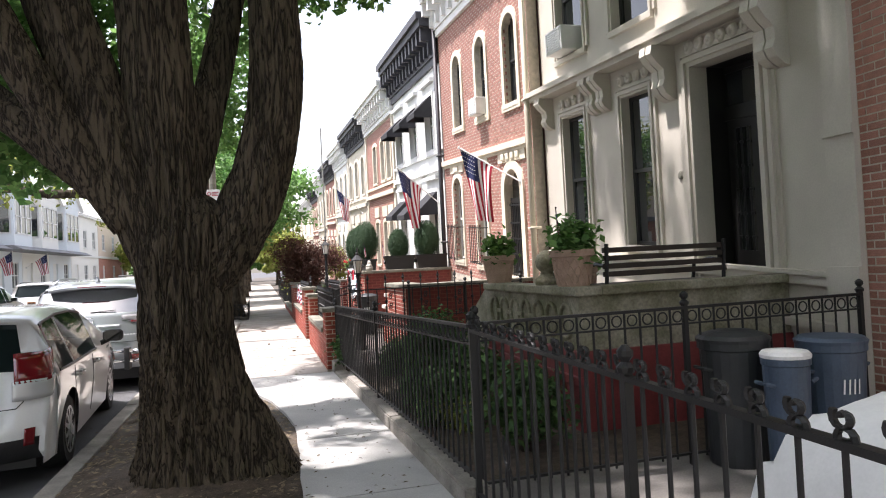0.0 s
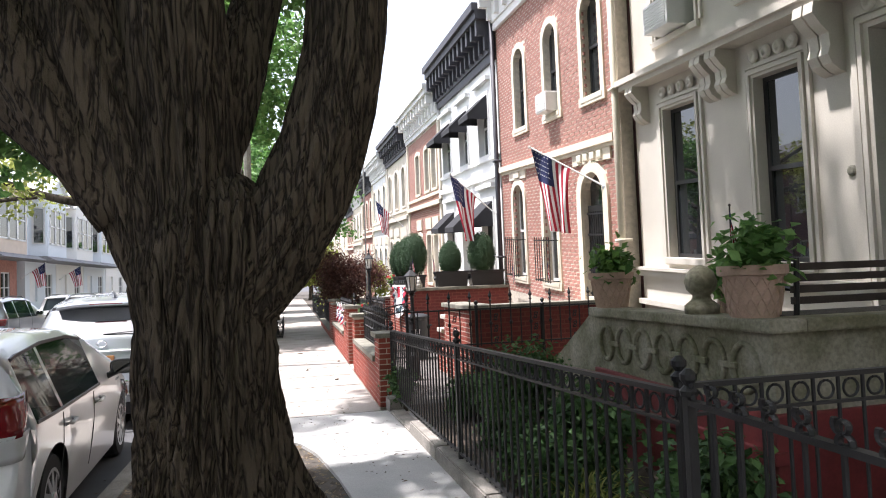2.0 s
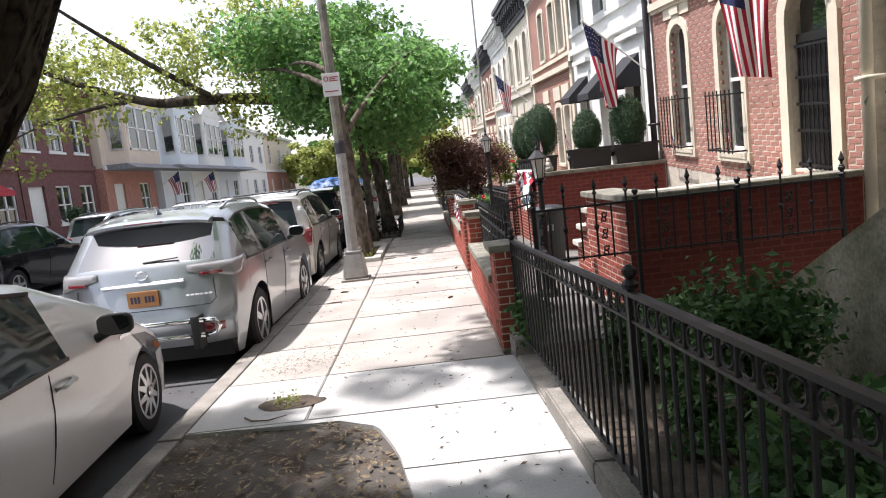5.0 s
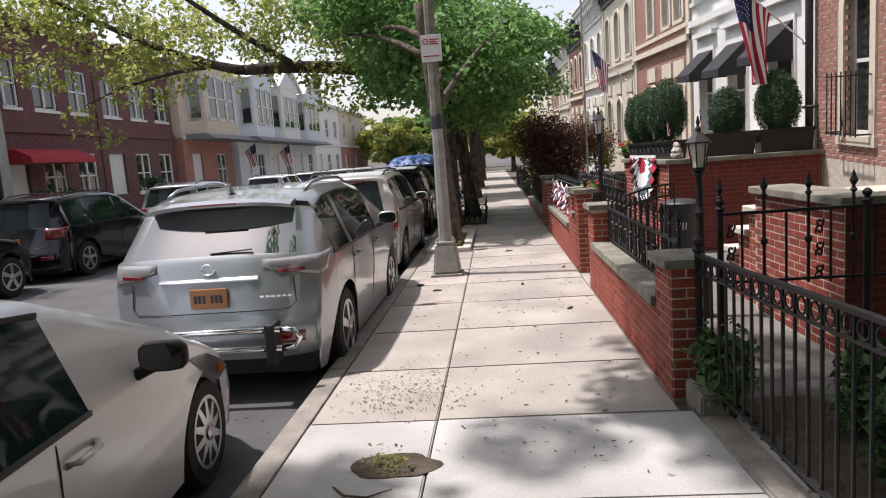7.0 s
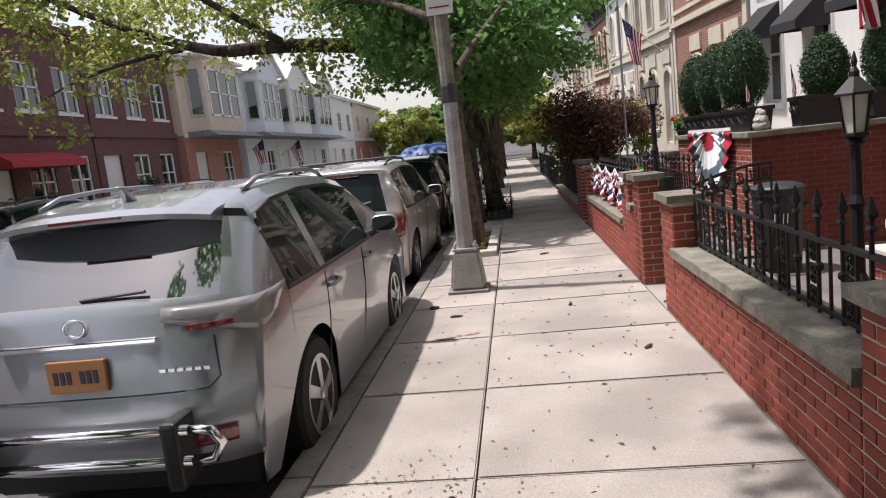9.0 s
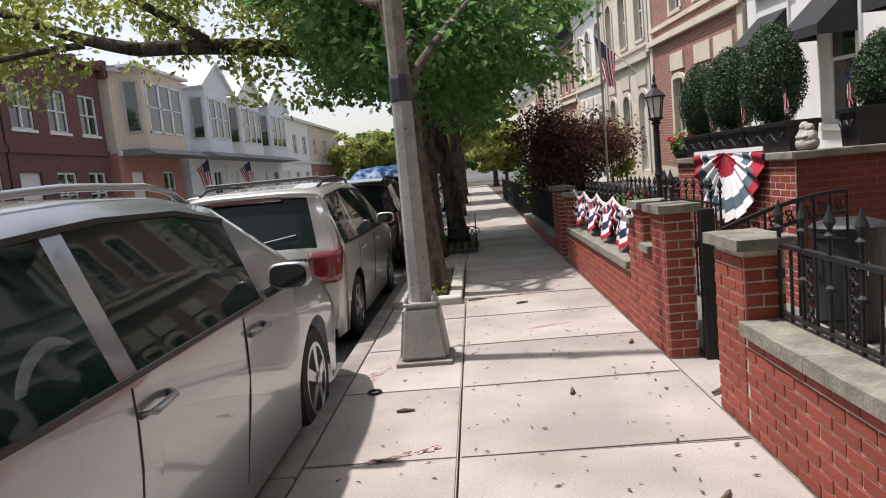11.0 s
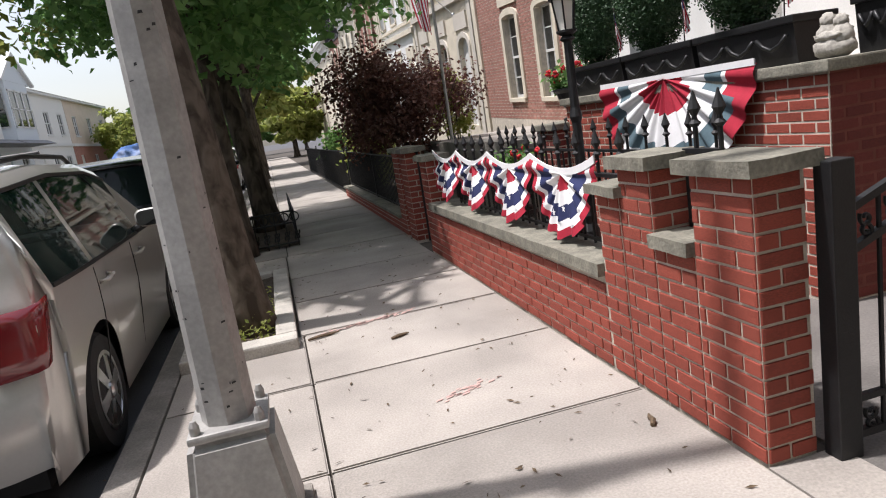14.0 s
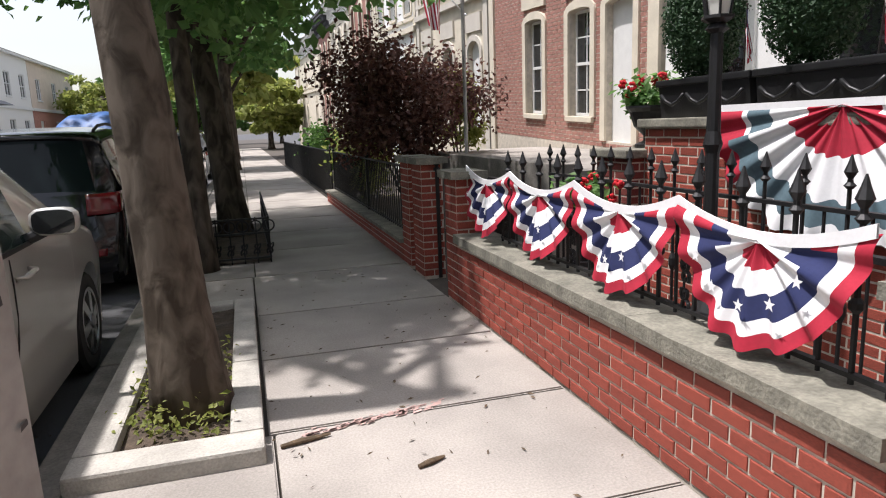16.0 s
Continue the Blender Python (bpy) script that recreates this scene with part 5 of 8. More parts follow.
sil_high = [(0.05, 0.28, "b"), (0.0, 0.42, "b"), (0.0, 0.62, "b"), (0.06, 0.66, "b"), (0.10, 1.06, "b"), (0.12, 1.10, "g"), (0.36, 1.58, "b"), (0.30, 1.62, "b"), (0.5, 1.67, "b"), (1.4, 1.72, "b"),
            (2.2, 1.70, "b"), (2.55, 1.62, "g"), (3.25, 1.16, "b"), (3.35, 1.12, "b"), (4.2, 1.0, "b"), (4.55, 0.82, "b"), (4.66, 0.5, "b"), (4.64, 0.28, "b")]
hl, W2, ry2, rp2, patch2 = car("champagne_suv", "champagne beige SUV with dark tailgate glass and roof rack", (-2.95, 11.62, ROAD_Z), sil_high, 1.08, 0.91, (0.40, 3.25),
    (0.98, 3.70), "paint_beige", r=0.35, pillars=(1.15, 2.2), rails="black", spokes=6, bumper=0.66, handle=(1.3, 2.35),
    lamps=[("tail_lamp", "red_lens", 0.72, 1.0, 0.74, 1.04, 0.16)])
bm = B()
box(bm, -0.35, 0.35, ry2(1.55) - 0.03, ry2(1.55) + 0.02, 1.555, 1.585, 0, 0.006)
part("brake_light", bm, "red_lens", hl)
bm = B()
tube(bm, [(0.0, ry2(1.12) - 0.03, 1.12), (0.05, ry2(1.16) - 0.04, 1.15), (0.5, ry2(1.24) - 0.03, 1.22)], 0.011, 6)
part("rear_wiper", bm, "black", hl)
bm = B()
for k in range(10):
    box(bm, 0.30 + k * 0.038, 0.326 + k * 0.038, ry2(0.98) - 0.015, ry2(0.98) + 0.02, 0.97, 1.0)
part("model_lettering", bm, "black", hl)
bm = B()
for k in range(2):
    tube(bm, [(-0.60, 0.9 + k * 0.9, 1.76), (0.60, 0.9 + k * 0.9, 1.76)], 0.016, 8)
part("roof_crossbars", bm, "black", hl)

sil_prius = [(0.08, 0.26, "k"), (0.0, 0.34, "k"), (0.0, 0.46, "b"), (0.0, 0.60, "b"), (0.07, 0.72, "b"), (0.10, 1.02, "b"), (0.12, 1.05, "g"), (0.36, 1.45, "b"), (0.28, 1.49, "b"), (0.5, 1.53, "b"), (1.2, 1.575, "b"),
             (1.9, 1.57, "b"), (2.3, 1.52, "g"), (3.45, 1.03, "b"), (3.6, 0.98, "b"), (4.0, 0.86, "b"), (4.25, 0.70, "b"), (4.38, 0.50, "b"), (4.36, 0.24, "b")]
sil_prius = [(y, z * 0.945, m) for y, z, m in sil_prius]
pr, W3, ry3, rp3, patch3 = car("white_wagon", "white hybrid wagon parked beside the big tree", (-2.88, 1.45, ROAD_Z), sil_prius, 0.925, 0.885, (0.40, 3.45),
    (0.86, 3.52), "paint_white", r=0.325, rz=4.0, pillars=(1.05, 2.05), spokes=10, bumper=0.58, handle=(1.2, 2.2), glass_inset=0.06, mirror="black",
    lamps=[("tail_lamp", "red_lens", 0.74, 1.0, 0.88, 1.12, 0.16), ("tail_lamp", "clear_lens", 0.72, 1.0, 0.74, 0.90, 0.14), ("reflector", "red_lens", 0.86, 0.95, 0.38, 0.52)])
for s in (1, -1):
    bm = B()
    pts = [(s * (W3(y, z) + 0.008), y, z) for y, z in ((3.30, 0.835), (3.55, 0.80), (3.80, 0.69), (3.90, 0.60), (3.70, 0.585), (3.50, 0.68))]
    vs = [bm.verts.new(p) for p in pts]
    bm.faces.new(vs)
    bmesh.ops.solidify(bm, geom=bm.faces[:], thickness=0.006)
    hl_ = part("headlamp", bm, "smoke_lens", pr, "clear headlamp with an amber corner")
    bm = B()
    vs = [bm.verts.new((s * (W3(y, z) + 0.013), y, z)) for y, z in ((3.70, 0.70), (3.82, 0.645), (3.84, 0.61), (3.70, 0.63))]
    bm.faces.new(vs)
    bmesh.ops.solidify(bm, geom=bm.faces[:], thickness=0.004)
    part("indicator", bm, "amber_lens", hl_)
    bm = B()
    for k in range(6):
        box(bm, s * W3(3.2, 0.86) - 0.004, s * W3(3.2, 0.86) + 0.006, 3.06 + k * 0.032, 3.083 + k * 0.032, 0.85, 0.875)
    part("side_lettering", bm, "chrome", pr)
bm = B()
for k in range(3):
    box(bm, 0.34 + k * 0.05, 0.375 + k * 0.05, ry3(0.85) - 0.014, ry3(0.85) + 0.02, 0.84, 0.865)
part("model_lettering", bm, "chrome", pr)


def plain_car(name, label, loc, paint, sil=sil_high, rz=0, half=0.92, lamps=SUV_L, rails="black"):
    return car(name, label, loc, sil, 1.06, half, (0.42, 3.28), (0.98, 3.72), paint, r=0.36, rz=rz, pillars=(1.2, 2.25), rails=rails, spokes=5, lamps=lamps)


plain_car("black_suv", "black SUV parked beyond the champagne one", (-3.05, 17.3, ROAD_Z), "paint_black")
plain_car("dark_green_truck", "dark van carrying a blue tarpaulin", (-3.1, 22.6, ROAD_Z), "paint_black", rails=None)
bm = B()
bmesh.ops.create_grid(bm, x_segments=16, y_segments=20, size=1)
for v in bm.verts:
    e = max(abs(v.co.x), abs(v.co.y))
    v.co = Vector((v.co.x * 0.85, v.co.y * 1.4, 0.30 * (1 - e ** 6) + 0.06 * noise.noise(v.co * 3)))
bmesh.ops.translate(bm, verts=bm.verts, vec=(-3.1, 24.3, 1.58))
tagged(part("tarpaulin", bm, "tarp_blue", smooth=True), "crumpled bright blue tarpaulin on a vehicle roof", "tarpaulin")
plain_car("grey_car", "grey SUV far along the kerb", (-3.0, 29.0, ROAD_Z), "paint_grey")
plain_car("silver_car", "silver SUV far along the kerb", (-3.0, 35.0, ROAD_Z), "paint_silver")
plain_car("white_car", "white SUV far along the kerb", (-3.0, 41.0, ROAD_Z), "paint_white")
plain_car("black_crossover", "glossy black SUV parked across the road", (-9.80, 13.3, ROAD_Z), "paint_black", half=0.94)
plain_car("black_sedan", "dark SUV at the far kerb behind the black one", (-9.8, 8.35, ROAD_Z), "paint_black")
plain_car("silver_crossover", "silver crossover with red tail lamps across the road", (-9.7, 19.2, ROAD_Z), "paint_silver")
plain_car("white_crossover", "white SUV parked across the road", (-9.7, 27.0, ROAD_Z), "paint_white")
plain_car("champagne_crossover", "beige SUV parked across the road", (-9.7, 33.0, ROAD_Z), "paint_beige")
plain_car("white_van", "white SUV far along the opposite kerb", (-9.7, 39.5, ROAD_Z), "paint_white")
plain_car("grey_crossover", "grey SUV far along the opposite kerb", (-9.7, 46.0, ROAD_Z), "paint_grey")


# ---- trees ----
def bezier(p0, p1, p2, n=8):
    p0, p1, p2 = Vector(p0), Vector(p1), Vector(p2)
    return [p0 * (1 - t) ** 2 + p1 * 2 * t * (1 - t) + p2 * t * t for t in (i / n for i in range(n + 1))]


def limb(bm, p0, p1, p2, r0, r1, n=9, seg=10, seed=0):
    pts = bezier(p0, p1, p2, n)
    tube(bm, pts, [r0 + (r1 - r0) * i / n for i in range(n + 1)], seg, lump=0.18, seed=seed)
    return pts


# big street tree
TX, TY = -0.87, 0.50
t = thing("big_street_tree", "massive furrowed dark trunk forking into heavy limbs", "tree", (0, 0, 0))


def bark_relief(c_, s_, z, seed=0.0):
    """Ropy interlaced ridges running up the bark, in metres."""
    w = 0.35 * noise.noise(Vector((c_ * 2.5 + seed, s_ * 2.5, z * 2.2)))
    f = Vector((c_ * 7.5 + w * 3 * s_, s_ * 7.5 - w * 3 * c_, z * 1.9 + seed))
    g = Vector((c_ * 15 + w * 5, s_ * 15, z * 4.2 + seed + 9))
    return 0.046 * min(abs(noise.noise(f)) * 2.6, 0.8) + 0.018 * min(abs(noise.noise(g)) * 2.2, 0.8) + 0.006 * noise.noise(g * 2.1)


bm = B()
n = 340
rings = []
for i in range(131):
    z = -0.12 + 2.27 * (i / 130) ** 1.1
    flare = 0.26 * math.exp(-(z + 0.1) * 3.4)
    butt = 0.36 / (1 + math.exp(5.0 * (z - 0.62)))
    r = 0.283 + flare + 0.16 * max(z - 1.45, 0)
    if z > 1.6:
        r *= math.sqrt(max(1 - ((z - 1.6) / 0.56) ** 2, 0.001))
    fwd = 0.42 * max(0.0, 1 - z / 1.25) ** 1.4
    ring = []
    for k in range(n):
        a = 2 * math.pi * k / n
        c_, s_ = math.cos(a), math.sin(a)
        root = 1 + flare * (0.9 * max(0, math.cos(a - 1.15)) ** 5 + 0.6 * max(0, math.cos(a + 0.75)) ** 6 + 0.6 * max(0, math.cos(a + 2.1)) ** 6 + 0.5 * max(0, math.cos(a - 2.7)) ** 6)
        lump = 1 + 0.06 * noise.noise(Vector((c_ * 1.2, s_ * 1.2, z * 0.7 + 3)))
        q = r * root * lump + butt * max(0, math.cos(a - 0.1)) ** 2.5 + bark_relief(c_, s_, z) - 0.02
        ring.append(bm.verts.new((TX + c_ * q + 0.03 * z, TY + fwd + s_ * q, z)))
    rings.append(ring)
for r0, r1 in zip(rings, rings[1:]):
    for k in range(n):
        bm.faces.new((r0[k], r0[(k + 1) % n], r1[(k + 1) % n], r1[k]))
bm.faces.new(rings[-1])
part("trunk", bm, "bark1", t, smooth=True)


def heavy_limb(p0, p1, p2, r0, r1, seed):
    """A limb with bark ridges running along it."""
    bm = B()
    N = 40
    pts = bezier(p0, p1, p2, N)
    n = 150 if r0 > 0.18 else 60
    rings = []
    for i, p in enumerate(pts):
        d = (pts[min(i + 1, N)] - pts[max(i - 1, 0)]).normalized()
        s = d.cross(Vector((0.1, 1, 0.05))).normalized()
        u = s.cross(d)
        r = r0 + (r1 - r0) * (i / N) ** 0.8
        ring = []
        for k in range(n):
            a = 2 * math.pi * k / n
            c_, s_ = math.cos(a), math.sin(a)
            q = r * (1 + 0.08 * noise.noise(Vector((c_ + seed, s_, i * 0.08)))) + (bark_relief(c_ * 0.6, s_ * 0.6, i * 0.06, seed) - 0.02) * min(1, r / 0.3)
            ring.append(bm.verts.new(p + (s * c_ + u * s_) * q))
        rings.append(ring)
    for a_, b_ in zip(rings, rings[1:]):
        for k in range(n):
            bm.faces.new((a_[k], a_[(k + 1) % n], b_[(k + 1) % n], b_[k]))
    bm.faces.new(rings[0][::-1]), bm.faces.new(rings[-1])
    bmesh.ops.recalc_face_normals(bm, faces=bm.faces)
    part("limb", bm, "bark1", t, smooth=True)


for k, args in enumerate((((-0.84, 0.48, 1.50), (-0.02, 0.44, 1.98), (-0.13, 0.46, 3.7), 0.235, 0.165), ((-0.13, 0.46, 3.6), (-0.13, 0.46, 4.8), (0.3, 0.9, 6.6), 0.165, 0.08),
                          ((-0.82, 0.49, 1.34), (-0.99, 0.46, 2.8), (-0.98, 0.50, 4.6), 0.225, 0.23), ((-0.84, 0.49, 1.40), (-1.24, 0.44, 2.35), (-1.85, 0.46, 4.4), 0.20, 0.19),
                          ((-0.90, 0.60, 2.0), (-0.58, 0.70, 2.8), (-0.36, 0.95, 4.2), 0.17, 0.09), ((-1.0, 0.50, 1.95), (-1.8, 0.55, 2.6), (-2.9, 0.9, 3.6), 0.17, 0.09),
                          ((-0.98, 0.55, 4.5), (-0.9, 1.0, 5.8), (-0.4, 2.0, 7.0), 0.24, 0.09), ((-1.85, 0.50, 4.3), (-2.4, 0.2, 5.6), (-3.4, -0.3, 6.8), 0.22, 0.07),
                          ((-1.14, 0.46, 1.95), (-1.9, 0.3, 3.1), (-2.5, 0.1, 4.6), 0.15, 0.11), ((-2.8, 0.88, 3.2), (-3.6, 1.5, 3.3), (-4.8, 2.2, 2.9), 0.09, 0.03))):
    heavy_limb(*args, seed=k * 3.7)
cl, rd = [], []
rng = random.Random(5)
for k in range(90):
    a = rng.uniform(0, 2 * math.pi)
    q = rng.uniform(0.3, 4.6)
    if k < 66:      # unseen mass set over the front gardens to shade them and the facade
        cl.append((1.7 + q * math.cos(a), 0.3 + q * math.sin(a) * 1.05, 6.4 + rng.uniform(0, 3.6)))
    else:
        cl.append((-2.2 + q * math.cos(a), 0.7 + q * math.sin(a) * 0.95, 4.9 + rng.uniform(0, 2.6) - 0.06 * q))
    rd.append(rng.uniform(0.6, 1.0))
# more unseen clumps added to shade the railing side and near forecourt
for k in range(34):
    cl.append((rng.uniform(-1.5, 0.5), rng.uniform(2.8, 6.6) if k < 20 else rng.uniform(-5.5, -1.5), rng.uniform(6.6, 8.6)))
    rd.append(rng.uniform(0.6, 0.9))
# unseen clumps added to dapple the pale slab and reflect in car glass
for k in range(8):
    cl.append((rng.uniform(-4.4, -2.0), rng.uniform(3.2, 5.6), rng.uniform(6.4, 8.2)))
    rd.append(rng.uniform(0.4, 0.6))
leaves("crown", cl, rd, 70000, 0.09, "leaf_mid", t, seed=3)
cl = [(-2.7, 1.2, 2.7), (-3.1, 1.6, 2.3), (-3.5, 2.0, 2.9), (-3.3, 1.4, 3.4), (-4.0, 2.2, 2.5), (-4.4, 2.4, 3.3), (-2.6, 1.1, 3.5), (-4.9, 2.6, 2.9), (-3.8, 1.8, 3.8), (-2.4, 1.3, 2.3), (-2.2, 2.6, 3.4), (-1.6, 3.0, 3.6), (-2.8, 3.0, 3.9), (-1.0, 3.2, 3.7), (-1.9, 2.8, 4.2), (-3.4, 2.8, 4.4), (-0.4, 3.2, 4.1), (-3.0, 1.6, 4.4)]
cl_far = [(rng.uniform(-1.3, -0.2), rng.uniform(5.6, 7.8), rng.uniform(3.7, 5.4)) for k in range(14)] + [(rng.uniform(-3.4, -1.9), rng.uniform(1.5, 2.8), rng.uniform(2.75, 3.9)) for k in range(18)]
leaves("outer_foliage", cl_far, [rng.uniform(0.3, 0.5) for _ in cl_far], 9000, 0.055, "leaf_mid", t, seed=44)
leaves("low_foliage", [(a, b_, c + 0.45) for a, b_, c in cl], [0.38, 0.38, 0.4, 0.42, 0.4, 0.5, 0.45, 0.4, 0.5, 0.25, 0.5, 0.5, 0.5, 0.45, 0.5, 0.5, 0.5, 0.5], 9500, 0.06, "leaf_mid", t, seed=4)
cl = [(0.5, 1.2, 3.75), (0.9, 1.6, 3.9), (0.2, 1.4, 4.0), (1.4, 1.5, 4.0), (0.7, 2.2, 4.3), (-0.2, 2.2, 4.4), (1.6, 2.1, 4.4), (0.2, 0.9, 4.1), (1.1, 0.9, 4.2), (-0.45, 1.6, 3.5), (-0.5, 2.4, 3.3)]
leaves("hanging_foliage", [(a - 0.6, b_ + 0.2, c + 0.40) for a, b_, c in cl], [0.33, 0.33, 0.4, 0.35, 0.4, 0.4, 0.4, 0.4, 0.4, 0.35, 0.4], 4500, 0.05, "leaf_mid", t, seed=14)


def street_tree(name, label, base, height, r, lean, bark, leaf, crown_c, crown_r, count, size, seed, limbs=6):
    t = thing(name, label, "tree")
    bm = B()
    p0 = Vector((*base, -0.05))
    p2 = p0 + Vector((lean[0], lean[1], height))
    pts = bezier(p0, p0 + Vector((lean[0] * 0.3, lean[1] * 0.3, height * 0.5)), p2, 14)
    tube(bm, pts, [r * (1.35 if i == 0 else 1.1 if i == 1 else 1 - 0.45 * i / 14) for i in range(15)], 16, lump=0.14, seed=seed)
    part("trunk", bm, bark, t, smooth=True)
    rng = random.Random(seed)
    for k in range(limbs):
        bm = B()
        s = pts[8 + k % 6]
        a = 2 * math.pi * k / limbs + rng.uniform(-0.4, 0.4)
        e = Vector((crown_c[0] + crown_r[0] * 0.75 * math.cos(a), crown_c[1] + crown_r[1] * 0.75 * math.sin(a), crown_c[2] + rng.uniform(-0.3, 0.8)))
        limb(bm, s, (s + e) / 2 + Vector((0, 0, 0.5)), e, r * 0.42, r * 0.08, seg=8, seed=k)
        part("limb", bm, bark, t, smooth=True)
    cl, rd = [], []
    for k in range(46):
        d = Vector((rng.gauss(0, 1), rng.gauss(0, 1), rng.gauss(0, 1))).normalized() * rng.uniform(0.35, 1.0)
        cl.append((crown_c[0] + d.x * crown_r[0], crown_c[1] + d.y * crown_r[1], crown_c[2] + d.z * crown_r[2]))
        q = rng.uniform(0.45, 0.85)
        rd.append((q * 1.15, q * 1.15, q * 0.5))
    leaves("crown", cl, rd, count, size, leaf, t, seed=seed, fuzz=0.14)
    return t


street_tree("slim_street_tree", "slim smooth grey-brown street tree in a stone-edged bed", (-1.32, 13.85), 4.6, 0.16, (-0.36, 0.1), "bark2", "leaf_mid",
            (-1.9, 17.5, 4.35), (3.1, 2.7, 2.1), 15500, 0.085, 21)
street_tree("dark_street_tree", "darker straight street tree behind the slim one", (-1.45, 17.75), 5.0, 0.11, (-0.1, 0.0), "bark3", "leaf_mid",
            (-1.2, 20.4, 4.2), (3.0, 2.4, 1.7), 4500, 0.09, 22)
t = street_tree("leaning_plane_tree", "thick pale leaning trunk inside an iron tree guard", (-1.15, 20.2), 5.5, 0.20, (-0.7, 0.8), "bark3", "leaf",
                (-2.2, 21.5, 5.6), (3.4, 3.0, 2.0), 6000, 0.11, 23)
bm = B()
limb(bm, (-1.45, 20.6, 3.6), (-3.5, 18.6, 4.4), (-6.2, 17.0, 4.1), 0.22, 0.12, n=14, seg=12)
limb(bm, (-6.2, 17.0, 4.1), (-7.6, 16.4, 4.3), (-10.5, 16.0, 6.1), 0.12, 0.04, n=12, seg=8)
limb(bm, (-5.2, 17.5, 4.25), (-6.5, 16.5, 5.1), (-8.0, 15.0, 6.5), 0.09, 0.03, n=10, seg=8)
limb(bm, (-7.0, 16.7, 4.2), (-8.2, 15.9, 4.0), (-9.2, 15.4, 3.4), 0.06, 0.015, n=10, seg=8)
part("limb", bm, "bark3", t, smooth=True)
cl, rd = [], []
rng = random.Random(9)
for k in range(110):
    f = rng.random()
    c = Vector((-2.5, 19.6, 6.0)).lerp(Vector((-12.0, 15.0, 6.0)), f)
    cl.append((c.x + rng.gauss(0, 0.8), c.y + rng.gauss(0, 1.2), c.z + rng.gauss(0, 0.8) - 0.5 * math.sin(f * 3)))
    rd.append(rng.uniform(0.3, 0.7))
cl += [(-8.4, 15.6, 4.1), (-9.3, 15.3, 3.5), (-8.9, 15.6, 3.1), (-10.1, 15.2, 4.6), (-5.5, 16.6, 5.0), (-4.4, 17.6, 4.3), (-4.0, 18.2, 3.8)]
rd += [0.45, 0.4, 0.3, 0.45, 0.5, 0.5, 0.5]
leaves("overhanging_foliage", [(a, b_, c - 0.4) for a, b_, c in cl], rd, 12500, 0.075, "leaf_light", t, seed=31)
street_tree("far_street_tree", "leafy street tree further along the kerb", (-1.3, 29), 5.0, 0.2, (0.1, 0), "bark3", "leaf", (-1.6, 29, 5.2), (3.4, 3.2, 2.0), 7000, 0.15, 24)
street_tree("farther_street_tree", "leafy street tree well down the street", (-1.3, 38), 5.0, 0.2, (0, 0), "bark3", "leaf_mid", (-1.6, 38, 5.2), (3.6, 3.4, 2.2), 5000, 0.2, 25)
street_tree("distant_tree", "green street tree at the end of the view", (-1.3, 50), 5.0, 0.2, (0, 0), "bark3", "leaf_light", (-1.8, 50, 5.2), (3.8, 4, 2.6), 4000, 0.25, 26)
street_tree("opposite_tree", "yellow-green tree beyond the opposite cars", (-12.0, 74), 5.0, 0.2, (0, 0), "bark3", "leaf_light", (-11.5, 74, 4.6), (3.8, 4.5, 2.6), 6000, 0.2, 27)
street_tree("distant_opposite_tree", "green tree far along the opposite side", (-11.5, 88), 5.0, 0.2, (0, 0), "bark3", "leaf", (-9, 90, 5.0), (6, 5, 3.2), 5000, 0.3, 28)
for x, y, h, q in ((-4.5, 78, 5.5, 31), (1.5, 70, 4.6, 32), (-12, 80, 5.5, 33), (-8, 100, 6.5, 34), (-2, 104, 6.0, 35), (4, 98, 6.0, 36), (-15, 102, 6.5, 37)):
    street_tree("end_tree", "leafy green tree closing the end of the street", (x, y), 4.0, 0.25, (0, 0), "bark3", "leaf" if q % 2 else "leaf_light", (x, y, h * 0.75), (4.2, 4, h * 0.55), 3500, 0.36, q, limbs=4)
# unseen trees added behind the start of the walk to cut sky fill
for x, y, q in ((-1.3, -9.5, 41), (-1.3, -17.5, 42), (-6.0, -27, 43), (-12.5, -24, 44), (1.0, -28, 45), (-12.0, -12.0, 46)):
    street_tree("unseen_rear_tree", "unseen leafy tree added behind the walk to cut sky fill", (x, y), 5.0, 0.25, (0, 0), "bark3", "leaf_mid", (x, y, 5.6), (4.2, 4.2, 2.6), 7000, 0.2, q, limbs=5)


# ---- stoops ----
t = thing("limestone_stoop", "weathered limestone stoop with carved ring panel and oxblood base", "stoop")
bm = B()
box(bm, 2.36, 2.52, 0.66, 3.02, 0.72, 1.20)
box(bm, 2.52, 4.58, 0.66, 0.82, 0.72, 1.20)
box(bm, 2.30, 2.56, 0.60, 3.06, 1.20, 1.28, 0, 0.015)
box(bm, 2.56, 4.58, 0.60, 0.86, 1.20, 1.28, 0, 0.015)
part("parapet", bm, "limestone_old", t)
bm = B()
box(bm, 2.52, 4.6, 0.82, 3.0, 0.0, 0.92)
part("landing", bm, "concrete", t)
bm = B()
box(bm, 2.33, 2.52, 0.64, 3.04, -0.02, 0.72, 0, 0.012)
box(bm, 2.52, 4.58, 0.63, 0.82, -0.02, 0.72, 0, 0.012)
box(bm, 2.30, 2.40, 0.62, 3.06, 0.42, 0.50, 0, 0.01)
part("base", bm, "red_paint", t, "chipped oxblood painted base")
bm = B()
q = [(3.02, 1.28), (3.02, 0.3), (4.9, 0.0), (4.9, 0.22)]
f0 = [bm.verts.new((2.36, *p)) for p in q]
f1 = [bm.verts.new((2.54, *p)) for p in q]
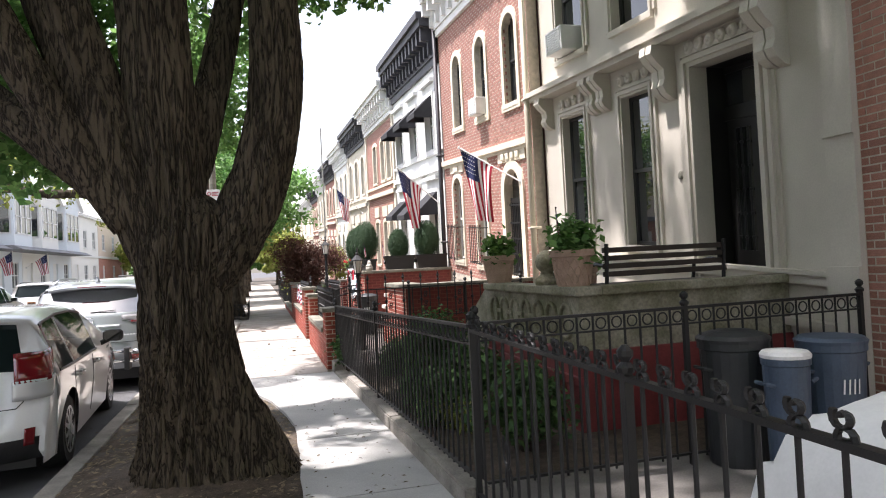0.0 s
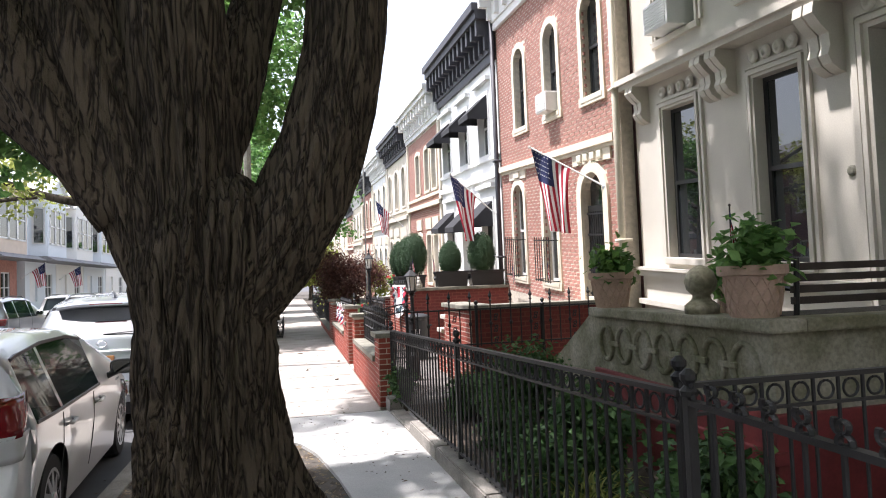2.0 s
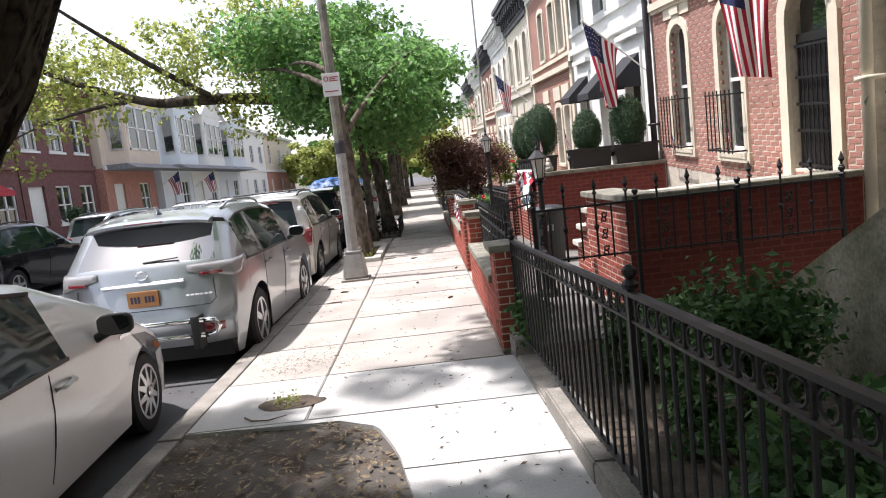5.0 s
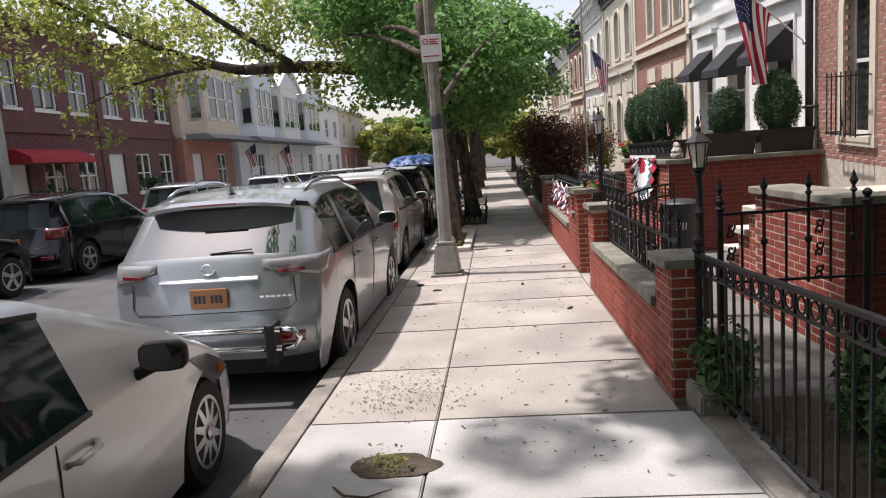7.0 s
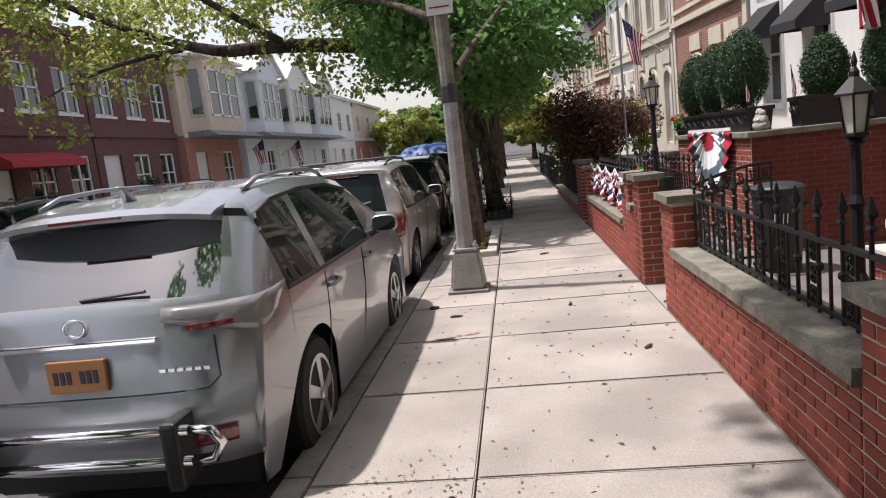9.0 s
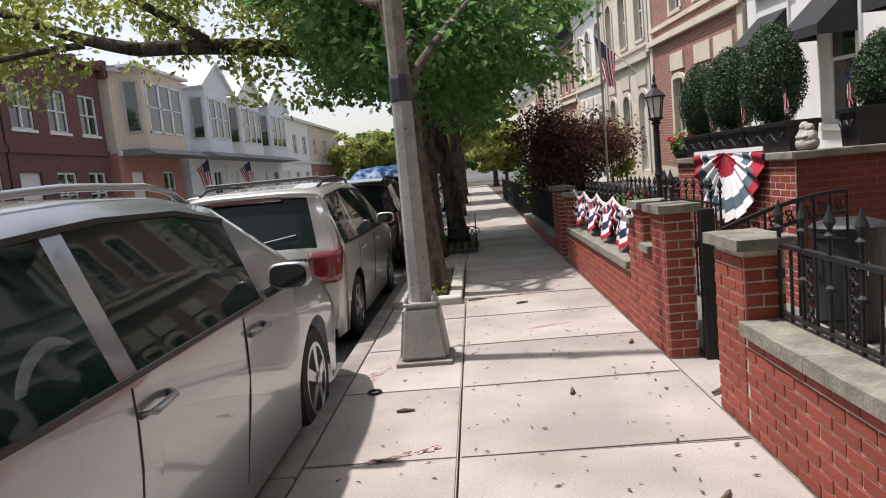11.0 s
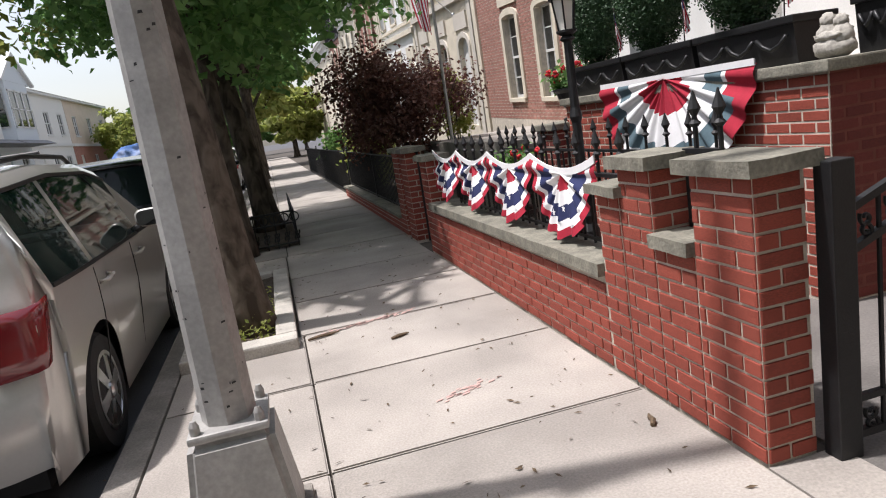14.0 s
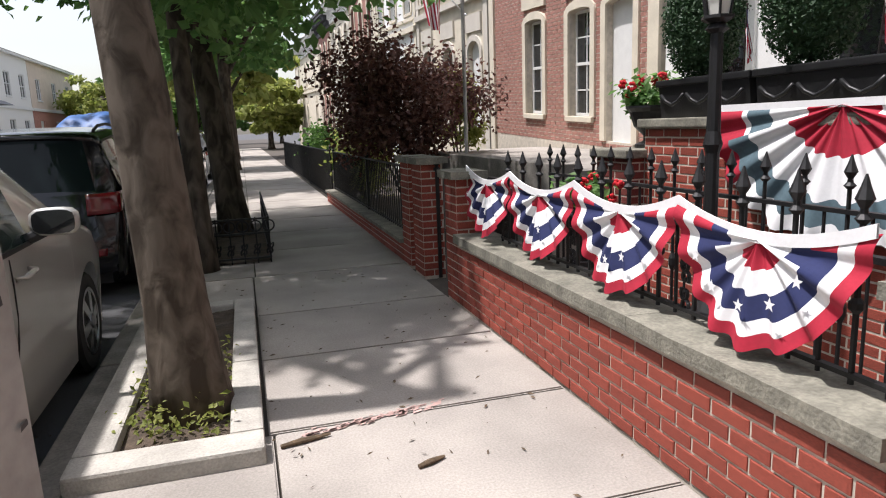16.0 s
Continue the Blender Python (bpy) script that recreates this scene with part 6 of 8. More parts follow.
bm.faces.new(f0), bm.faces.new(f1[::-1])
for i in range(4):
    bm.faces.new((f0[i], f1[i], f1[(i + 1) % 4], f0[(i + 1) % 4]))
part("cheek_wall", bm, "limestone_old", t)
bm = B()
for k in range(5):
    box(bm, 2.54, 3.7, 3.0 + k * 0.3, 3.3 + k * 0.3, 0.0, 0.90 - k * 0.18)
part("steps", bm, "concrete", t)
for k in range(7):
    bm = B()
    yc = 0.92 + k * 0.315
    ring = [(2.355, yc + 0.115 * math.cos(a * math.pi / 10), 0.965 + 0.15 * math.sin(a * math.pi / 10)) for a in range(21)]
    tube(bm, ring, 0.024, 6, cap=False)
    part("carved_ring", bm, "limestone_old", t, smooth=True)
    if k < 6:
        bm = B()
        box(bm, 2.33, 2.36, yc + 0.07, yc + 0.245, 0.945, 0.99, 0, 0.008)
        part("carved_link", bm, "limestone_old", t)
t = thing("stone_finial", "mossy carved stone finial on the parapet", "finial", (2.43, 1.45, 1.28))
bm = B()
lathe(bm, [(0.12, 0), (0.12, 0.06), (0.07, 0.10), (0.06, 0.13), (0.10, 0.17), (0.115, 0.23), (0.09, 0.30), (0.05, 0.33), (0.02, 0.345)], 18)
part("body", bm, "limestone_old", t, smooth=True)

t = thing("brick_stoop", "orange-red brick stoop with stone caps and side steps", "stoop")
bm = B()
box(bm, 2.03, 4.4, 6.34, 8.0, -0.05, 1.14)
part("core", bm, "mortar", t)
brick_face(t, (2.03, 6.34, 0), 'y', 1.66, 0.0, 1.14, "brick")
# end face: painted joints and brick coloured darker than the front for shade
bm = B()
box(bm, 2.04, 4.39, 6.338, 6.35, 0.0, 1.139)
part("painted_joints_shaded", bm, "mortar_red", t)
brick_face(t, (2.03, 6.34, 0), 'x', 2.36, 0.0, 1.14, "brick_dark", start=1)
for a, b_, c, d in ((1.98, 2.40, 6.29, 8.05), (2.40, 4.4, 6.29, 6.62)):
    bm = B()
    box(bm, a, b_, c, d, 1.14, 1.21, 0, 0.012)
    part("cap_stone", bm, "bluestone", t)
for k in range(3):
    bm = B()
    box(bm, 2.08, 3.4, 8.0 + k * 0.3, 8.3 + k * 0.3, -0.05, 0.93 - k * 0.24)
    part("step_core", bm, "mortar", t)
    brick_face(t, (2.08, 8.0 + k * 0.3, 0), 'y', 0.3, 0.0, 0.93 - k * 0.24, "brick")
    bm = B()
    box(bm, 2.02, 3.45, 7.98 + k * 0.3, 8.33 + k * 0.3, 0.93 - k * 0.24, 1.0 - k * 0.24, 0, 0.012)
    part("tread", bm, "limestone", t)

t = thing("planter_stoop", "dark red brick stoop wall with pale stone coping", "stoop")
bm = B()
box(bm, 2.15, 4.4, 11.70, 15.1, -0.05, 1.36)
box(bm, 2.0, 2.9, 15.1, 15.6, -0.05, 1.12)
part("core", bm, "mortar", t)
brick_face(t, (2.15, 11.70, 0), 'y', 3.4, 0.0, 1.36, "brick")
# sunless end: its shade is put into darker joint and brick colours
bm = B()
box(bm, 2.16, 4.39, 11.698, 11.71, 0.0, 1.359)
part("painted_joints_shaded", bm, "mortar_red", t)
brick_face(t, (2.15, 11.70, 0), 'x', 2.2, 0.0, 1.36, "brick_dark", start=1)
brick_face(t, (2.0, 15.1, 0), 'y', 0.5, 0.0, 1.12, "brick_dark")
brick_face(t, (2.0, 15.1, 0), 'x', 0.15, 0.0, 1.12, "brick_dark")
for a, b_, c, d, z in ((2.10, 2.60, 11.65, 13.4, 1.36), (2.10, 2.60, 13.4, 15.15, 1.36), (2.60, 4.4, 11.65, 12.1, 1.36), (1.95, 2.9, 15.06, 15.65, 1.12)):
    bm = B()
    box(bm, a, b_, c + 0.002, d - 0.002, z, z + 0.07, 0, 0.012)
    part("cap_stone", bm, "bluestone", t)
plain("trim_far_garden_wall", 1.75, 2.0, 15.9, 22.0, -0.1, 1.05, "kerb", "grey rendered garden wall beyond the stoop", 0.01)
plain("trim_far_terrace", 2.0, 4.4, 15.9, 22.0, -0.1, 0.98, "concrete", "raised paved terrace before the far houses")


# ---- iron railings ----
def bar_mesh(name, h, r, spear=False, collar=False):
    bm = B()
    tube(bm, [(0, 0, 0), (0, 0, h)], r, 6)
    if collar:
        lathe(bm, [(r, h * 0.45), (r * 2.2, h * 0.48), (r * 2.2, h * 0.52), (r, h * 0.55)], 8)
    if spear:
        lathe(bm, [(r * 1.2, h), (r * 2.4, h + 0.015), (r * 1.2, h + 0.03), (r * 1.0, h + 0.045), (r * 2.6, h + 0.075), (r * 1.4, h + 0.11), (r * 0.3, h + 0.15)], 8)
    me = bpy.data.meshes.new(name)
    bm.to_mesh(me)
    bm.free()
    me.materials.append(M["iron"])
    return me


def scroll_mesh(name, r):
    """An S-shaped wrought scroll, in the y-z plane."""
    bm = B()
    pts = []
    for k in range(15):
        a = k / 14 * 2.2 * math.pi
        q = r * (0.25 + 0.75 * k / 14)
        pts.append((0, q * math.cos(a) * 0.5, r + q * math.sin(a) * 0.6))
    tube(bm, pts, 0.007, 5)
    pts2 = [(0, -p[1], -p[2] + 2 * r * 0.55) for p in pts]
    tube(bm, pts2, 0.007, 5)
    me = bpy.data.meshes.new(name)
    bm.to_mesh(me)
    bm.free()
    me.materials.append(M["iron"])
    return me


def ring_mesh(name, r, wire=0.006):
    bm = B()
    tube(bm, [(0, r * math.cos(a * math.pi / 7), r * math.sin(a * math.pi / 7)) for a in range(15)], wire, 5, cap=False)
    me = bpy.data.meshes.new(name)
    bm.to_mesh(me)
    bm.free()
    me.materials.append(M["iron"])
    return me


RING, SCROLL = ring_mesh("ring", 0.038), scroll_mesh("scroll", 0.085)
SMALL_SCROLL = scroll_mesh("small_scroll", 0.05)


def put(parent, name, me, p, rz=0, s=(1, 1, 1)):
    ob = new(name, me)
    ob.parent = parent
    ob.matrix_basis = Matrix.LocRotScale(p, Euler((0, 0, rz)), s)
    return ob


def railing(name, label, a, b_, zb, za_top, zb_top, step, spear=False, rings=False, posts=(), scrolls=0, rail=0.035, curls=False, group="railings", r=0.009, panel=0):
    """An iron railing from a to b: bars, rails, posts and scrollwork. za_top and zb_top: rail heights at the ends."""
    t = thing(name, label, "railing", group=group)
    a, b_ = Vector((*a, 0)), Vector((*b_, 0))
    d = b_ - a
    n = max(2, int(d.length / step))
    rz = math.atan2(d.y, d.x) - math.pi / 2
    tops = lambda f: za_top + (zb_top - za_top) * f
    me = bar_mesh("bar", 1.0, r)
    sp = bar_mesh("spear_bar", 1.0, r, True, True) if spear else None
    for k in range(n + 1):
        f = k / n
        p = a + d * f
        h = tops(f) - zb
        if spear and k % 2 == 0:
            h2 = h + 0.10
            ob = put(t, "bar", bar_mesh("bar", h2, r * 1.2, True, True) if k == 0 else sp_me, (p.x, p.y, zb))
            if k == 0:
                sp_me = ob.data
        else:
            put(t, "bar", me, (p.x, p.y, zb), s=(1, 1, h))
        if rings and k < n:
            m_ = a + d * ((k + 0.5) / n)
            put(t, "ring", RING, (m_.x, m_.y, tops(f) - 0.062), rz)
        if curls and k % 1 == 0:
            put(t, "curl", SMALL_SCROLL, (p.x, p.y, tops(f) + 0.01), rz, (1.6, 1.3, 1.0))
        if panel and k % panel == 0 and k < n:
            m_ = a + d * ((k + 0.5) / n)
            for j in range(3):
                put(t, "scroll", SMALL_SCROLL, (m_.x, m_.y, zb + 0.04 + j * h * 0.31), rz, (1.4, 1.1, 1.2))
    for z0, z1, w in ((za_top, zb_top, rail), (zb + 0.03, zb + 0.03, rail * 0.8), *(((za_top - 0.115, zb_top - 0.115, rail * 0.6),) if rings else ())):
        bm = B()
        obox(bm, (a.x, a.y, z0), (b_.x, b_.y, z1), w, w * 0.6)
        part("rail", bm, "iron", t)
    for f in posts:
        p = a + d * f
        bm = B()
        box(bm, p.x - 0.018, p.x + 0.018, p.y - 0.018, p.y + 0.018, -0.02, tops(f) + 0.02, 0, 0.004)
        lathe(bm, [(0.03, 0), (0.035, 0.02), (0.015, 0.04), (0.03, 0.06), (0.03, 0.08), (0.01, 0.10)], 10, (p.x, p.y, tops(f) + 0.02))
        part("post", bm, "iron", t)
    for k in range(scrolls):
        p = a + d * ((k + 0.5) / scrolls)
        put(t, "scroll", SCROLL, (p.x, p.y, zb + 0.25), rz, (1, 1.4, 2.2))
    return t


railing("garden_railing", "black iron garden railing on a stone kerb", (0.97, -0.55), (0.78, 5.62), 0.15, 1.14, 0.97, 0.115, rings=True, posts=(0.5, 1))
railing("scrolled_railing", "black iron railing topped with curled scrolls", (0.96, -6.0), (0.96, -0.62), 0.07, 1.08, 1.12, 0.135, curls=True, posts=(0.22, 0.66, 1), scrolls=5)
railing("forecourt_railing", "black iron railing with a row of rings across the forecourt", (1.05, -0.42), (4.25, -0.42), 0.06, 1.14, 1.14, 0.12, rings=True, posts=(0, 0.5, 1))
railing("wall_railing", "ornate black iron railing with spear finials on the low wall", (0.80, 6.12), (0.80, 9.04), 0.62, 0.98, 1.00, 0.12, spear=True, panel=3)
railing("bunting_railing", "black iron spear railing on the low wall behind bunting", (0.80, 11.66), (0.80, 14.84), 0.59, 1.0, 0.98, 0.125, spear=True, panel=4)
railing("stoop_railing", "black iron railing with fleur finials before the brick stoop", (1.06, 6.05), (4.0, 6.05), 0.66, 1.17, 1.17, 0.145, spear=True, panel=4, posts=(0, 0.33, 0.66, 1))
railing("far_railing", "plain black railing on a low brick base", (0.78, 16.45), (0.78, 23.9), 0.25, 1.0, 1.0, 0.12, posts=(0, 0.5, 1))
railing("farther_railing", "plain black railing far along the pavement", (0.78, 24.4), (0.78, 40.0), 0.0, 1.0, 1.0, 0.16, posts=(0, 0.3, 0.6, 1))
railing("sill_railing", "short iron railing in the gap between brick pillars", (0.80, 10.86), (0.80, 11.10), 0.80, 1.14, 1.14, 0.08, spear=True)
railing("yard_railing", "low iron railing inside the brick garden wall", (1.55, 11.9), (1.55, 15.6), 0.0, 1.0, 1.0, 0.12, spear=True)

# open gate
t = thing("iron_gate", "black iron gate with arched scroll top standing open", "gate")
bm = B()
box(bm, 0.86, 0.96, 10.39, 10.47, -0.02, 1.10, 0, 0.006)
part("gate_post", bm, "iron", t)
bm = B()
obox(bm, (0.98, 10.43, 0.06), (1.9, 10.43, 0.06), 0.03, 0.03)
obox(bm, (0.98, 10.43, 0.20), (1.9, 10.43, 0.20), 0.025, 0.025)
arch = [(0.98 + 0.92 * k / 10, 10.43, 0.92 + 0.22 * math.sin(math.pi / 2 * k / 10)) for k in range(11)]
for off in (0, -0.15):
    for p, q in zip(arch, arch[1:]):
        obox(bm, (p[0], p[1], p[2] + off), (q[0], q[1], q[2] + off), 0.028, 0.028)
part("gate_frame", bm, "iron", t)
GB = bar_mesh("bar", 1.0, 0.010)
for k in range(9):
    x = 0.98 + 0.115 * k
    put(t, "bar", GB, (x, 10.43, 0.06), s=(1, 1, 0.86 + 0.22 * math.sin(math.pi / 2 * k / 8)))
    if k % 2 == 0 and k < 8:
        put(t, "scroll", SMALL_SCROLL, (x + 0.06, 10.43, 0.08), math.pi / 2, (1.4, 1.3, 1.0))
    if k < 8:
        put(t, "scroll", SMALL_SCROLL, (x + 0.057, 10.43, 0.80 + 0.22 * math.sin(math.pi / 2 * (k + 0.5) / 8)), math.pi / 2, (1.4, 1.1, 1.0))
bm = B()
box(bm, 0.98, 1.03, 15.14, 15.62, 0.02, 1.0)
tagged(part("far_gate", bm, "iron"), "closed narrow black metal gate between brick pillars", "gate")


def lamp_post(loc, h):
    """Black cast post with a four-sided lantern."""
    t = thing("lamp_post", "black cast-iron garden lamp post with a glass lantern", "lamp", loc, "lamp posts")
    bm = B()
    lathe(bm, [(0.11, 0), (0.11, 0.06), (0.085, 0.10), (0.09, 0.40), (0.06, 0.46), (0.065, 0.52), (0.04, 0.58), (0.036, h * 0.55), (0.05, h * 0.57), (0.036, h * 0.60), (0.032, h - 0.42), (0.06, h - 0.40), (0.03, h - 0.36)], 12)
    part("post", bm, "iron", t)
    bm = B()
    lathe(bm, [(0.05, h - 0.37), (0.085, h - 0.35), (0.085, h - 0.335), (0.04, h - 0.33)], 6)
    for k in range(6):
        a = 2 * math.pi * k / 6
        tube(bm, [(0.062 * math.cos(a), 0.062 * math.sin(a), h - 0.34), (0.095 * math.cos(a), 0.095 * math.sin(a), h - 0.10)], 0.007, 5)
    lathe(bm, [(0.122, h - 0.11), (0.122, h - 0.095), (0.058, h - 0.03), (0.03, h), (0.03, h + 0.03), (0.012, h + 0.06), (0.02, h + 0.09), (0.004, h + 0.15)], 6)
    ln = part("lantern", bm, "iron", t)
    bm = B()
    lathe(bm, [(0.056, h - 0.335), (0.088, h - 0.105)], 6)
    part("pane", bm, "lamp_glass", ln)
    return t


lamp_post((1.46, 7.85, -0.012), 1.78)
lamp_post((1.40, 13.35, -0.012), 2.28)


# ---- pots, planters, clipped shrubs ----
def plant(parent, c, r, n, size, material, seed, name="foliage"):
    rng = random.Random(seed)
    cl = [(c[0] + rng.gauss(0, r * 0.45), c[1] + rng.gauss(0, r * 0.45), c[2] + rng.uniform(0, r * 0.9)) for _ in range(9)]
    return leaves(name, cl, [r * 0.45] * 9, n, size, material, parent, seed=seed, shell=0.1, flat=0.9)


def flower_pot(loc, r, h, seed, leaf="leaf_mid"):
    t = thing("flower_pot", "pale terracotta pot of green leaves on the stoop", "flower pot", group="flower pots")
    bm = B()
    lathe(bm, [(r * 0.72, 0), (r * 0.95, h * 0.8), (r * 1.06, h * 0.82), (r * 1.08, h), (r * 0.95, h), (r * 0.92, h * 0.9)], 22, loc)
    pot = part("pot", bm, "terracotta", t, smooth=False)
    bm = B()
    for k in range(16):
        for s in (1, -1):
            a0, a1 = 2 * math.pi * k / 16, 2 * math.pi * (k + 2 * s) / 16
            tube(bm, [(loc[0] + (r * 0.725 + r * 0.23 * f) * math.cos(a0 + (a1 - a0) * f), loc[1] + (r * 0.725 + r * 0.23 * f) * math.sin(a0 + (a1 - a0) * f), loc[2] + h * 0.8 * f) for f in (0.05, 0.35, 0.65, 0.95)], 0.006, 4)
    part("lattice_relief", bm, "terracotta", pot)
    bm = B()
    lathe(bm, [(r * 0.9, 0), (r * 0.9, 0.01)], 16, (loc[0], loc[1], loc[2] + h * 0.9))
    part("soil", bm, "soil", t)
    plant(t, (loc[0], loc[1], loc[2] + h * 0.95), r * 1.15, 420, 0.05, leaf, seed)
    return t


flower_pot((2.45, 0.92, 1.28), 0.20, 0.33, 41)
flower_pot((2.43, 2.82, 1.28), 0.19, 0.32, 42, "leaf")
t = flower_pot((3.05, 1.9, 0.92), 0.15, 0.55, 43)


def bench():
    t = thing("park_bench", "dark slatted bench with iron ends on the stoop", "bench")
    x0, x1, y = 2.80, 4.15, 1.0
    for k in range(4):
        bm = B()
        box(bm, x0, x1, y - 0.02, y + 0.015, 1.34 + k * 0.075, 1.39 + k * 0.075, 0, 0.006)
        part("back_slat", bm, "wood_dark", t)
    for k in range(5):
        bm = B()
        box(bm, x0, x1, y + 0.05 + k * 0.085, y + 0.115 + k * 0.085, 1.24, 1.265, 0, 0.006)
        part("seat_slat", bm, "wood_dark", t)
    for x in (x0 + 0.03, x1 - 0.03):
        bm = B()
        tube(bm, [(x, y - 0.03, 0.92), (x, y + 0.0, 1.25), (x, y - 0.03, 1.65)], 0.02, 6)
        tube(bm, [(x, y + 0.5, 0.92), (x, y + 0.48, 1.25), (x, y + 0.45, 1.42), (x, y + 0.2, 1.46), (x, y, 1.44)], 0.02, 6)
        tube(bm, [(x, y, 1.235), (x, y + 0.48, 1.235)], 0.018, 6)
        part("end_frame", bm, "iron", t)


bench()


def topiary(c, r, h, seed):
    t = thing("clipped_shrub", "dense clipped dark green evergreen in a planter", "shrub", group="clipped shrubs")
    cl = [(c[0], c[1], c[2] + h * 0.46), (c[0], c[1], c[2] + h * 0.55)]
    leaves("foliage", cl, [(r * 1.05, r * 1.05, h * 0.46), (r * 0.92, r * 0.92, h * 0.46)], 15000, 0.0135, "leaf_box", t, seed=seed, shell=0.72, flat=0.1, fuzz=0.014)
    bm = B()
    bmesh.ops.create_uvsphere(bm, u_segments=18, v_segments=14, radius=1.0)
    for v in bm.verts:
        q = 1 + 0.08 * noise.noise(v.co * 3 + Vector((seed, 0, 0)))
        v.co = Vector((c[0] + v.co.x * r * 0.8 * q, c[1] + v.co.y * r * 0.8 * q, c[2] + h / 2 + v.co.z * h * 0.42 * q))
    part("inner_growth", bm, "leaf_box", t, smooth=True)
    bm = B()
    tube(bm, [(c[0], c[1], c[2] - 0.12), (c[0], c[1], c[2] + 0.1)], 0.02, 6)
    part("stem", bm, "bark3", t)


def planter(x0, x1, y0, y1, z0, z1):
    t = thing("planter_box", "black window-box planter with moulded swags", "planter", group="planter boxes")
    bm = B()
    box(bm, x0 + 0.02, x1 - 0.02, y0 + 0.02, y1 - 0.02, z0, z1 - 0.05)
    for v in bm.verts:
        if v.co.z < z0 + 0.01:
            v.co.x += 0.03 if v.co.x < (x0 + x1) / 2 else -0.03
    box(bm, x0, x1, y0, y1, z1 - 0.05, z1, 0, 0.01)
    part("box", bm, "planter", t)
    bm = B()
    n = max(2, int((y1 - y0) / 0.3))
    for k in range(n):
        ya = y0 + 0.05 + (y1 - y0 - 0.1) * k / n
        w = (y1 - y0 - 0.1) / n
        tube(bm, [(x0 + 0.01, ya + w * f, z1 - 0.10 - 0.09 * math.sin(math.pi * f)) for f in (0.05, 0.25, 0.5, 0.75, 0.95)], 0.014, 5)
    part("swag_relief", bm, "planter", t, smooth=True)
    bm = B()
    box(bm, x0 + 0.02, x1 - 0.02, y0 + 0.02, y1 - 0.02, z1 - 0.03, z1 - 0.02)
    part("soil", bm, "soil", t)


for a, b_ in ((14.05, 15.08), (13.02, 14.03), (12.02, 13.0)):
    planter(2.22, 2.56, a, b_, 1.43, 1.72)
for a, b_ in ((2.72, 3.5), (3.52, 4.35)):
    planter(a, b_, 11.78, 12.1, 1.43, 1.78)
for i, (c, r, h) in enumerate((((2.40, 14.75, 1.68), 0.27, 0.98), ((2.40, 13.75, 1.68), 0.28, 1.0), ((2.40, 12.65, 1.68), 0.30, 1.04), ((3.1, 11.95, 1.68), 0.25, 0.78), ((3.85, 11.95, 1.68), 0.31, 0.98))):
    topiary(c, r, h, 60 + i)

t = thing("cast_stone_statue", "small pale cast-stone garden statue on the wall coping", "statue", (2.32, 11.82, 1.43))
bm = B()
for c, r in (((0, 0, 0.07), (0.11, 0.15, 0.09)), ((0.0, 0.05, 0.15), (0.075, 0.08, 0.10)), ((0.0, -0.07, 0.14), (0.07, 0.07, 0.09)), ((0.0, 0.05, 0.26), (0.05, 0.052, 0.055)), ((0.0, -0.06, 0.24), (0.045, 0.048, 0.05)), ((-0.06, 0.0, 0.15), (0.04, 0.11, 0.035))):
    q = bmesh.ops.create_icosphere(bm, subdivisions=3, radius=1.0)
    for v in q["verts"]:
        k = 1 + 0.15 * noise.noise(v.co * 3)
        v.co = Vector((c[0] + v.co.x * r[0] * k, c[1] + v.co.y * r[1] * k, c[2] + v.co.z * r[2] * k)) * 0.82 + noise.noise_vector(v.co * 5) * 0.012
ob = part("cast_stone_figure", bm, "statue", None, smooth=True)
ob.matrix_world = pose(2.32, 11.82, 1.43)
tagged(ob, "small pale cast-stone garden statue on the wall coping", "statue")
bpy.data.objects.remove(t)


def geranium(loc, r, seed):
    t = thing("flower_urn", "black urn overflowing with red geraniums", "urn", group="flower urns")
    bm = B()
    lathe(bm, [(0.11, 0), (0.11, 0.03), (0.04, 0.06), (0.04, 0.10), (0.12, 0.18), (0.16, 0.30), (0.19, 0.33), (0.19, 0.35), (0.15, 0.35)], 18, loc)
    part("urn", bm, "planter", t, smooth=False)
    plant(t, (loc[0], loc[1], loc[2] + 0.34), r, 420, 0.04, "leaf_mid", seed)
    rng = random.Random(seed)
    for k in range(9):
        bm = B()
        c = Vector((loc[0] + rng.gauss(0, r * 0.6), loc[1] + rng.gauss(0, r * 0.7), loc[2] + 0.40 + rng.uniform(0.04, r * 1.1)))
        for j in range(14):
            d = Vector((rng.gauss(0, 1), rng.gauss(0, 1), rng.gauss(0, 1))).normalized() * 0.028
            bmesh.ops.create_icosphere(bm, subdivisions=1, radius=0.017, matrix=Matrix.Translation(c + d))
        part("flower_head", bm, "petal", t)


geranium((2.35, 15.36, 1.19), 0.20, 71)
geranium((1.40, 14.75, 0.42), 0.18, 72)
bm = B()
lathe(bm, [(0.16, -0.012), (0.16, 0.06), (0.10, 0.10), (0.10, 0.34), (0.15, 0.38), (0.15, 0.42)], 16, (1.40, 14.75, 0))
tagged(part("urn_pedestal", bm, "planter"), "black cast pedestal below a flower urn", "pedestal")


# ---- bunting and flags ----
def star(bm, c, r, nrm=(-1, 0, 0)):
    vs = []
    for k in range(10):
        q = r if k % 2 == 0 else r * 0.42
        a = math.pi / 2 + k * math.pi / 5
        vs.append(bm.verts.new((c[0], c[1] + q * math.cos(a), c[2] + q * math.sin(a))))
    bm.faces.new(vs)


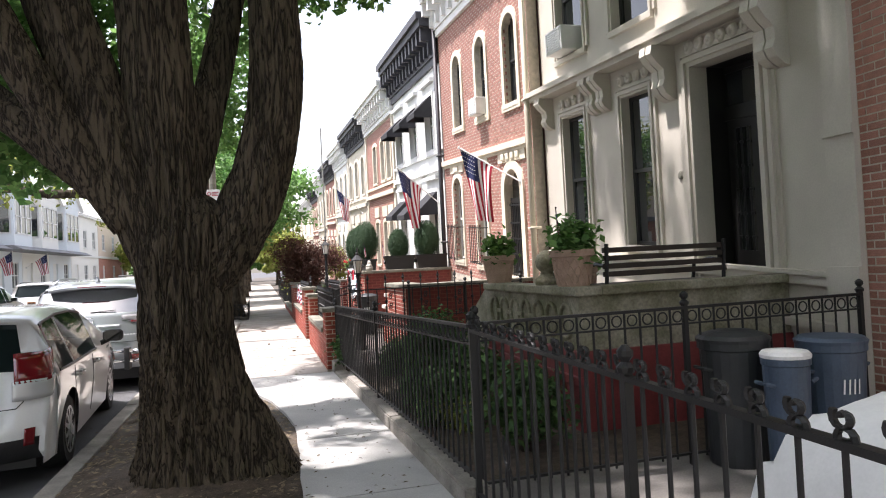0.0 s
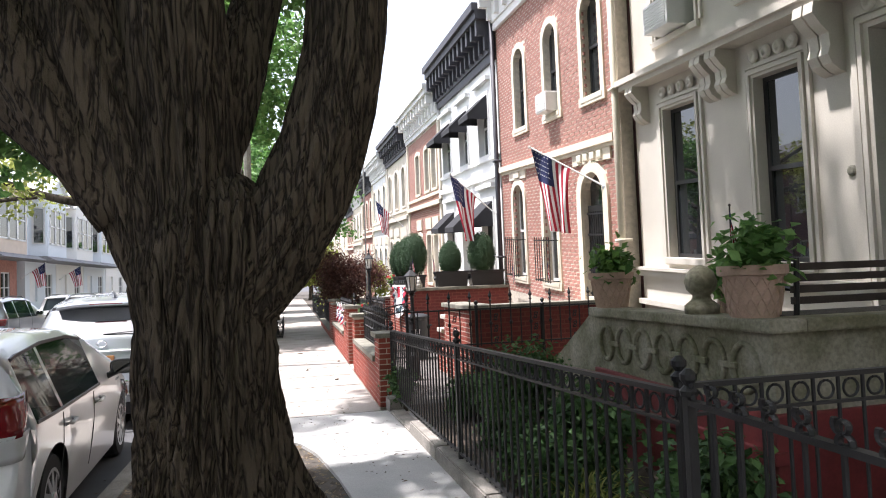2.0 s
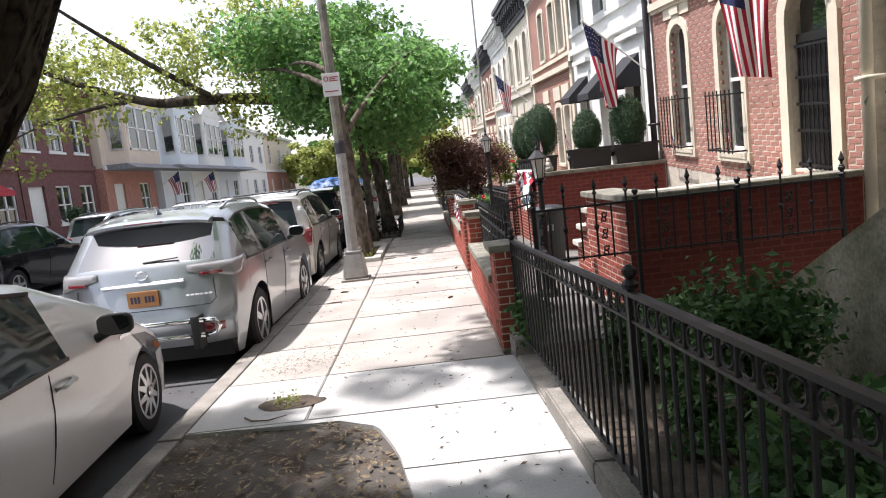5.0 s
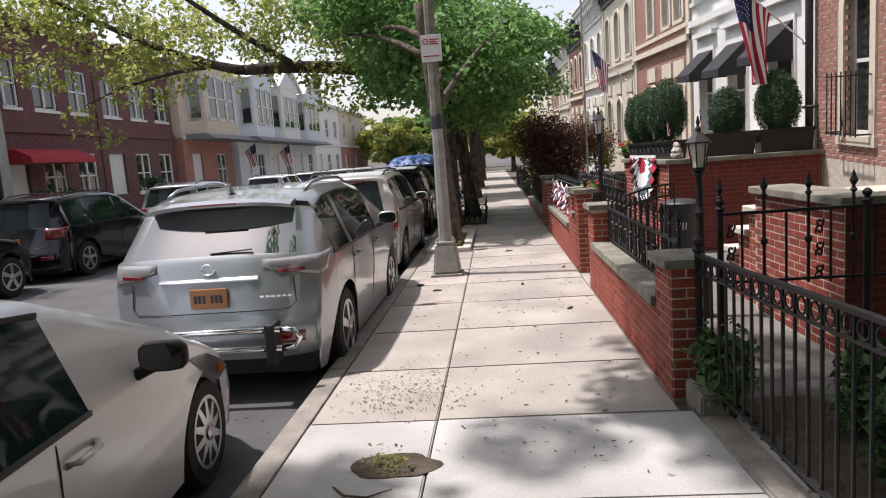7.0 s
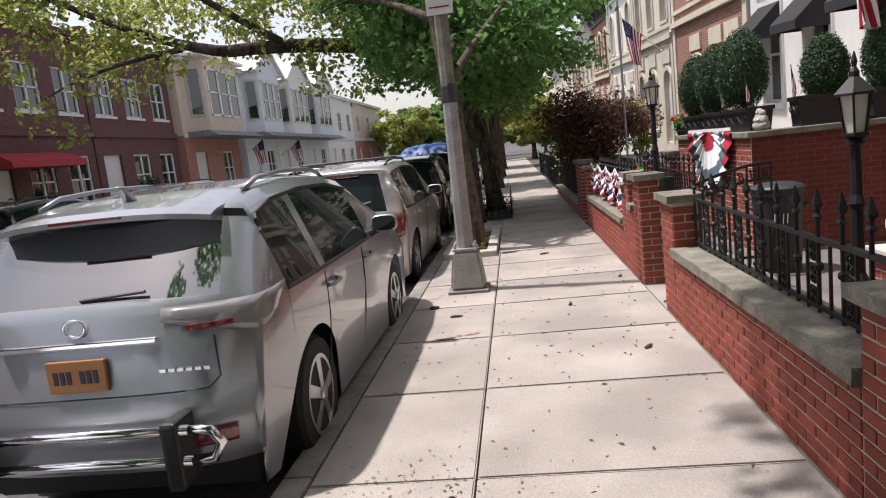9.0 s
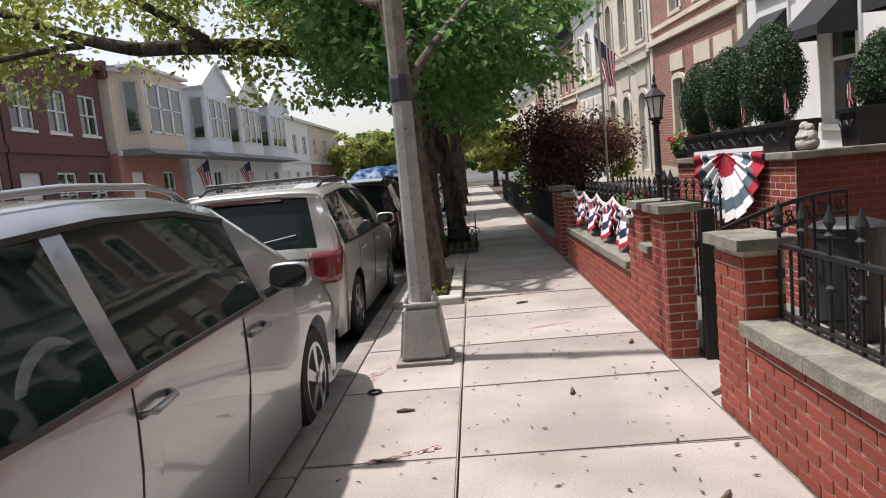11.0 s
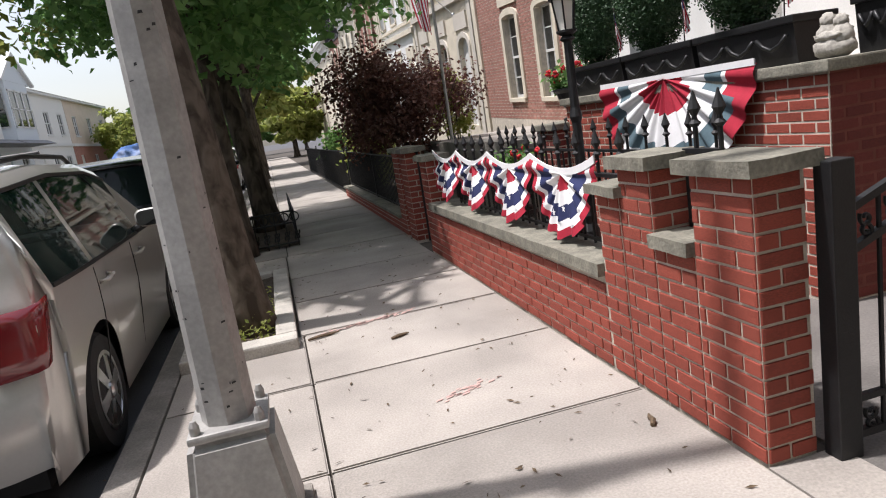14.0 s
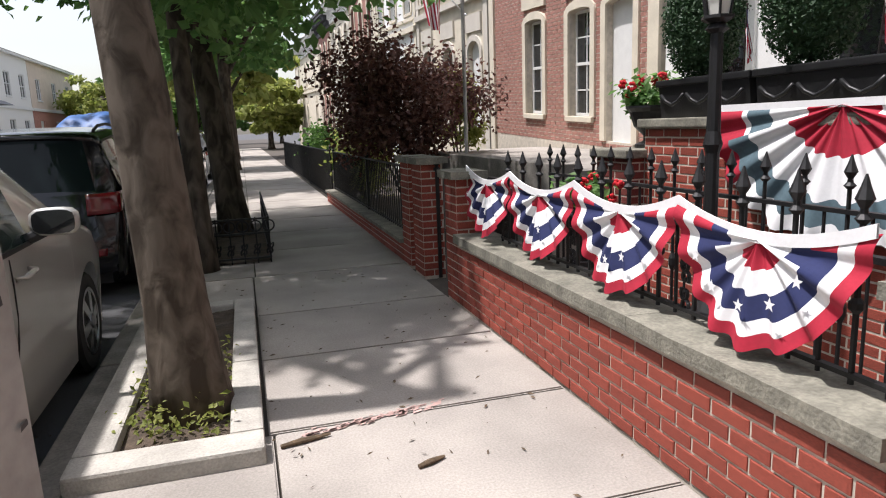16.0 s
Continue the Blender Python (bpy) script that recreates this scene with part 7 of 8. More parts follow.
def bunting(name, label, x, y0, y1, top, drop, bands, sag=0.05, pleats=17, amp=0.014, stars=0, group="bunting"):
    """A pleated half-round fan of cloth hung from its straight edge; bands: (outer radius, material number)."""
    t = thing(name, label, "bunting", group=group)
    bm = B()
    yc, hw = (y0 + y1) / 2, (y1 - y0) / 2
    na, nr = 84, 22
    rows = []
    for i in range(nr + 1):
        q = i / nr
        row = []
        for k in range(na + 1):
            a = math.pi * k / na
            w = q * (1 + 0.03 * math.sin(a * pleats))
            yy = yc - hw * q * math.cos(a)
            zz = top - drop * w * math.sin(a) - sag * (1 - (abs(yy - yc) / hw) ** 2) * (1 - q * 0.4)
            xx = x - amp * math.sin(a * pleats) * (0.3 + q) - 0.05 * q * math.sin(a) - 0.015 * math.sin(5 * a + y0)
            row.append(bm.verts.new((xx, yy, zz)))
        rows.append(row)
    for i in range(nr):
        for k in range(na):
            f = bm.faces.new((rows[i][k], rows[i][k + 1], rows[i + 1][k + 1], rows[i + 1][k]))
            q, a = (i + 0.5) / nr, (k + 0.5) / na
            f.material_index = bands(q, a)
            f.smooth = True
    bmesh.ops.remove_doubles(bm, verts=bm.verts, dist=0.0005)
    me_ob = part("fan", bm, ("cloth_white", "cloth_red", "cloth_blue", "cloth_teal"), t)
    bm = B()
    prev = None
    for k in range(13):
        yy = y0 + (y1 - y0) * k / 12
        zc = top + 0.01 - sag * (1 - (abs(yy - yc) / hw) ** 2)
        ring = [bm.verts.new((x - 0.012 + dx, yy, zc + dz)) for dx, dz in ((-0.004, -0.022), (0.004, -0.022), (0.004, 0.022), (-0.004, 0.022))]
        if prev:
            for i in range(4):
                bm.faces.new((prev[i], prev[(i + 1) % 4], ring[(i + 1) % 4], ring[i]))
        prev = ring
    part("header_tape", bm, "cloth_white", t)
    if stars:
        for k in range(stars):
            a = math.pi * (0.16 + 0.68 * k / (stars - 1))
            bm = B()
            star(bm, (x - 0.075 - 0.01 * math.sin(a), yc - hw * 0.62 * math.cos(a), top - drop * 0.62 * math.sin(a) - sag * 0.6), 0.026)
            part("star", bm, "cloth_white", t)


def small_bands(q, a):
    e = min(a, 1 - a)
    if q > 0.86:
        return 1
    if q > 0.72:
        return 0
    if q > 0.50:
        return 2 if e > 0.05 else 1
    if q > 0.26:
        return 2 if e < 0.13 and q > 0.3 else 0
    return 1 if e > 0.2 else 0


def large_bands(q, a):
    e = min(a, 1 - a)
    if e < 0.10:
        return 1 if q > 0.72 else (3 if 0.5 < q < 0.66 else 0) if q > 0.42 else (1 if q < 0.25 else 0)
    if e < 0.22 and q > 0.85:
        return 1
    if 0.68 < q <= 0.86:
        return 3
    if q > 0.86:
        return 0
    if q < 0.36:
        return 1
    return 0


for k in range(4):
    a = 11.80 + 0.90 * k
    bunting("bunting_fan", "pleated red, white and navy star bunting on the railing", 0.735, a, a + 0.90, 1.09, 0.42, small_bands, sag=0.085, stars=5)
bunting("wall_bunting", "large faded pleated bunting draped on the brick wall", 2.10, 12.20, 14.20, 1.47, 0.76, large_bands, sag=0.0, pleats=23, amp=0.02, group="")


def flag(name, label, base, tip, hoist, fly, group="flags", seed=0, drop=(0.12, -0.05, -1.0)):
    """A striped flag hanging from a slanted staff."""
    t = thing(name, label, "flag", group=group)
    base, tip = Vector(base), Vector(tip)
    bm = B()
    tube(bm, [base, tip], 0.014 if hoist > 0.4 else 0.005, 8)
    bmesh.ops.create_icosphere(bm, subdivisions=1, radius=0.03 if hoist > 0.4 else 0.01, matrix=Matrix.Translation(tip))
    part("staff", bm, "frame_white" if hoist > 0.4 else "wood_dark", t)
    if hoist > 0.4:
        bm = B()
        bmesh.ops.create_icosphere(bm, subdivisions=2, radius=0.05, matrix=Matrix.Translation(base))
        part("bracket", bm, "alloy", t)
    u = (base - tip).normalized()
    f = Vector(drop).normalized()
    w = u.cross(f).normalized()
    nu, nv = 26, 30
    bm = B()
    rows = []
    for i in range(nu + 1):
        row = []
        for j in range(nv + 1):
            a, b_ = i / nu, j / nv
            gather = 1 - 0.45 * b_ ** 0.7
            p = tip + u * (hoist * (0.03 + a * gather + 0.10 * b_)) + f * (fly * b_ * (1 - 0.12 * a))
            p += w * (0.085 * hoist * math.sin(a * 11 + b_ * 2.5 + seed) * (0.25 + b_))
            row.append(bm.verts.new(p))
        rows.append(row)
    for i in range(nu):
        for j in range(nv):
            q = bm.faces.new((rows[i][j], rows[i + 1][j], rows[i + 1][j + 1], rows[i][j + 1]))
            q.material_index = 2 if i < 14 and j < 12 else (1 if (i // 2) % 2 == 0 else 0)
            q.smooth = True
    cloth = part("cloth", bm, ("cloth_white", "cloth_red", "cloth_blue"), t)
    if hoist > 0.4:
        bm = B()
        for i in range(1, 13, 2):
            for j in range(1, 11, 2):
                c = rows_p = tip + u * (hoist * (0.03 + i / nu * (1 - 0.45 * (j / nv) ** 0.7) + 0.1 * j / nv)) + f * (fly * j / nv * (1 - 0.12 * i / nu))
                c = c + w * (0.085 * hoist * math.sin(i / nu * 11 + j / nv * 2.5 + seed) * (0.25 + j / nv))
                for s in (1, -1):
                    o = c + w * 0.006 * s
                    vs = [bm.verts.new(o + (u * math.cos(k * math.pi / 5) + f * math.sin(k * math.pi / 5)) * (0.016 if k % 2 else 0.007)) for k in range(10)]
                    bm.faces.new(vs)
        part("stars", bm, "cloth_white", cloth)
    return t


L_FLAG = "striped red and white flag with starred navy corner"
flag("wall_flag", L_FLAG, (4.40, 6.72, 2.95), (3.45, 7.45, 3.72), 0.78, 1.35)
flag("wall_flag", L_FLAG, (4.40, 12.25, 3.05), (3.15, 11.85, 4.0), 0.85, 1.45, seed=2.0)
flag("wall_flag", L_FLAG, (4.40, 26.0, 4.0), (3.2, 26.0, 5.2), 0.85, 1.4, seed=1.0)
for i, (x, y, z) in enumerate(((2.30, 14.2, 1.72), (2.30, 13.2, 1.72), (2.28, 12.15, 1.72), (2.7, 11.85, 1.72), (4.2, 10.75, 1.45), (4.2, 8.75, 1.45), (2.35, 0.98, 1.58))):
    flag("small_flag", "small striped hand flag on a thin stick", (x, y, z), (x - 0.04, y - 0.06, z + 0.42), 0.22, 0.26, "small flags", seed=i)


# ---- brickwork of the facades ----
def facade_bricks(house, x, y0, y1, z1, holes, s, material="brick_house", parts=300):
    hs = [(h[0] - y0 - 0.02, h[1] - y0 + 0.02, h[2] - 0.05, h[3] + 0.05) for h in holes]
    base = s[1] * (y0 - s[0])
    z0 = 1.1
    e = thing("brickwork", "", "")
    e.parent = house
    brick_face(house, (x, y0, base), 'y', y1 - y0, z0 + base, z1 + base, material, [(a, b_, c + base, d + base) for a, b_, c, d in hs], shear=s[1], limit=parts, proud=0.004)
    bpy.data.objects.remove(e)


facade_bricks(BRICK_B[0], XB, BRICK_B[2], BRICK_B[3], 7.2, BRICK_B[4], BRICK_B[5])
facade_bricks(HD[0], 4.42, 18.45, 24.15, 7.0, HD[2], HD[1], parts=0)


# ---- light pole, tree pits ----
t = thing("light_pole", "grey octagonal street light pole on a cast metal base", "street light")
bm = B()
for z, w in ((0.0, 0.46),):
    box(bm, -1.25 - w / 2, -1.25 + w / 2, 10.99 - w / 2, 10.99 + w / 2, -0.02, 0.035, 0, 0.012)
part("footing", bm, "kerb", t)
bm = B()
vs = box(bm, -1.45, -1.05, 10.79, 11.19, 0.035, 0.47)
for v in vs[4:]:
    v.co.x, v.co.y = -1.25 + (v.co.x + 1.25) * 0.74, 10.99 + (v.co.y - 10.99) * 0.74
bmesh.ops.bevel(bm, geom=bm.edges[:], offset=0.03, segments=3, affect='EDGES')
part("base", bm, "galv", t, smooth=False)
bm = B()
box(bm, -1.39, -1.11, 10.85, 11.13, 0.47, 0.50, 0, 0.01)
for a in range(4):
    lathe(bm, [(0.018, 0), (0.018, 0.03), (0.01, 0.05)], 8, (-1.25 + 0.11 * (1 if a % 2 else -1), 10.99 + 0.11 * (1 if a > 1 else -1), 0.50))
part("flange", bm, "galv", t)
bm = B()
lathe(bm, [(0.098, 0.50), (0.082, 2.12)], 8, (-1.25, 10.99, 0))
part("shaft", bm, "galv", t)
bm = B()
lathe(bm, [(0.086, 2.12), (0.09, 2.14), (0.09, 2.30), (0.08, 2.33)], 8, (-1.25, 10.99, 0))
part("clamp_band", bm, "cornice_dark", t)
bm = B()
lathe(bm, [(0.080, 2.33), (0.055, 8.6)], 8, (-1.25, 10.99, 0))
part("upper_shaft", bm, "bluestone", t)
bm = B()   # worn flecks on the shaft
rng = random.Random(3)
for k in range(30):
    a = rng.uniform(math.pi, 2 * math.pi)
    z = rng.uniform(0.55, 2.05)
    r_ = 0.1 - 0.016 * (z - 0.5) / 1.6
    c = Vector((-1.25 + r_ * 0.965 * math.cos(a), 10.99 + r_ * 0.965 * math.sin(a), z))
    w, h = rng.uniform(0.002, 0.011), rng.uniform(0.002, 0.006)
    tn = Vector((-math.sin(a), math.cos(a), 0))
    bm.faces.new([bm.verts.new(c + tn * w * i + Vector((0, 0, h * j))) for i, j in ((-1, -1), (1, -0.6), (0.8, 1), (-0.7, 0.8))])
tagged(part("paint_wear", bm, "black", t), kind="stuff")
t = thing("parking_sign", "white and red parking regulation sign on the pole", "sign")
bm = B()
box(bm, -1.39, -1.10, 10.885, 10.893, 3.05, 3.42, 0, 0.004)
part("plate", bm, "frame_white", t)
bm = B()
ring = [(-1.325 + 0.035 * math.cos(a * math.pi / 8), 10.882, 3.33 + 0.035 * math.sin(a * math.pi / 8)) for a in range(17)]
tube(bm, ring, 0.007, 5, cap=False)
for k, (w0, w1) in enumerate(((0.0, 0.14), (0.0, 0.10), (0.0, 0.13))):
    box(bm, -1.27 + w0, -1.27 + w1, 10.880, 10.884, 3.345 - k * 0.03, 3.36 - k * 0.03)
box(bm, -1.36, -1.14, 10.880, 10.884, 3.12, 3.135)
part("marks", bm, "cloth_red", t)
bm = B()
box(bm, -1.30, -1.20, 10.893, 10.94, 3.1, 3.13)
part("bracket", bm, "galv", t)

t = thing("tree_pit_edging", "raised pale granite edging round the slim tree", "edging", kind="structure")
for a, b_, c, d in ((-1.80, -0.98, 13.20, 13.40), (-1.14, -0.98, 13.40, 14.4), (-1.14, -0.98, 14.4, 16.0), (-1.80, -1.62, 13.40, 16.0), (-1.62, -1.14, 15.84, 16.0)):
    bm = B()
    box(bm, a + 0.003, b_ - 0.003, c + 0.003, d - 0.003, -0.1, 0.085, 0, 0.018)
    part("edging_stone", bm, "granite", t)
bm = B()
bmesh.ops.create_grid(bm, x_segments=14, y_segments=50, size=1)
for v in bm.verts:
    v.co = Vector((-1.38 + v.co.x * 0.26, 14.62 + v.co.y * 1.24, 0.03 + 0.03 * noise.noise(Vector((v.co.x * 3, v.co.y * 9, 0)))))
tagged(part("pit_soil", bm, "soil", smooth=True), "dark soil inside the stone edging", "soil", kind="structure")
t = thing("weeds", "small weeds and grass round the slim tree", "weeds", kind="stuff")
rng = random.Random(4)
leaves("weed_leaves", [(-1.38 + rng.uniform(-0.2, 0.2), rng.uniform(13.45, 14.6), 0.08) for _ in range(40)], [0.05] * 40, 700, 0.018, "leaf_light", t, seed=91)
t = thing("tree_guard", "low ornate black iron guard round the leaning tree", "tree guard")
for (xa, ya), (xb, yb) in (((-1.60, 17.95), (-0.76, 17.95)), ((-0.76, 17.95), (-0.76, 21.2)), ((-1.60, 17.95), (-1.60, 21.2))):
    for z in (0.06, 0.34, 0.50):
        bm = B()
        obox(bm, (xa, ya, z), (xb, yb, z), 0.025, 0.02)
        part("rail", bm, "iron", t)
    n = 6 if ya == yb else 18
    rz = math.atan2(yb - ya, xb - xa) - math.pi / 2
    for k in range(n + 1):
        p = (xa + (xb - xa) * k / n, ya + (yb - ya) * k / n)
        put(t, "bar", GB, (*p, 0.0), s=(0.8, 0.8, 0.52))
        put(t, "ring", RING, (*p, 0.42), rz, (1, 1.6, 1.6))
        put(t, "scroll", SMALL_SCROLL, (*p, 0.12), rz, (1.4, 1.5, 1.5))
bm = B()
bmesh.ops.create_grid(bm, x_segments=4, y_segments=12, size=1)
for v in bm.verts:
    v.co = Vector((-1.18 + v.co.x * 0.42, 19.6 + v.co.y * 1.65, 0.014))
tagged(part("guarded_bed", bm, "soil"), "dark earth bed inside the tree guard", "soil", kind="structure")


# ---- garden planting ----
def shrub(name, label, c, r, n, size, leaf, seed, group=""):
    t = thing(name, label, "shrub", group=group)
    rng = random.Random(seed)
    cl, rd = [], []
    for k in range(26):
        d = Vector((rng.gauss(0, 1), rng.gauss(0, 1), rng.gauss(0, 1))).normalized() * rng.uniform(0.2, 0.9)
        cl.append((c[0] + d.x * r[0], c[1] + d.y * r[1], c[2] + d.z * r[2]))
        rd.append(min(r) * 0.4)
    leaves("foliage", cl, rd, n, size, leaf, t, seed=seed, shell=0.1, fuzz=0.05 if max(r) < 1.3 or r[2] < 0.5 else 0.16)
    for k in range(5):
        bm = B()
        a = 2 * math.pi * k / 5
        z0 = max(0.0, c[2] - r[2] - 0.7) if c[2] - r[2] < 0.8 else c[2] - r[2] - 0.9
        limb(bm, (c[0] + 0.04 * math.cos(a), c[1] + 0.04 * math.sin(a), 0.0), (c[0] + r[0] * 0.25 * math.cos(a), c[1] + r[1] * 0.25 * math.sin(a), c[2] * 0.6), (c[0] + r[0] * 0.6 * math.cos(a), c[1] + r[1] * 0.6 * math.sin(a), c[2] + r[2] * 0.3), 0.022, 0.008, n=6, seg=6)
        part("stem", bm, "bark3", t)
    return t


shrub("round_shrub", "rounded dark evergreen shrub behind the garden railing", (1.75, 3.3, 0.55), (0.45, 0.45, 0.42), 3600, 0.028, "leaf_dark", 101)
shrub("low_shrub", "low spreading shrub in the front garden", (1.6, 2.0, 0.38), (0.55, 0.8, 0.34), 4200, 0.035, "leaf_dark", 102)
shrub("dark_shrub", "dark shrub against the stoop wall", (1.8, 4.75, 0.28), (0.7, 0.7, 0.24), 5000, 0.035, "leaf_dark", 103)
shrub("ground_cover", "trailing ground cover under the garden railing", (1.45, 2.6, 0.12), (0.45, 2.6, 0.10), 3600, 0.03, "leaf_dark", 104)
shrub("ivy", "ivy spilling through the railing by the brick pillar", (0.86, 5.35, 0.34), (0.14, 0.26, 0.22), 620, 0.036, "leaf_dark", 105)
shrub("near_shrub", "dark shrub in the near front garden corner", (1.7, 0.4, 0.40), (0.5, 0.6, 0.35), 2600, 0.035, "leaf_dark", 106)
shrub("red_maple", "spreading dark maroon Japanese maple behind the railing", (1.5, 20.3, 1.85), (1.75, 1.6, 0.8), 15000, 0.042, "leaf_red", 107)
shrub("climber", "pale green climbing shrub against the wall", (2.6, 21.2, 1.7), (0.4, 0.5, 0.9), 2000, 0.05, "leaf_light", 108)
shrub("yard_hedge", "bright green hedge along the far railing", (1.4, 24.0, 0.9), (0.5, 1.6, 0.6), 3000, 0.06, "leaf_light", 109)
shrub("far_hedge", "green hedge far along the pavement", (1.5, 32.0, 0.8), (0.6, 3.5, 0.6), 3000, 0.08, "leaf", 110)
t = thing("daylily", "clump of bright arching strap leaves in the garden", "plant")
bm = B()
rng = random.Random(6)
for k in range(70):
    a, l_ = rng.uniform(0, 2 * math.pi), rng.uniform(0.3, 0.5)
    c = Vector((1.40 + rng.gauss(0, 0.06), 1.25 + rng.gauss(0, 0.10), 0.03))
    d = Vector((math.cos(a), math.sin(a), 0))
    s = Vector((-d.y, d.x, 0)) * 0.011
    prev = None
    for j in range(6):
        f = j / 5
        p = c + d * l_ * f * 0.9 + Vector((0, 0, l_ * (1.7 * f - 1.35 * f * f)))
        w = s * (1 - f * 0.85)
        q = (bm.verts.new(p - w), bm.verts.new(p + w))
        if prev:
            bm.faces.new((prev[0], prev[1], q[1], q[0]))
        prev = q
part("leaves", bm, "leaf_light", t)
bm = B()
tube(bm, [(1.95, 19.0, 0.98), (1.95, 19.0, 6.5)], 0.025, 8)
tagged(part("flag_pole", bm, "galv"), "slender pale pole standing by the terrace", "pole")


# ---- bins ----
def bin_(name, label, loc, r, h, body, lid, dome=True, marks=False):
    t = thing(name, label, "bin", loc, "bins")
    bm = B()
    lathe(bm, [(r * 0.82, 0), (r * 0.84, 0.02), (r * 0.97, h * 0.86), (r * 1.03, h * 0.87), (r * 1.03, h * 0.92), (r * 0.95, h * 0.92)], 24)
    b_ = part("body", bm, body, t)
    bm = B()
    lathe(bm, [(r * 1.05, h * 0.92), (r * 1.07, h * 0.945), (r * 0.95, h * 0.97), (r * 0.6, h * (1.0 if dome else 0.975)), (r * 0.2, h * (1.01 if dome else 0.978))], 24)
    li = part("lid", bm, lid, t)
    for s in (1, -1):
        bm = B()
        tube(bm, [(s * r * 0.98, -0.06, h * 0.72), (s * (r + 0.05), -0.05, h * 0.74), (s * (r + 0.05), 0.05, h * 0.74), (s * r * 0.98, 0.06, h * 0.72)], 0.014, 6)
        part("handle", bm, body, t)
    if marks:
        bm = B()
        for k in range(4):
            a = math.pi * 1.35 + k * 0.16
            rr = r * 0.955
            p = Vector((rr * math.cos(a), rr * math.sin(a), h * 0.62))
            tn = Vector((-math.sin(a), math.cos(a), 0)) * 0.018
            o = Vector((math.cos(a), math.sin(a), 0)) * 0.006
            bm.faces.new([bm.verts.new(p + o + tn * i + Vector((0, 0, j))) for i, j in ((-0.5, -0.05), (0.1, -0.05), (0.5, 0.05), (-0.1, 0.05))])
        part("painted_marks", bm, "cloth_white", t)
    return t


bin_("dustbin", "large black dustbin with a domed lid", (2.98, -0.50, 0.01), 0.24, 0.95, "plastic_dark", "plastic_dark")
bin_("dustbin", "slim blue-grey bin with a white lid", (3.05, -0.92, 0.01), 0.15, 0.87, "plastic_blue", "plastic_white", False)
bin_("dustbin", "blue-grey bin with painted white marks", (3.55, -0.80, 0.01), 0.22, 0.92, "plastic_blue", "plastic_blue", False, True)
bin_("dustbin", "black forecourt bin with painted white marks", (2.05, 10.7, -0.012), 0.25, 0.92, "plastic_dark", "plastic_dark", True, True)
bm = B()
bmesh.ops.create_grid(bm, x_segments=14, y_segments=14, size=1)
for v in bm.verts:
    e = max(abs(v.co.x), abs(v.co.y))
    v.co = Vector((2.35 + v.co.x * 0.55, -2.35 + v.co.y * 0.6, 0.01 + 0.85 * max(0, 1 - e ** 3) + 0.10 * v.co.x * (1 - e) + 0.02 * noise.noise(v.co * 4)))
tagged(part("white_cover", bm, "cloth_white", smooth=True), "white cloth cover draped over an object in the forecourt", "cover")


# ---- litter on the pavement ----
rng = random.Random(12)
bm = B()
for k in range(1100):
    u = rng.random()
    if u < 0.08:
        p = Vector((rng.uniform(-1.5, 0.3), rng.uniform(4.8, 6.2), 0.006))
    elif u < 0.5:
        p = Vector((rng.uniform(-1.7, 0.55), rng.uniform(6, 17), 0.006))
    elif u < 0.75:
        p = Vector((rng.uniform(-0.1, 0.8), rng.uniform(-4, 5), 0.010))
    else:
        p = Vector((rng.uniform(-3.2, -1.95), rng.uniform(3, 20), ROAD_Z + 0.006))
    a, l_ = rng.uniform(0, 6.3), rng.uniform(0.006, 0.028)
    d, s = Vector((math.cos(a), math.sin(a), 0)) * l_, Vector((-math.sin(a), math.cos(a), 0)) * l_ * rng.uniform(0.08, 0.4)
    bm.faces.new([bm.verts.new(p + q) for q in (-d, s + Vector((0, 0, 0.006)), d + Vector((0, 0, 0.003)), -s)])
tagged(part("fallen_leaves", bm, "dry"), "scattered dry leaves and twigs on the ground", "leaf litter", kind="stuff")
bm = B()
for k in range(5200):
    p = Vector((KX + rng.uniform(0.02, 1.75), rng.uniform(-4.5, 4.4), 0))
    if p.x > pit_x(p.y) - 0.03 or math.hypot(p.x + 0.86, p.y - 0.9) < 0.55:
        continue
    r = math.hypot(p.x + 0.86, p.y - 0.95)
    p.z = 0.0 + 0.12 * math.exp(-max(r - 0.4, 0) * 2.5)
    a, l_ = rng.uniform(0, 6.3), rng.uniform(0.012, 0.04)
    d, s = Vector((math.cos(a), math.sin(a), rng.uniform(-.2, .3))) * l_, Vector((-math.sin(a), math.cos(a), 0.2)) * l_ * rng.uniform(0.1, 0.5)
    bm.faces.new([bm.verts.new(p + q) for q in (-d, s, d, -s)])
tagged(part("bed_litter", bm, "straw"), "dry wood chips and leaf litter on the tree bed", "leaf litter", kind="stuff")
for k, (x, y, a, l_) in enumerate(((-0.3, 12.95, 1.2, 0.07), (-0.8, 13.35, 1.35, 0.12), (0.45, 11.0, 0.4, 0.05), (0.75, 9.75, 0.9, 0.14), (-0.2, 9.9, 0.2, 0.06), (-1.3, 9.75, 1.5, 0.06), (0.25, 8.4, 0.7, 0.05))):
    bm = B()
    d = Vector((math.sin(a), math.cos(a), 0)) * l_
    c = Vector((x, y, 0.012))
    tube(bm, [c - d, c - d * 0.3 + Vector((0.01, 0, 0.004)), c + d * 0.4, c + d], [0.010, 0.014, 0.012, 0.006], 6)
    tagged(part("bark_piece", bm, "dry"), "broken piece of dry bark on the pavement", "bark", group="bark pieces")
bm = B()
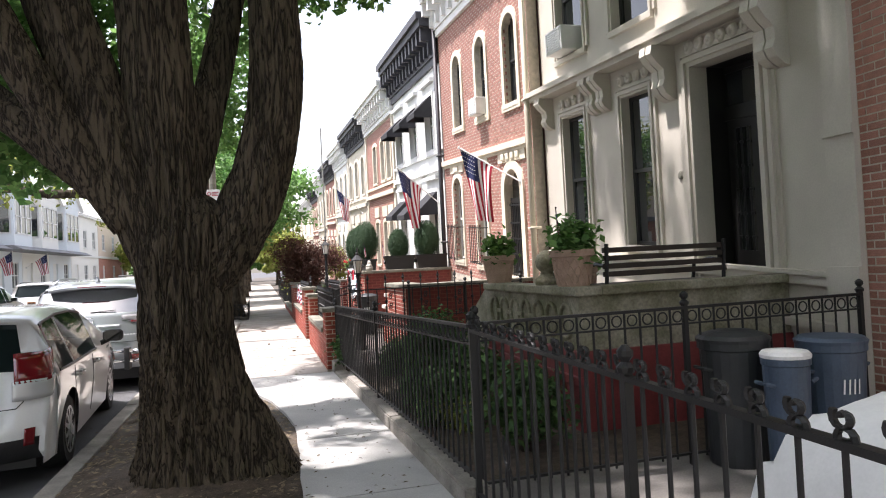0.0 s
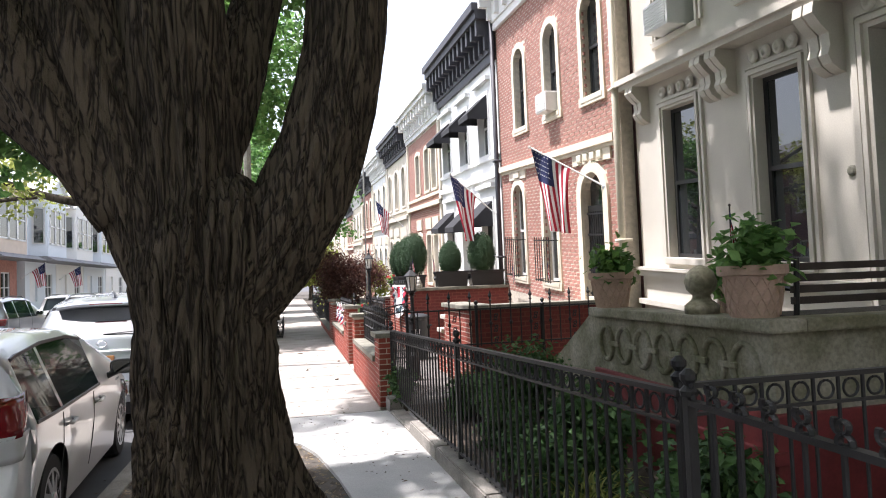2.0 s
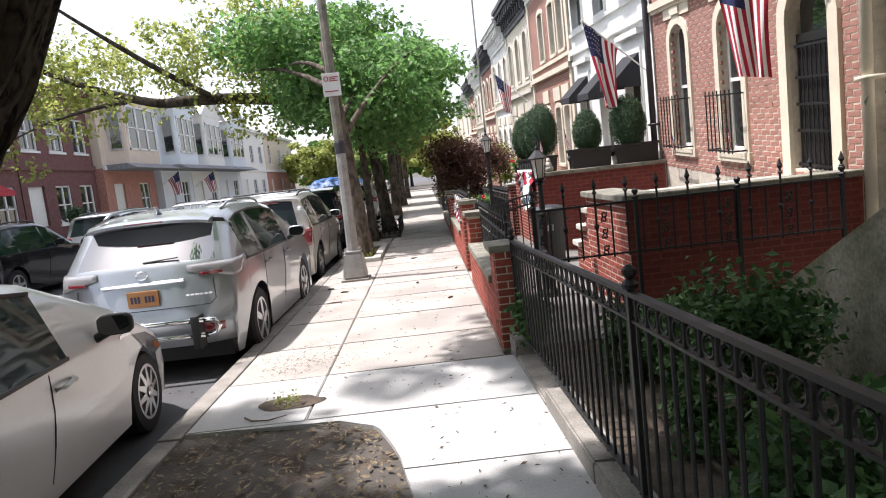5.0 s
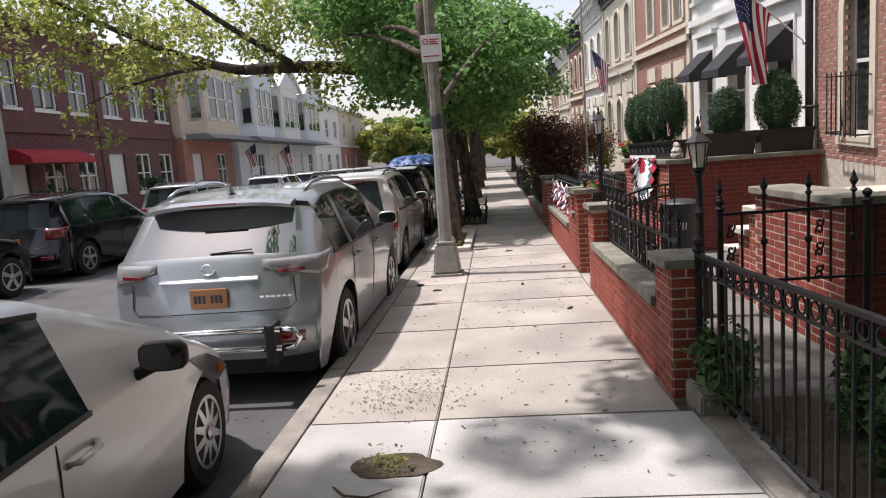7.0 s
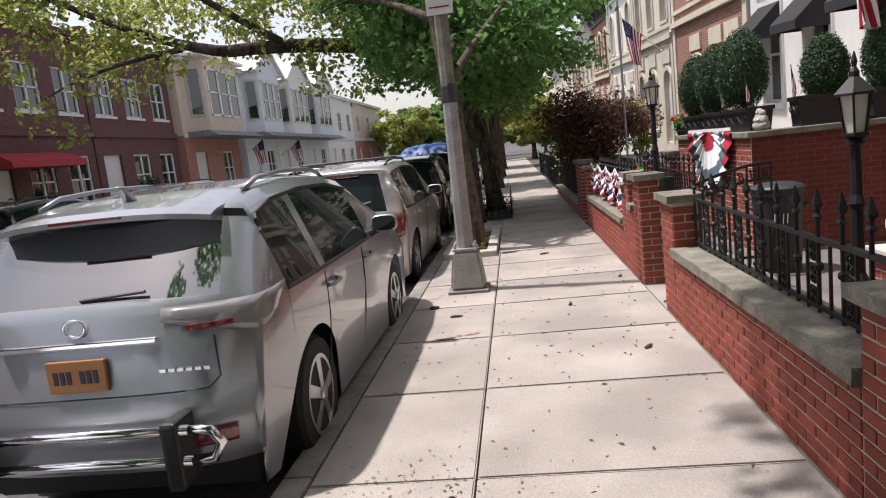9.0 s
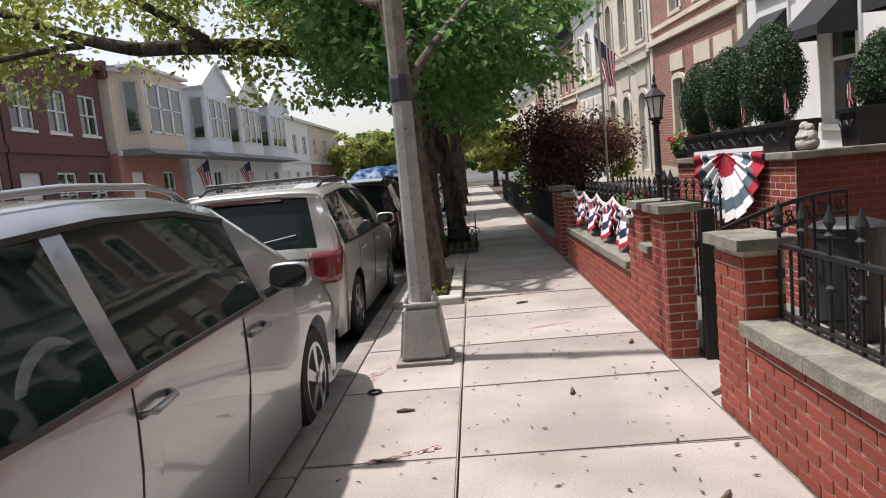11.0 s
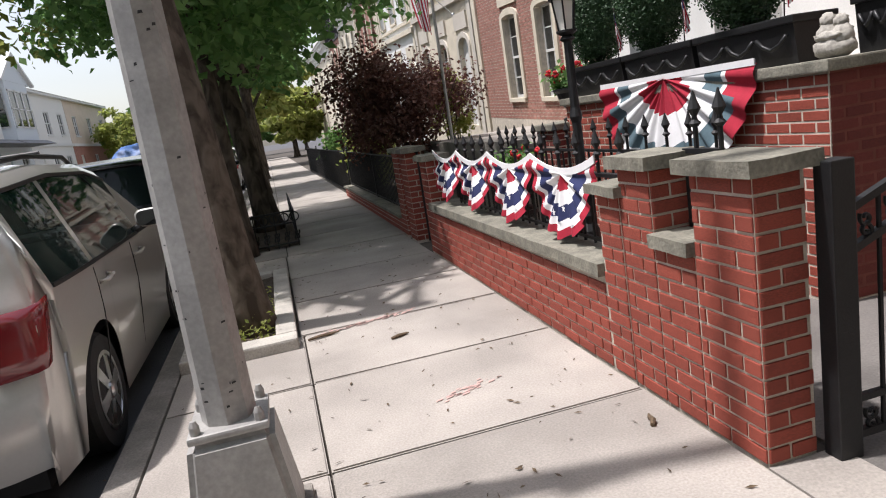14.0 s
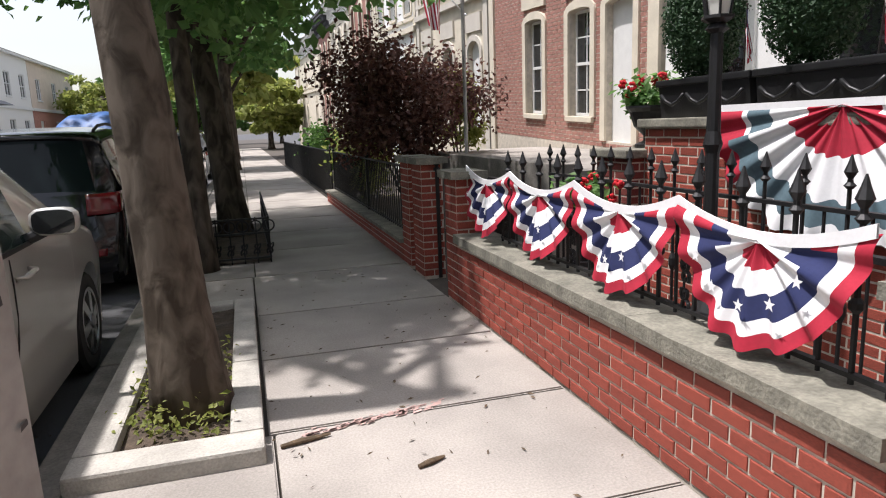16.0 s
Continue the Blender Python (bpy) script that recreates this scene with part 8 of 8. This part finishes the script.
for a, b_, w, n in (((-0.80, 13.42), (-0.08, 13.56), 0.02, 110), ((-0.30, 11.75), (0.05, 11.9), 0.02, 30), ((-1.45, 9.0), (-0.95, 9.2), 0.02, 40), ((-1.66, 10.5), (-1.5, 11.0), 0.03, 40)):
    for k in range(n):      # broken scuffs of worn paint
        f = rng.random()
        c = Vector((a[0] + (b_[0] - a[0]) * f + rng.gauss(0, w), a[1] + (b_[1] - a[1]) * f + rng.gauss(0, w), 0.0055))
        l_ = rng.uniform(0.006, 0.030)
        bm.faces.new([bm.verts.new(c + Vector((l_ * i, l_ * j * 0.4 + l_ * i * 0.4, 0))) for i, j in ((-1, -0.6), (0.8, -1), (1, 0.7), (-0.6, 1))])
tagged(part("utility_mark", bm, "chalk"), "faded pink spray-paint scuffs on the pavement", "marking", kind="stuff")
bm = B()
for k in range(700):      # straw and pollen swept against the kerb
    p = Vector((rng.gauss(-1.25, 0.28), rng.gauss(6.0, 0.35), 0.007))
    if p.x < -1.75 or p.y < 5.6:
        continue
    a, l_ = rng.uniform(0, 6.3), rng.uniform(0.004, 0.018)
    d, q = Vector((math.cos(a), math.sin(a), 0)) * l_, Vector((-math.sin(a), math.cos(a), 0)) * l_ * rng.uniform(0.15, 0.5)
    bm.faces.new([bm.verts.new(p + v) for v in (-d, q + Vector((0, 0, 0.002)), d, -q)])
tagged(part("straw_litter", bm, "straw"), "pale straw and pollen scattered along the kerb", "leaf litter", kind="stuff")
bm = B()
vs = []
for k in range(28):
    a = 2 * math.pi * k / 28
    q = 1 + 0.25 * noise.noise(Vector((math.cos(a) * 1.6, math.sin(a) * 1.6, 4)))
    vs.append(bm.verts.new((-1.14 + 0.25 * q * math.cos(a), 4.84 + 0.16 * q * math.sin(a), 0.0085)))
bm.faces.new(vs)
bmesh.ops.triangulate(bm, faces=bm.faces[:])
tagged(part("dirt_patch", bm, "soil"), "rough dirt patch broken through the pale slab", "dirt patch")
t = thing("patch_weeds", "dry grass tuft growing in the dirt patch", "weeds", kind="stuff")
leaves("weed_leaves", [(-1.14 + rng.gauss(0, 0.09), 4.84 + rng.gauss(0, 0.06), 0.03) for _ in range(20)], [0.03] * 20, 90, 0.016, "leaf_light", t, seed=92, fuzz=0.02)
bm = B()
tube(bm, [(-1.42, 4.60, 0.012), (-1.34, 4.50, 0.016), (-1.22, 4.48, 0.014), (-1.10, 4.56, 0.012)], [0.006, 0.007, 0.006, 0.003], 6)
tagged(part("twig", bm, "dry", smooth=True), "thin curved dark twig lying on the pavement", "twig")
bm = B()
ring = [(-1.57 + 0.045 * math.cos(a * math.pi / 10), 10.18 + 0.045 * math.sin(a * math.pi / 10), 0.012) for a in range(21)]
tube(bm, ring, 0.010, 6, cap=False)
tagged(part("valve_ring", bm, "iron", smooth=True), "small dark iron valve ring set in the pavement", "valve cover")


# ---- houses across the road ----
def far_house(name, label, y0, y1, x, h, wallm, lower=None, roof="roof_grey", peak=1.4, bays=3, frame="frame_white", awning=None, door=True):
    t = thing(name, label, "house")
    bm = B()
    hs = []
    w = (y1 - y0) / bays
    for i in range(bays):
        yc = y0 + w * (i + 0.5)
        hs += [(yc - 0.62, yc + 0.62, 1.2, 2.95), (yc - 0.62, yc + 0.62, h * 0.60, h * 0.60 + 1.65)]
    ys = sorted({y0, y1, *[q for g in hs for q in g[:2]]})
    up, low = B(), B()
    split = h * 0.5
    for bmx, z0, z1 in ((low, 0, split), (up, split, h)):
        zs = sorted({z0, z1, *[q for g in hs for q in g[2:] if z0 < q < z1]})
        for a, b_ in zip(ys, ys[1:]):
            for c, d in zip(zs, zs[1:]):
                if not any(g[0] <= a and b_ <= g[1] and g[2] <= c and d <= g[3] for g in hs):
                    box(bmx, x - 0.25, x, a, b_, c, d)
        box(bmx, x - 10, x - 0.25, y0 + 0.02, y1 - 0.02, z0, z1)
    bm.free()
    part("wall", up, wallm, t)
    part("ground_floor_wall", low, lower or wallm, t)
    bm = B()
    q = [(x + 0.35, h), (x - 5, h + peak), (x - 10, h)]
    f0 = [bm.verts.new((p[0], y0 - 0.05, p[1])) for p in q]
    f1 = [bm.verts.new((p[0], y1 + 0.05, p[1])) for p in q]
    bm.faces.new(f0), bm.faces.new(f1[::-1])
    for i in range(3):
        bm.faces.new((f0[i], f1[i], f1[(i + 1) % 3], f0[(i + 1) % 3]))
    part("roof", bm, roof, t)
    bm = B()
    box(bm, x, x + 0.10, y0, y1, split - 0.1, split + 0.12)
    part("band", bm, frame if wallm.startswith("sid") else "brick_brown", t)
    bm = B()
    box(bm, x, x + 0.30, y0, y1, h - 0.18, h + 0.02)
    part("eave", bm, frame if wallm.startswith("sid") else "brick_brown", t)
    for i, g in enumerate(hs):
        if door and i == 0:
            bm = B()
            box(bm, x - 0.2, x - 0.12, g[0], g[1], 0.2, g[3])
            part("door", bm, "frame_white", t)
            continue
        bm = B()
        for a, b_, c, d in ((g[0], g[0] + 0.07, g[2], g[3]), (g[1] - 0.07, g[1], g[2], g[3]), (g[0], g[1], g[2], g[2] + 0.07), (g[0], g[1], g[3] - 0.07, g[3]), (g[0], g[1], (g[2] + g[3]) / 2 - 0.03, (g[2] + g[3]) / 2 + 0.03), ((g[0] + g[1]) / 2 - 0.04, (g[0] + g[1]) / 2 + 0.04, g[2], g[3])):
            box(bm, x - 0.12, x - 0.04, a, b_, c, d)
        box(bm, x - 0.05, x + 0.06, g[0] - 0.08, g[1] + 0.08, g[2] - 0.1, g[2])
        wd = part("window", bm, frame, t)
        bm = B()
        box(bm, x - 0.11, x - 0.10, g[0] + 0.05, g[1] - 0.05, g[2] + 0.05, g[3] - 0.05)
        part("pane", bm, "house_glass", wd)
    if awning:
        bm = B()
        q = [(x, 3.1), (x + 0.6, 3.0), (x + 1.1, 2.75), (x + 1.15, 2.55), (x, 2.55)]
        f0 = [bm.verts.new((p[0], y0 + 0.3, p[1])) for p in q]
        f1 = [bm.verts.new((p[0], y0 + w * 1.9, p[1])) for p in q]
        bm.faces.new(f0[::-1]), bm.faces.new(f1)
        for i in range(4):
            bm.faces.new((f0[i], f0[i + 1], f1[i + 1], f1[i]))
        part("awning", bm, awning, t, "red scalloped canvas awning")
    return t


def far_bay(house_name, label, y0, y1, x, z0, z1, wallm, gable, trim="frame_white"):
    """A projecting upper bay with a triple window, skirt roof and, where asked, a street gable."""
    t = thing(house_name, label, "bay window")
    d = 0.95
    bm = B()
    pl = [(x - 0.02, y0), (x + d, y0 + 0.55), (x + d, y1 - 0.55), (x - 0.02, y1)]
    lo, hi = [bm.verts.new((*p, z0)) for p in pl], [bm.verts.new((*p, z1)) for p in pl]
    for i in range(3):
        bm.faces.new((lo[i], lo[i + 1], hi[i + 1], hi[i]))
    bm.faces.new(lo[::-1]), bm.faces.new(hi)
    part("wall", bm, wallm, t)
    yc = (y0 + y1) / 2
    hw = (y1 - y0) / 2 - 0.75
    zs, zt = z0 + 0.75, z1 - 0.5
    for k in range(3):
        a, b_ = yc - hw + k * hw * 2 / 3, yc - hw + (k + 1) * hw * 2 / 3
        bm = B()
        for q in ((a, a + 0.09, zs, zt), (b_ - 0.09, b_, zs, zt), (a, b_, zs, zs + 0.09), (a, b_, zt - 0.09, zt), (a, b_, (zs + zt) / 2 - 0.03, (zs + zt) / 2 + 0.03)):
            box(bm, x + d - 0.02, x + d + 0.05, *q)
        w = part("window", bm, trim, t)
        bm = B()
        box(bm, x + d + 0.003, x + d + 0.012, a + 0.08, b_ - 0.08, zs + 0.08, zt - 0.08)
        part("pane", bm, "house_glass", w)
    bm = B()      # window on the slanted cheek that faces up the street
    p, q = Vector((*pl[0], 0)), Vector((*pl[1], 0))
    o = Vector((0.04, -0.07, 0))
    for f0, f1, za, zb in ((0.2, 0.3, zs, zt), (0.74, 0.84, zs, zt), (0.2, 0.84, zs, zs + 0.09), (0.2, 0.84, zt - 0.09, zt)):
        c0, c1 = p.lerp(q, f0) + o, p.lerp(q, f1) + o
        bm.faces.new([bm.verts.new((*c.xy, z)) for c, z in ((c0, za), (c1, za), (c1, zb), (c0, zb))])
    bmesh.ops.solidify(bm, geom=bm.faces[:], thickness=0.05)
    w = part("window", bm, trim, t)
    bm = B()
    c0, c1 = p.lerp(q, 0.28) + o * 0.7, p.lerp(q, 0.76) + o * 0.7
    bm.faces.new([bm.verts.new((*c.xy, z)) for c, z in ((c0, zs + 0.05), (c1, zs + 0.05), (c1, zt - 0.05), (c0, zt - 0.05))])
    part("pane", bm, "house_glass", w)
    bm = B()      # skirt roof under the bay
    vs = box(bm, x, x + d + 0.75, y0 - 0.35, y1 + 0.35, z0 - 0.28, z0)
    for v in vs[4:]:
        if v.co.x > x + 0.1:
            v.co.x -= 0.55
    part("skirt_roof", bm, "roof_grey", t)
    if gable:
        bm = B()
        tri = [(y0 - 0.3, z1), (y1 + 0.3, z1), (yc, z1 + gable)]
        f0, f1 = [bm.verts.new((x + d + 0.02, *g)) for g in tri], [bm.verts.new((x - 5.0, *g)) for g in tri]
        bm.faces.new(f0), bm.faces.new(f1[::-1])
        for i in range(3):
            bm.faces.new((f0[i], f1[i], f1[(i + 1) % 3], f0[(i + 1) % 3]))
        part("gable", bm, wallm, t)
        bm = B()
        for e in tri[:2]:
            obox(bm, (x + d + 0.12, e[0], e[1] - 0.05), (x + d + 0.12, yc, z1 + gable + 0.05), 0.24, 0.16)
        part("bargeboard", bm, trim, t)
    else:
        bm = B()
        box(bm, x, x + d + 0.2, y0 - 0.15, y1 + 0.15, z1, z1 + 0.16, 0, 0.03)
        part("cornice", bm, trim, t)
    return t


far_house("grey_stone_house", "grey stone house with dark window frames", 15.0, 21.2, -15.6, 8.6, "stone_grey", frame="frame_dark", peak=0.2)
far_house("brown_brick_house", "dark brown brick house with a red awning", 21.8, 27.85, -16.6, 7.5, "brick_brown", awning="red_awning", peak=2.0)
far_house("twin_brick_house", "dark brick house with slate roof across the road", 27.95, 34.3, -16.6, 7.5, "brick_brown", peak=2.0)
far_house("tan_house", "tan rendered house over a red brick ground floor", 34.4, 40.7, -16.2, 7.5, "sidewall", "brick_house", peak=1.0, bays=2)
far_house("blue_house", "pale blue sided house with bay windows", 40.8, 46.0, -15.8, 7.5, "siding", peak=1.6, bays=2)
far_house("white_sided_house", "white sided gabled house", 46.1, 52.0, -15.8, 7.5, "siding_cream", peak=2.2, bays=2)
far_house("pale_sided_house", "pale sided house further down the road", 52.1, 58.0, -15.8, 7.5, "siding", peak=2.2, bays=2)
far_house("far_white_house", "white house far down the road", 58.1, 68.0, -15.8, 7.5, "siding_cream", peak=2.2, bays=3)
far_house("far_tan_house", "tan house far down the road", 68.1, 82.0, -15.8, 7.5, "sidewall", "brick_house", peak=2.2, bays=3)
far_house("cornice_house", "pale stone row house behind the walk", 6.0, 14.9, -15.6, 8.0, "siding_cream", peak=0.2, bays=4)
far_house("near_row_house", "brick row house behind the walk", -12.0, 5.9, -15.6, 8.0, "brick_brown", peak=0.2, bays=6)
for i, (y, c) in enumerate(((20.8, 0.8), (27.6, 1.25), (22.2, 0.8))):
    shrub("conifer", "dark green conical evergreen in a far front garden", (-14.2, y, 0.9 * c + 0.3), (0.55 * c, 0.55 * c, 1.0 * c), 1500, 0.06, "leaf_box", 120 + i, "conifers")
shrub("front_hedge", "clipped green hedge across the road", (-13.9, 21.0, 0.5), (0.5, 2.4, 0.4), 1800, 0.06, "leaf_light", 130)
flag("far_flag", "striped flag on a house across the road", (-15.9, 40.5, 2.6), (-14.6, 40.5, 3.5), 0.9, 1.3, "flags", 1.0)
flag("far_flag", "striped flag on a house across the road", (-15.7, 46.5, 2.6), (-14.4, 46.5, 3.5), 0.9, 1.3, "flags", 2.0)
far_bay("bay_window", "tan rendered upper bay with white windows over a skirt roof", 35.0, 40.1, -16.2, 3.9, 7.5, "sidewall", 0)
far_bay("bay_window", "pale blue sided bay with white windows and a street gable", 41.2, 45.6, -15.8, 3.9, 7.4, "siding", 1.5)
far_bay("bay_window", "cream sided bay with white windows and a street gable", 46.6, 51.5, -15.8, 3.9, 7.4, "siding_cream", 1.7)
far_bay("bay_window", "pale sided bay with white windows far down the road", 52.6, 57.5, -15.8, 3.9, 7.4, "siding", 1.7)
# stepped parapets between the brick houses
for y in (21.7, 27.9, 34.35):
    bm = B()
    for k in range(5):
        box(bm, -16.2 - 1.3 * (k + 1), -16.2 - 1.3 * k, y - 0.16, y + 0.16, 7.0, 7.75 + 0.42 * k)
    tagged(part("parapet", bm, "brick_brown"), "stepped brown brick party parapet above a slate roof", "parapet", "parapets")
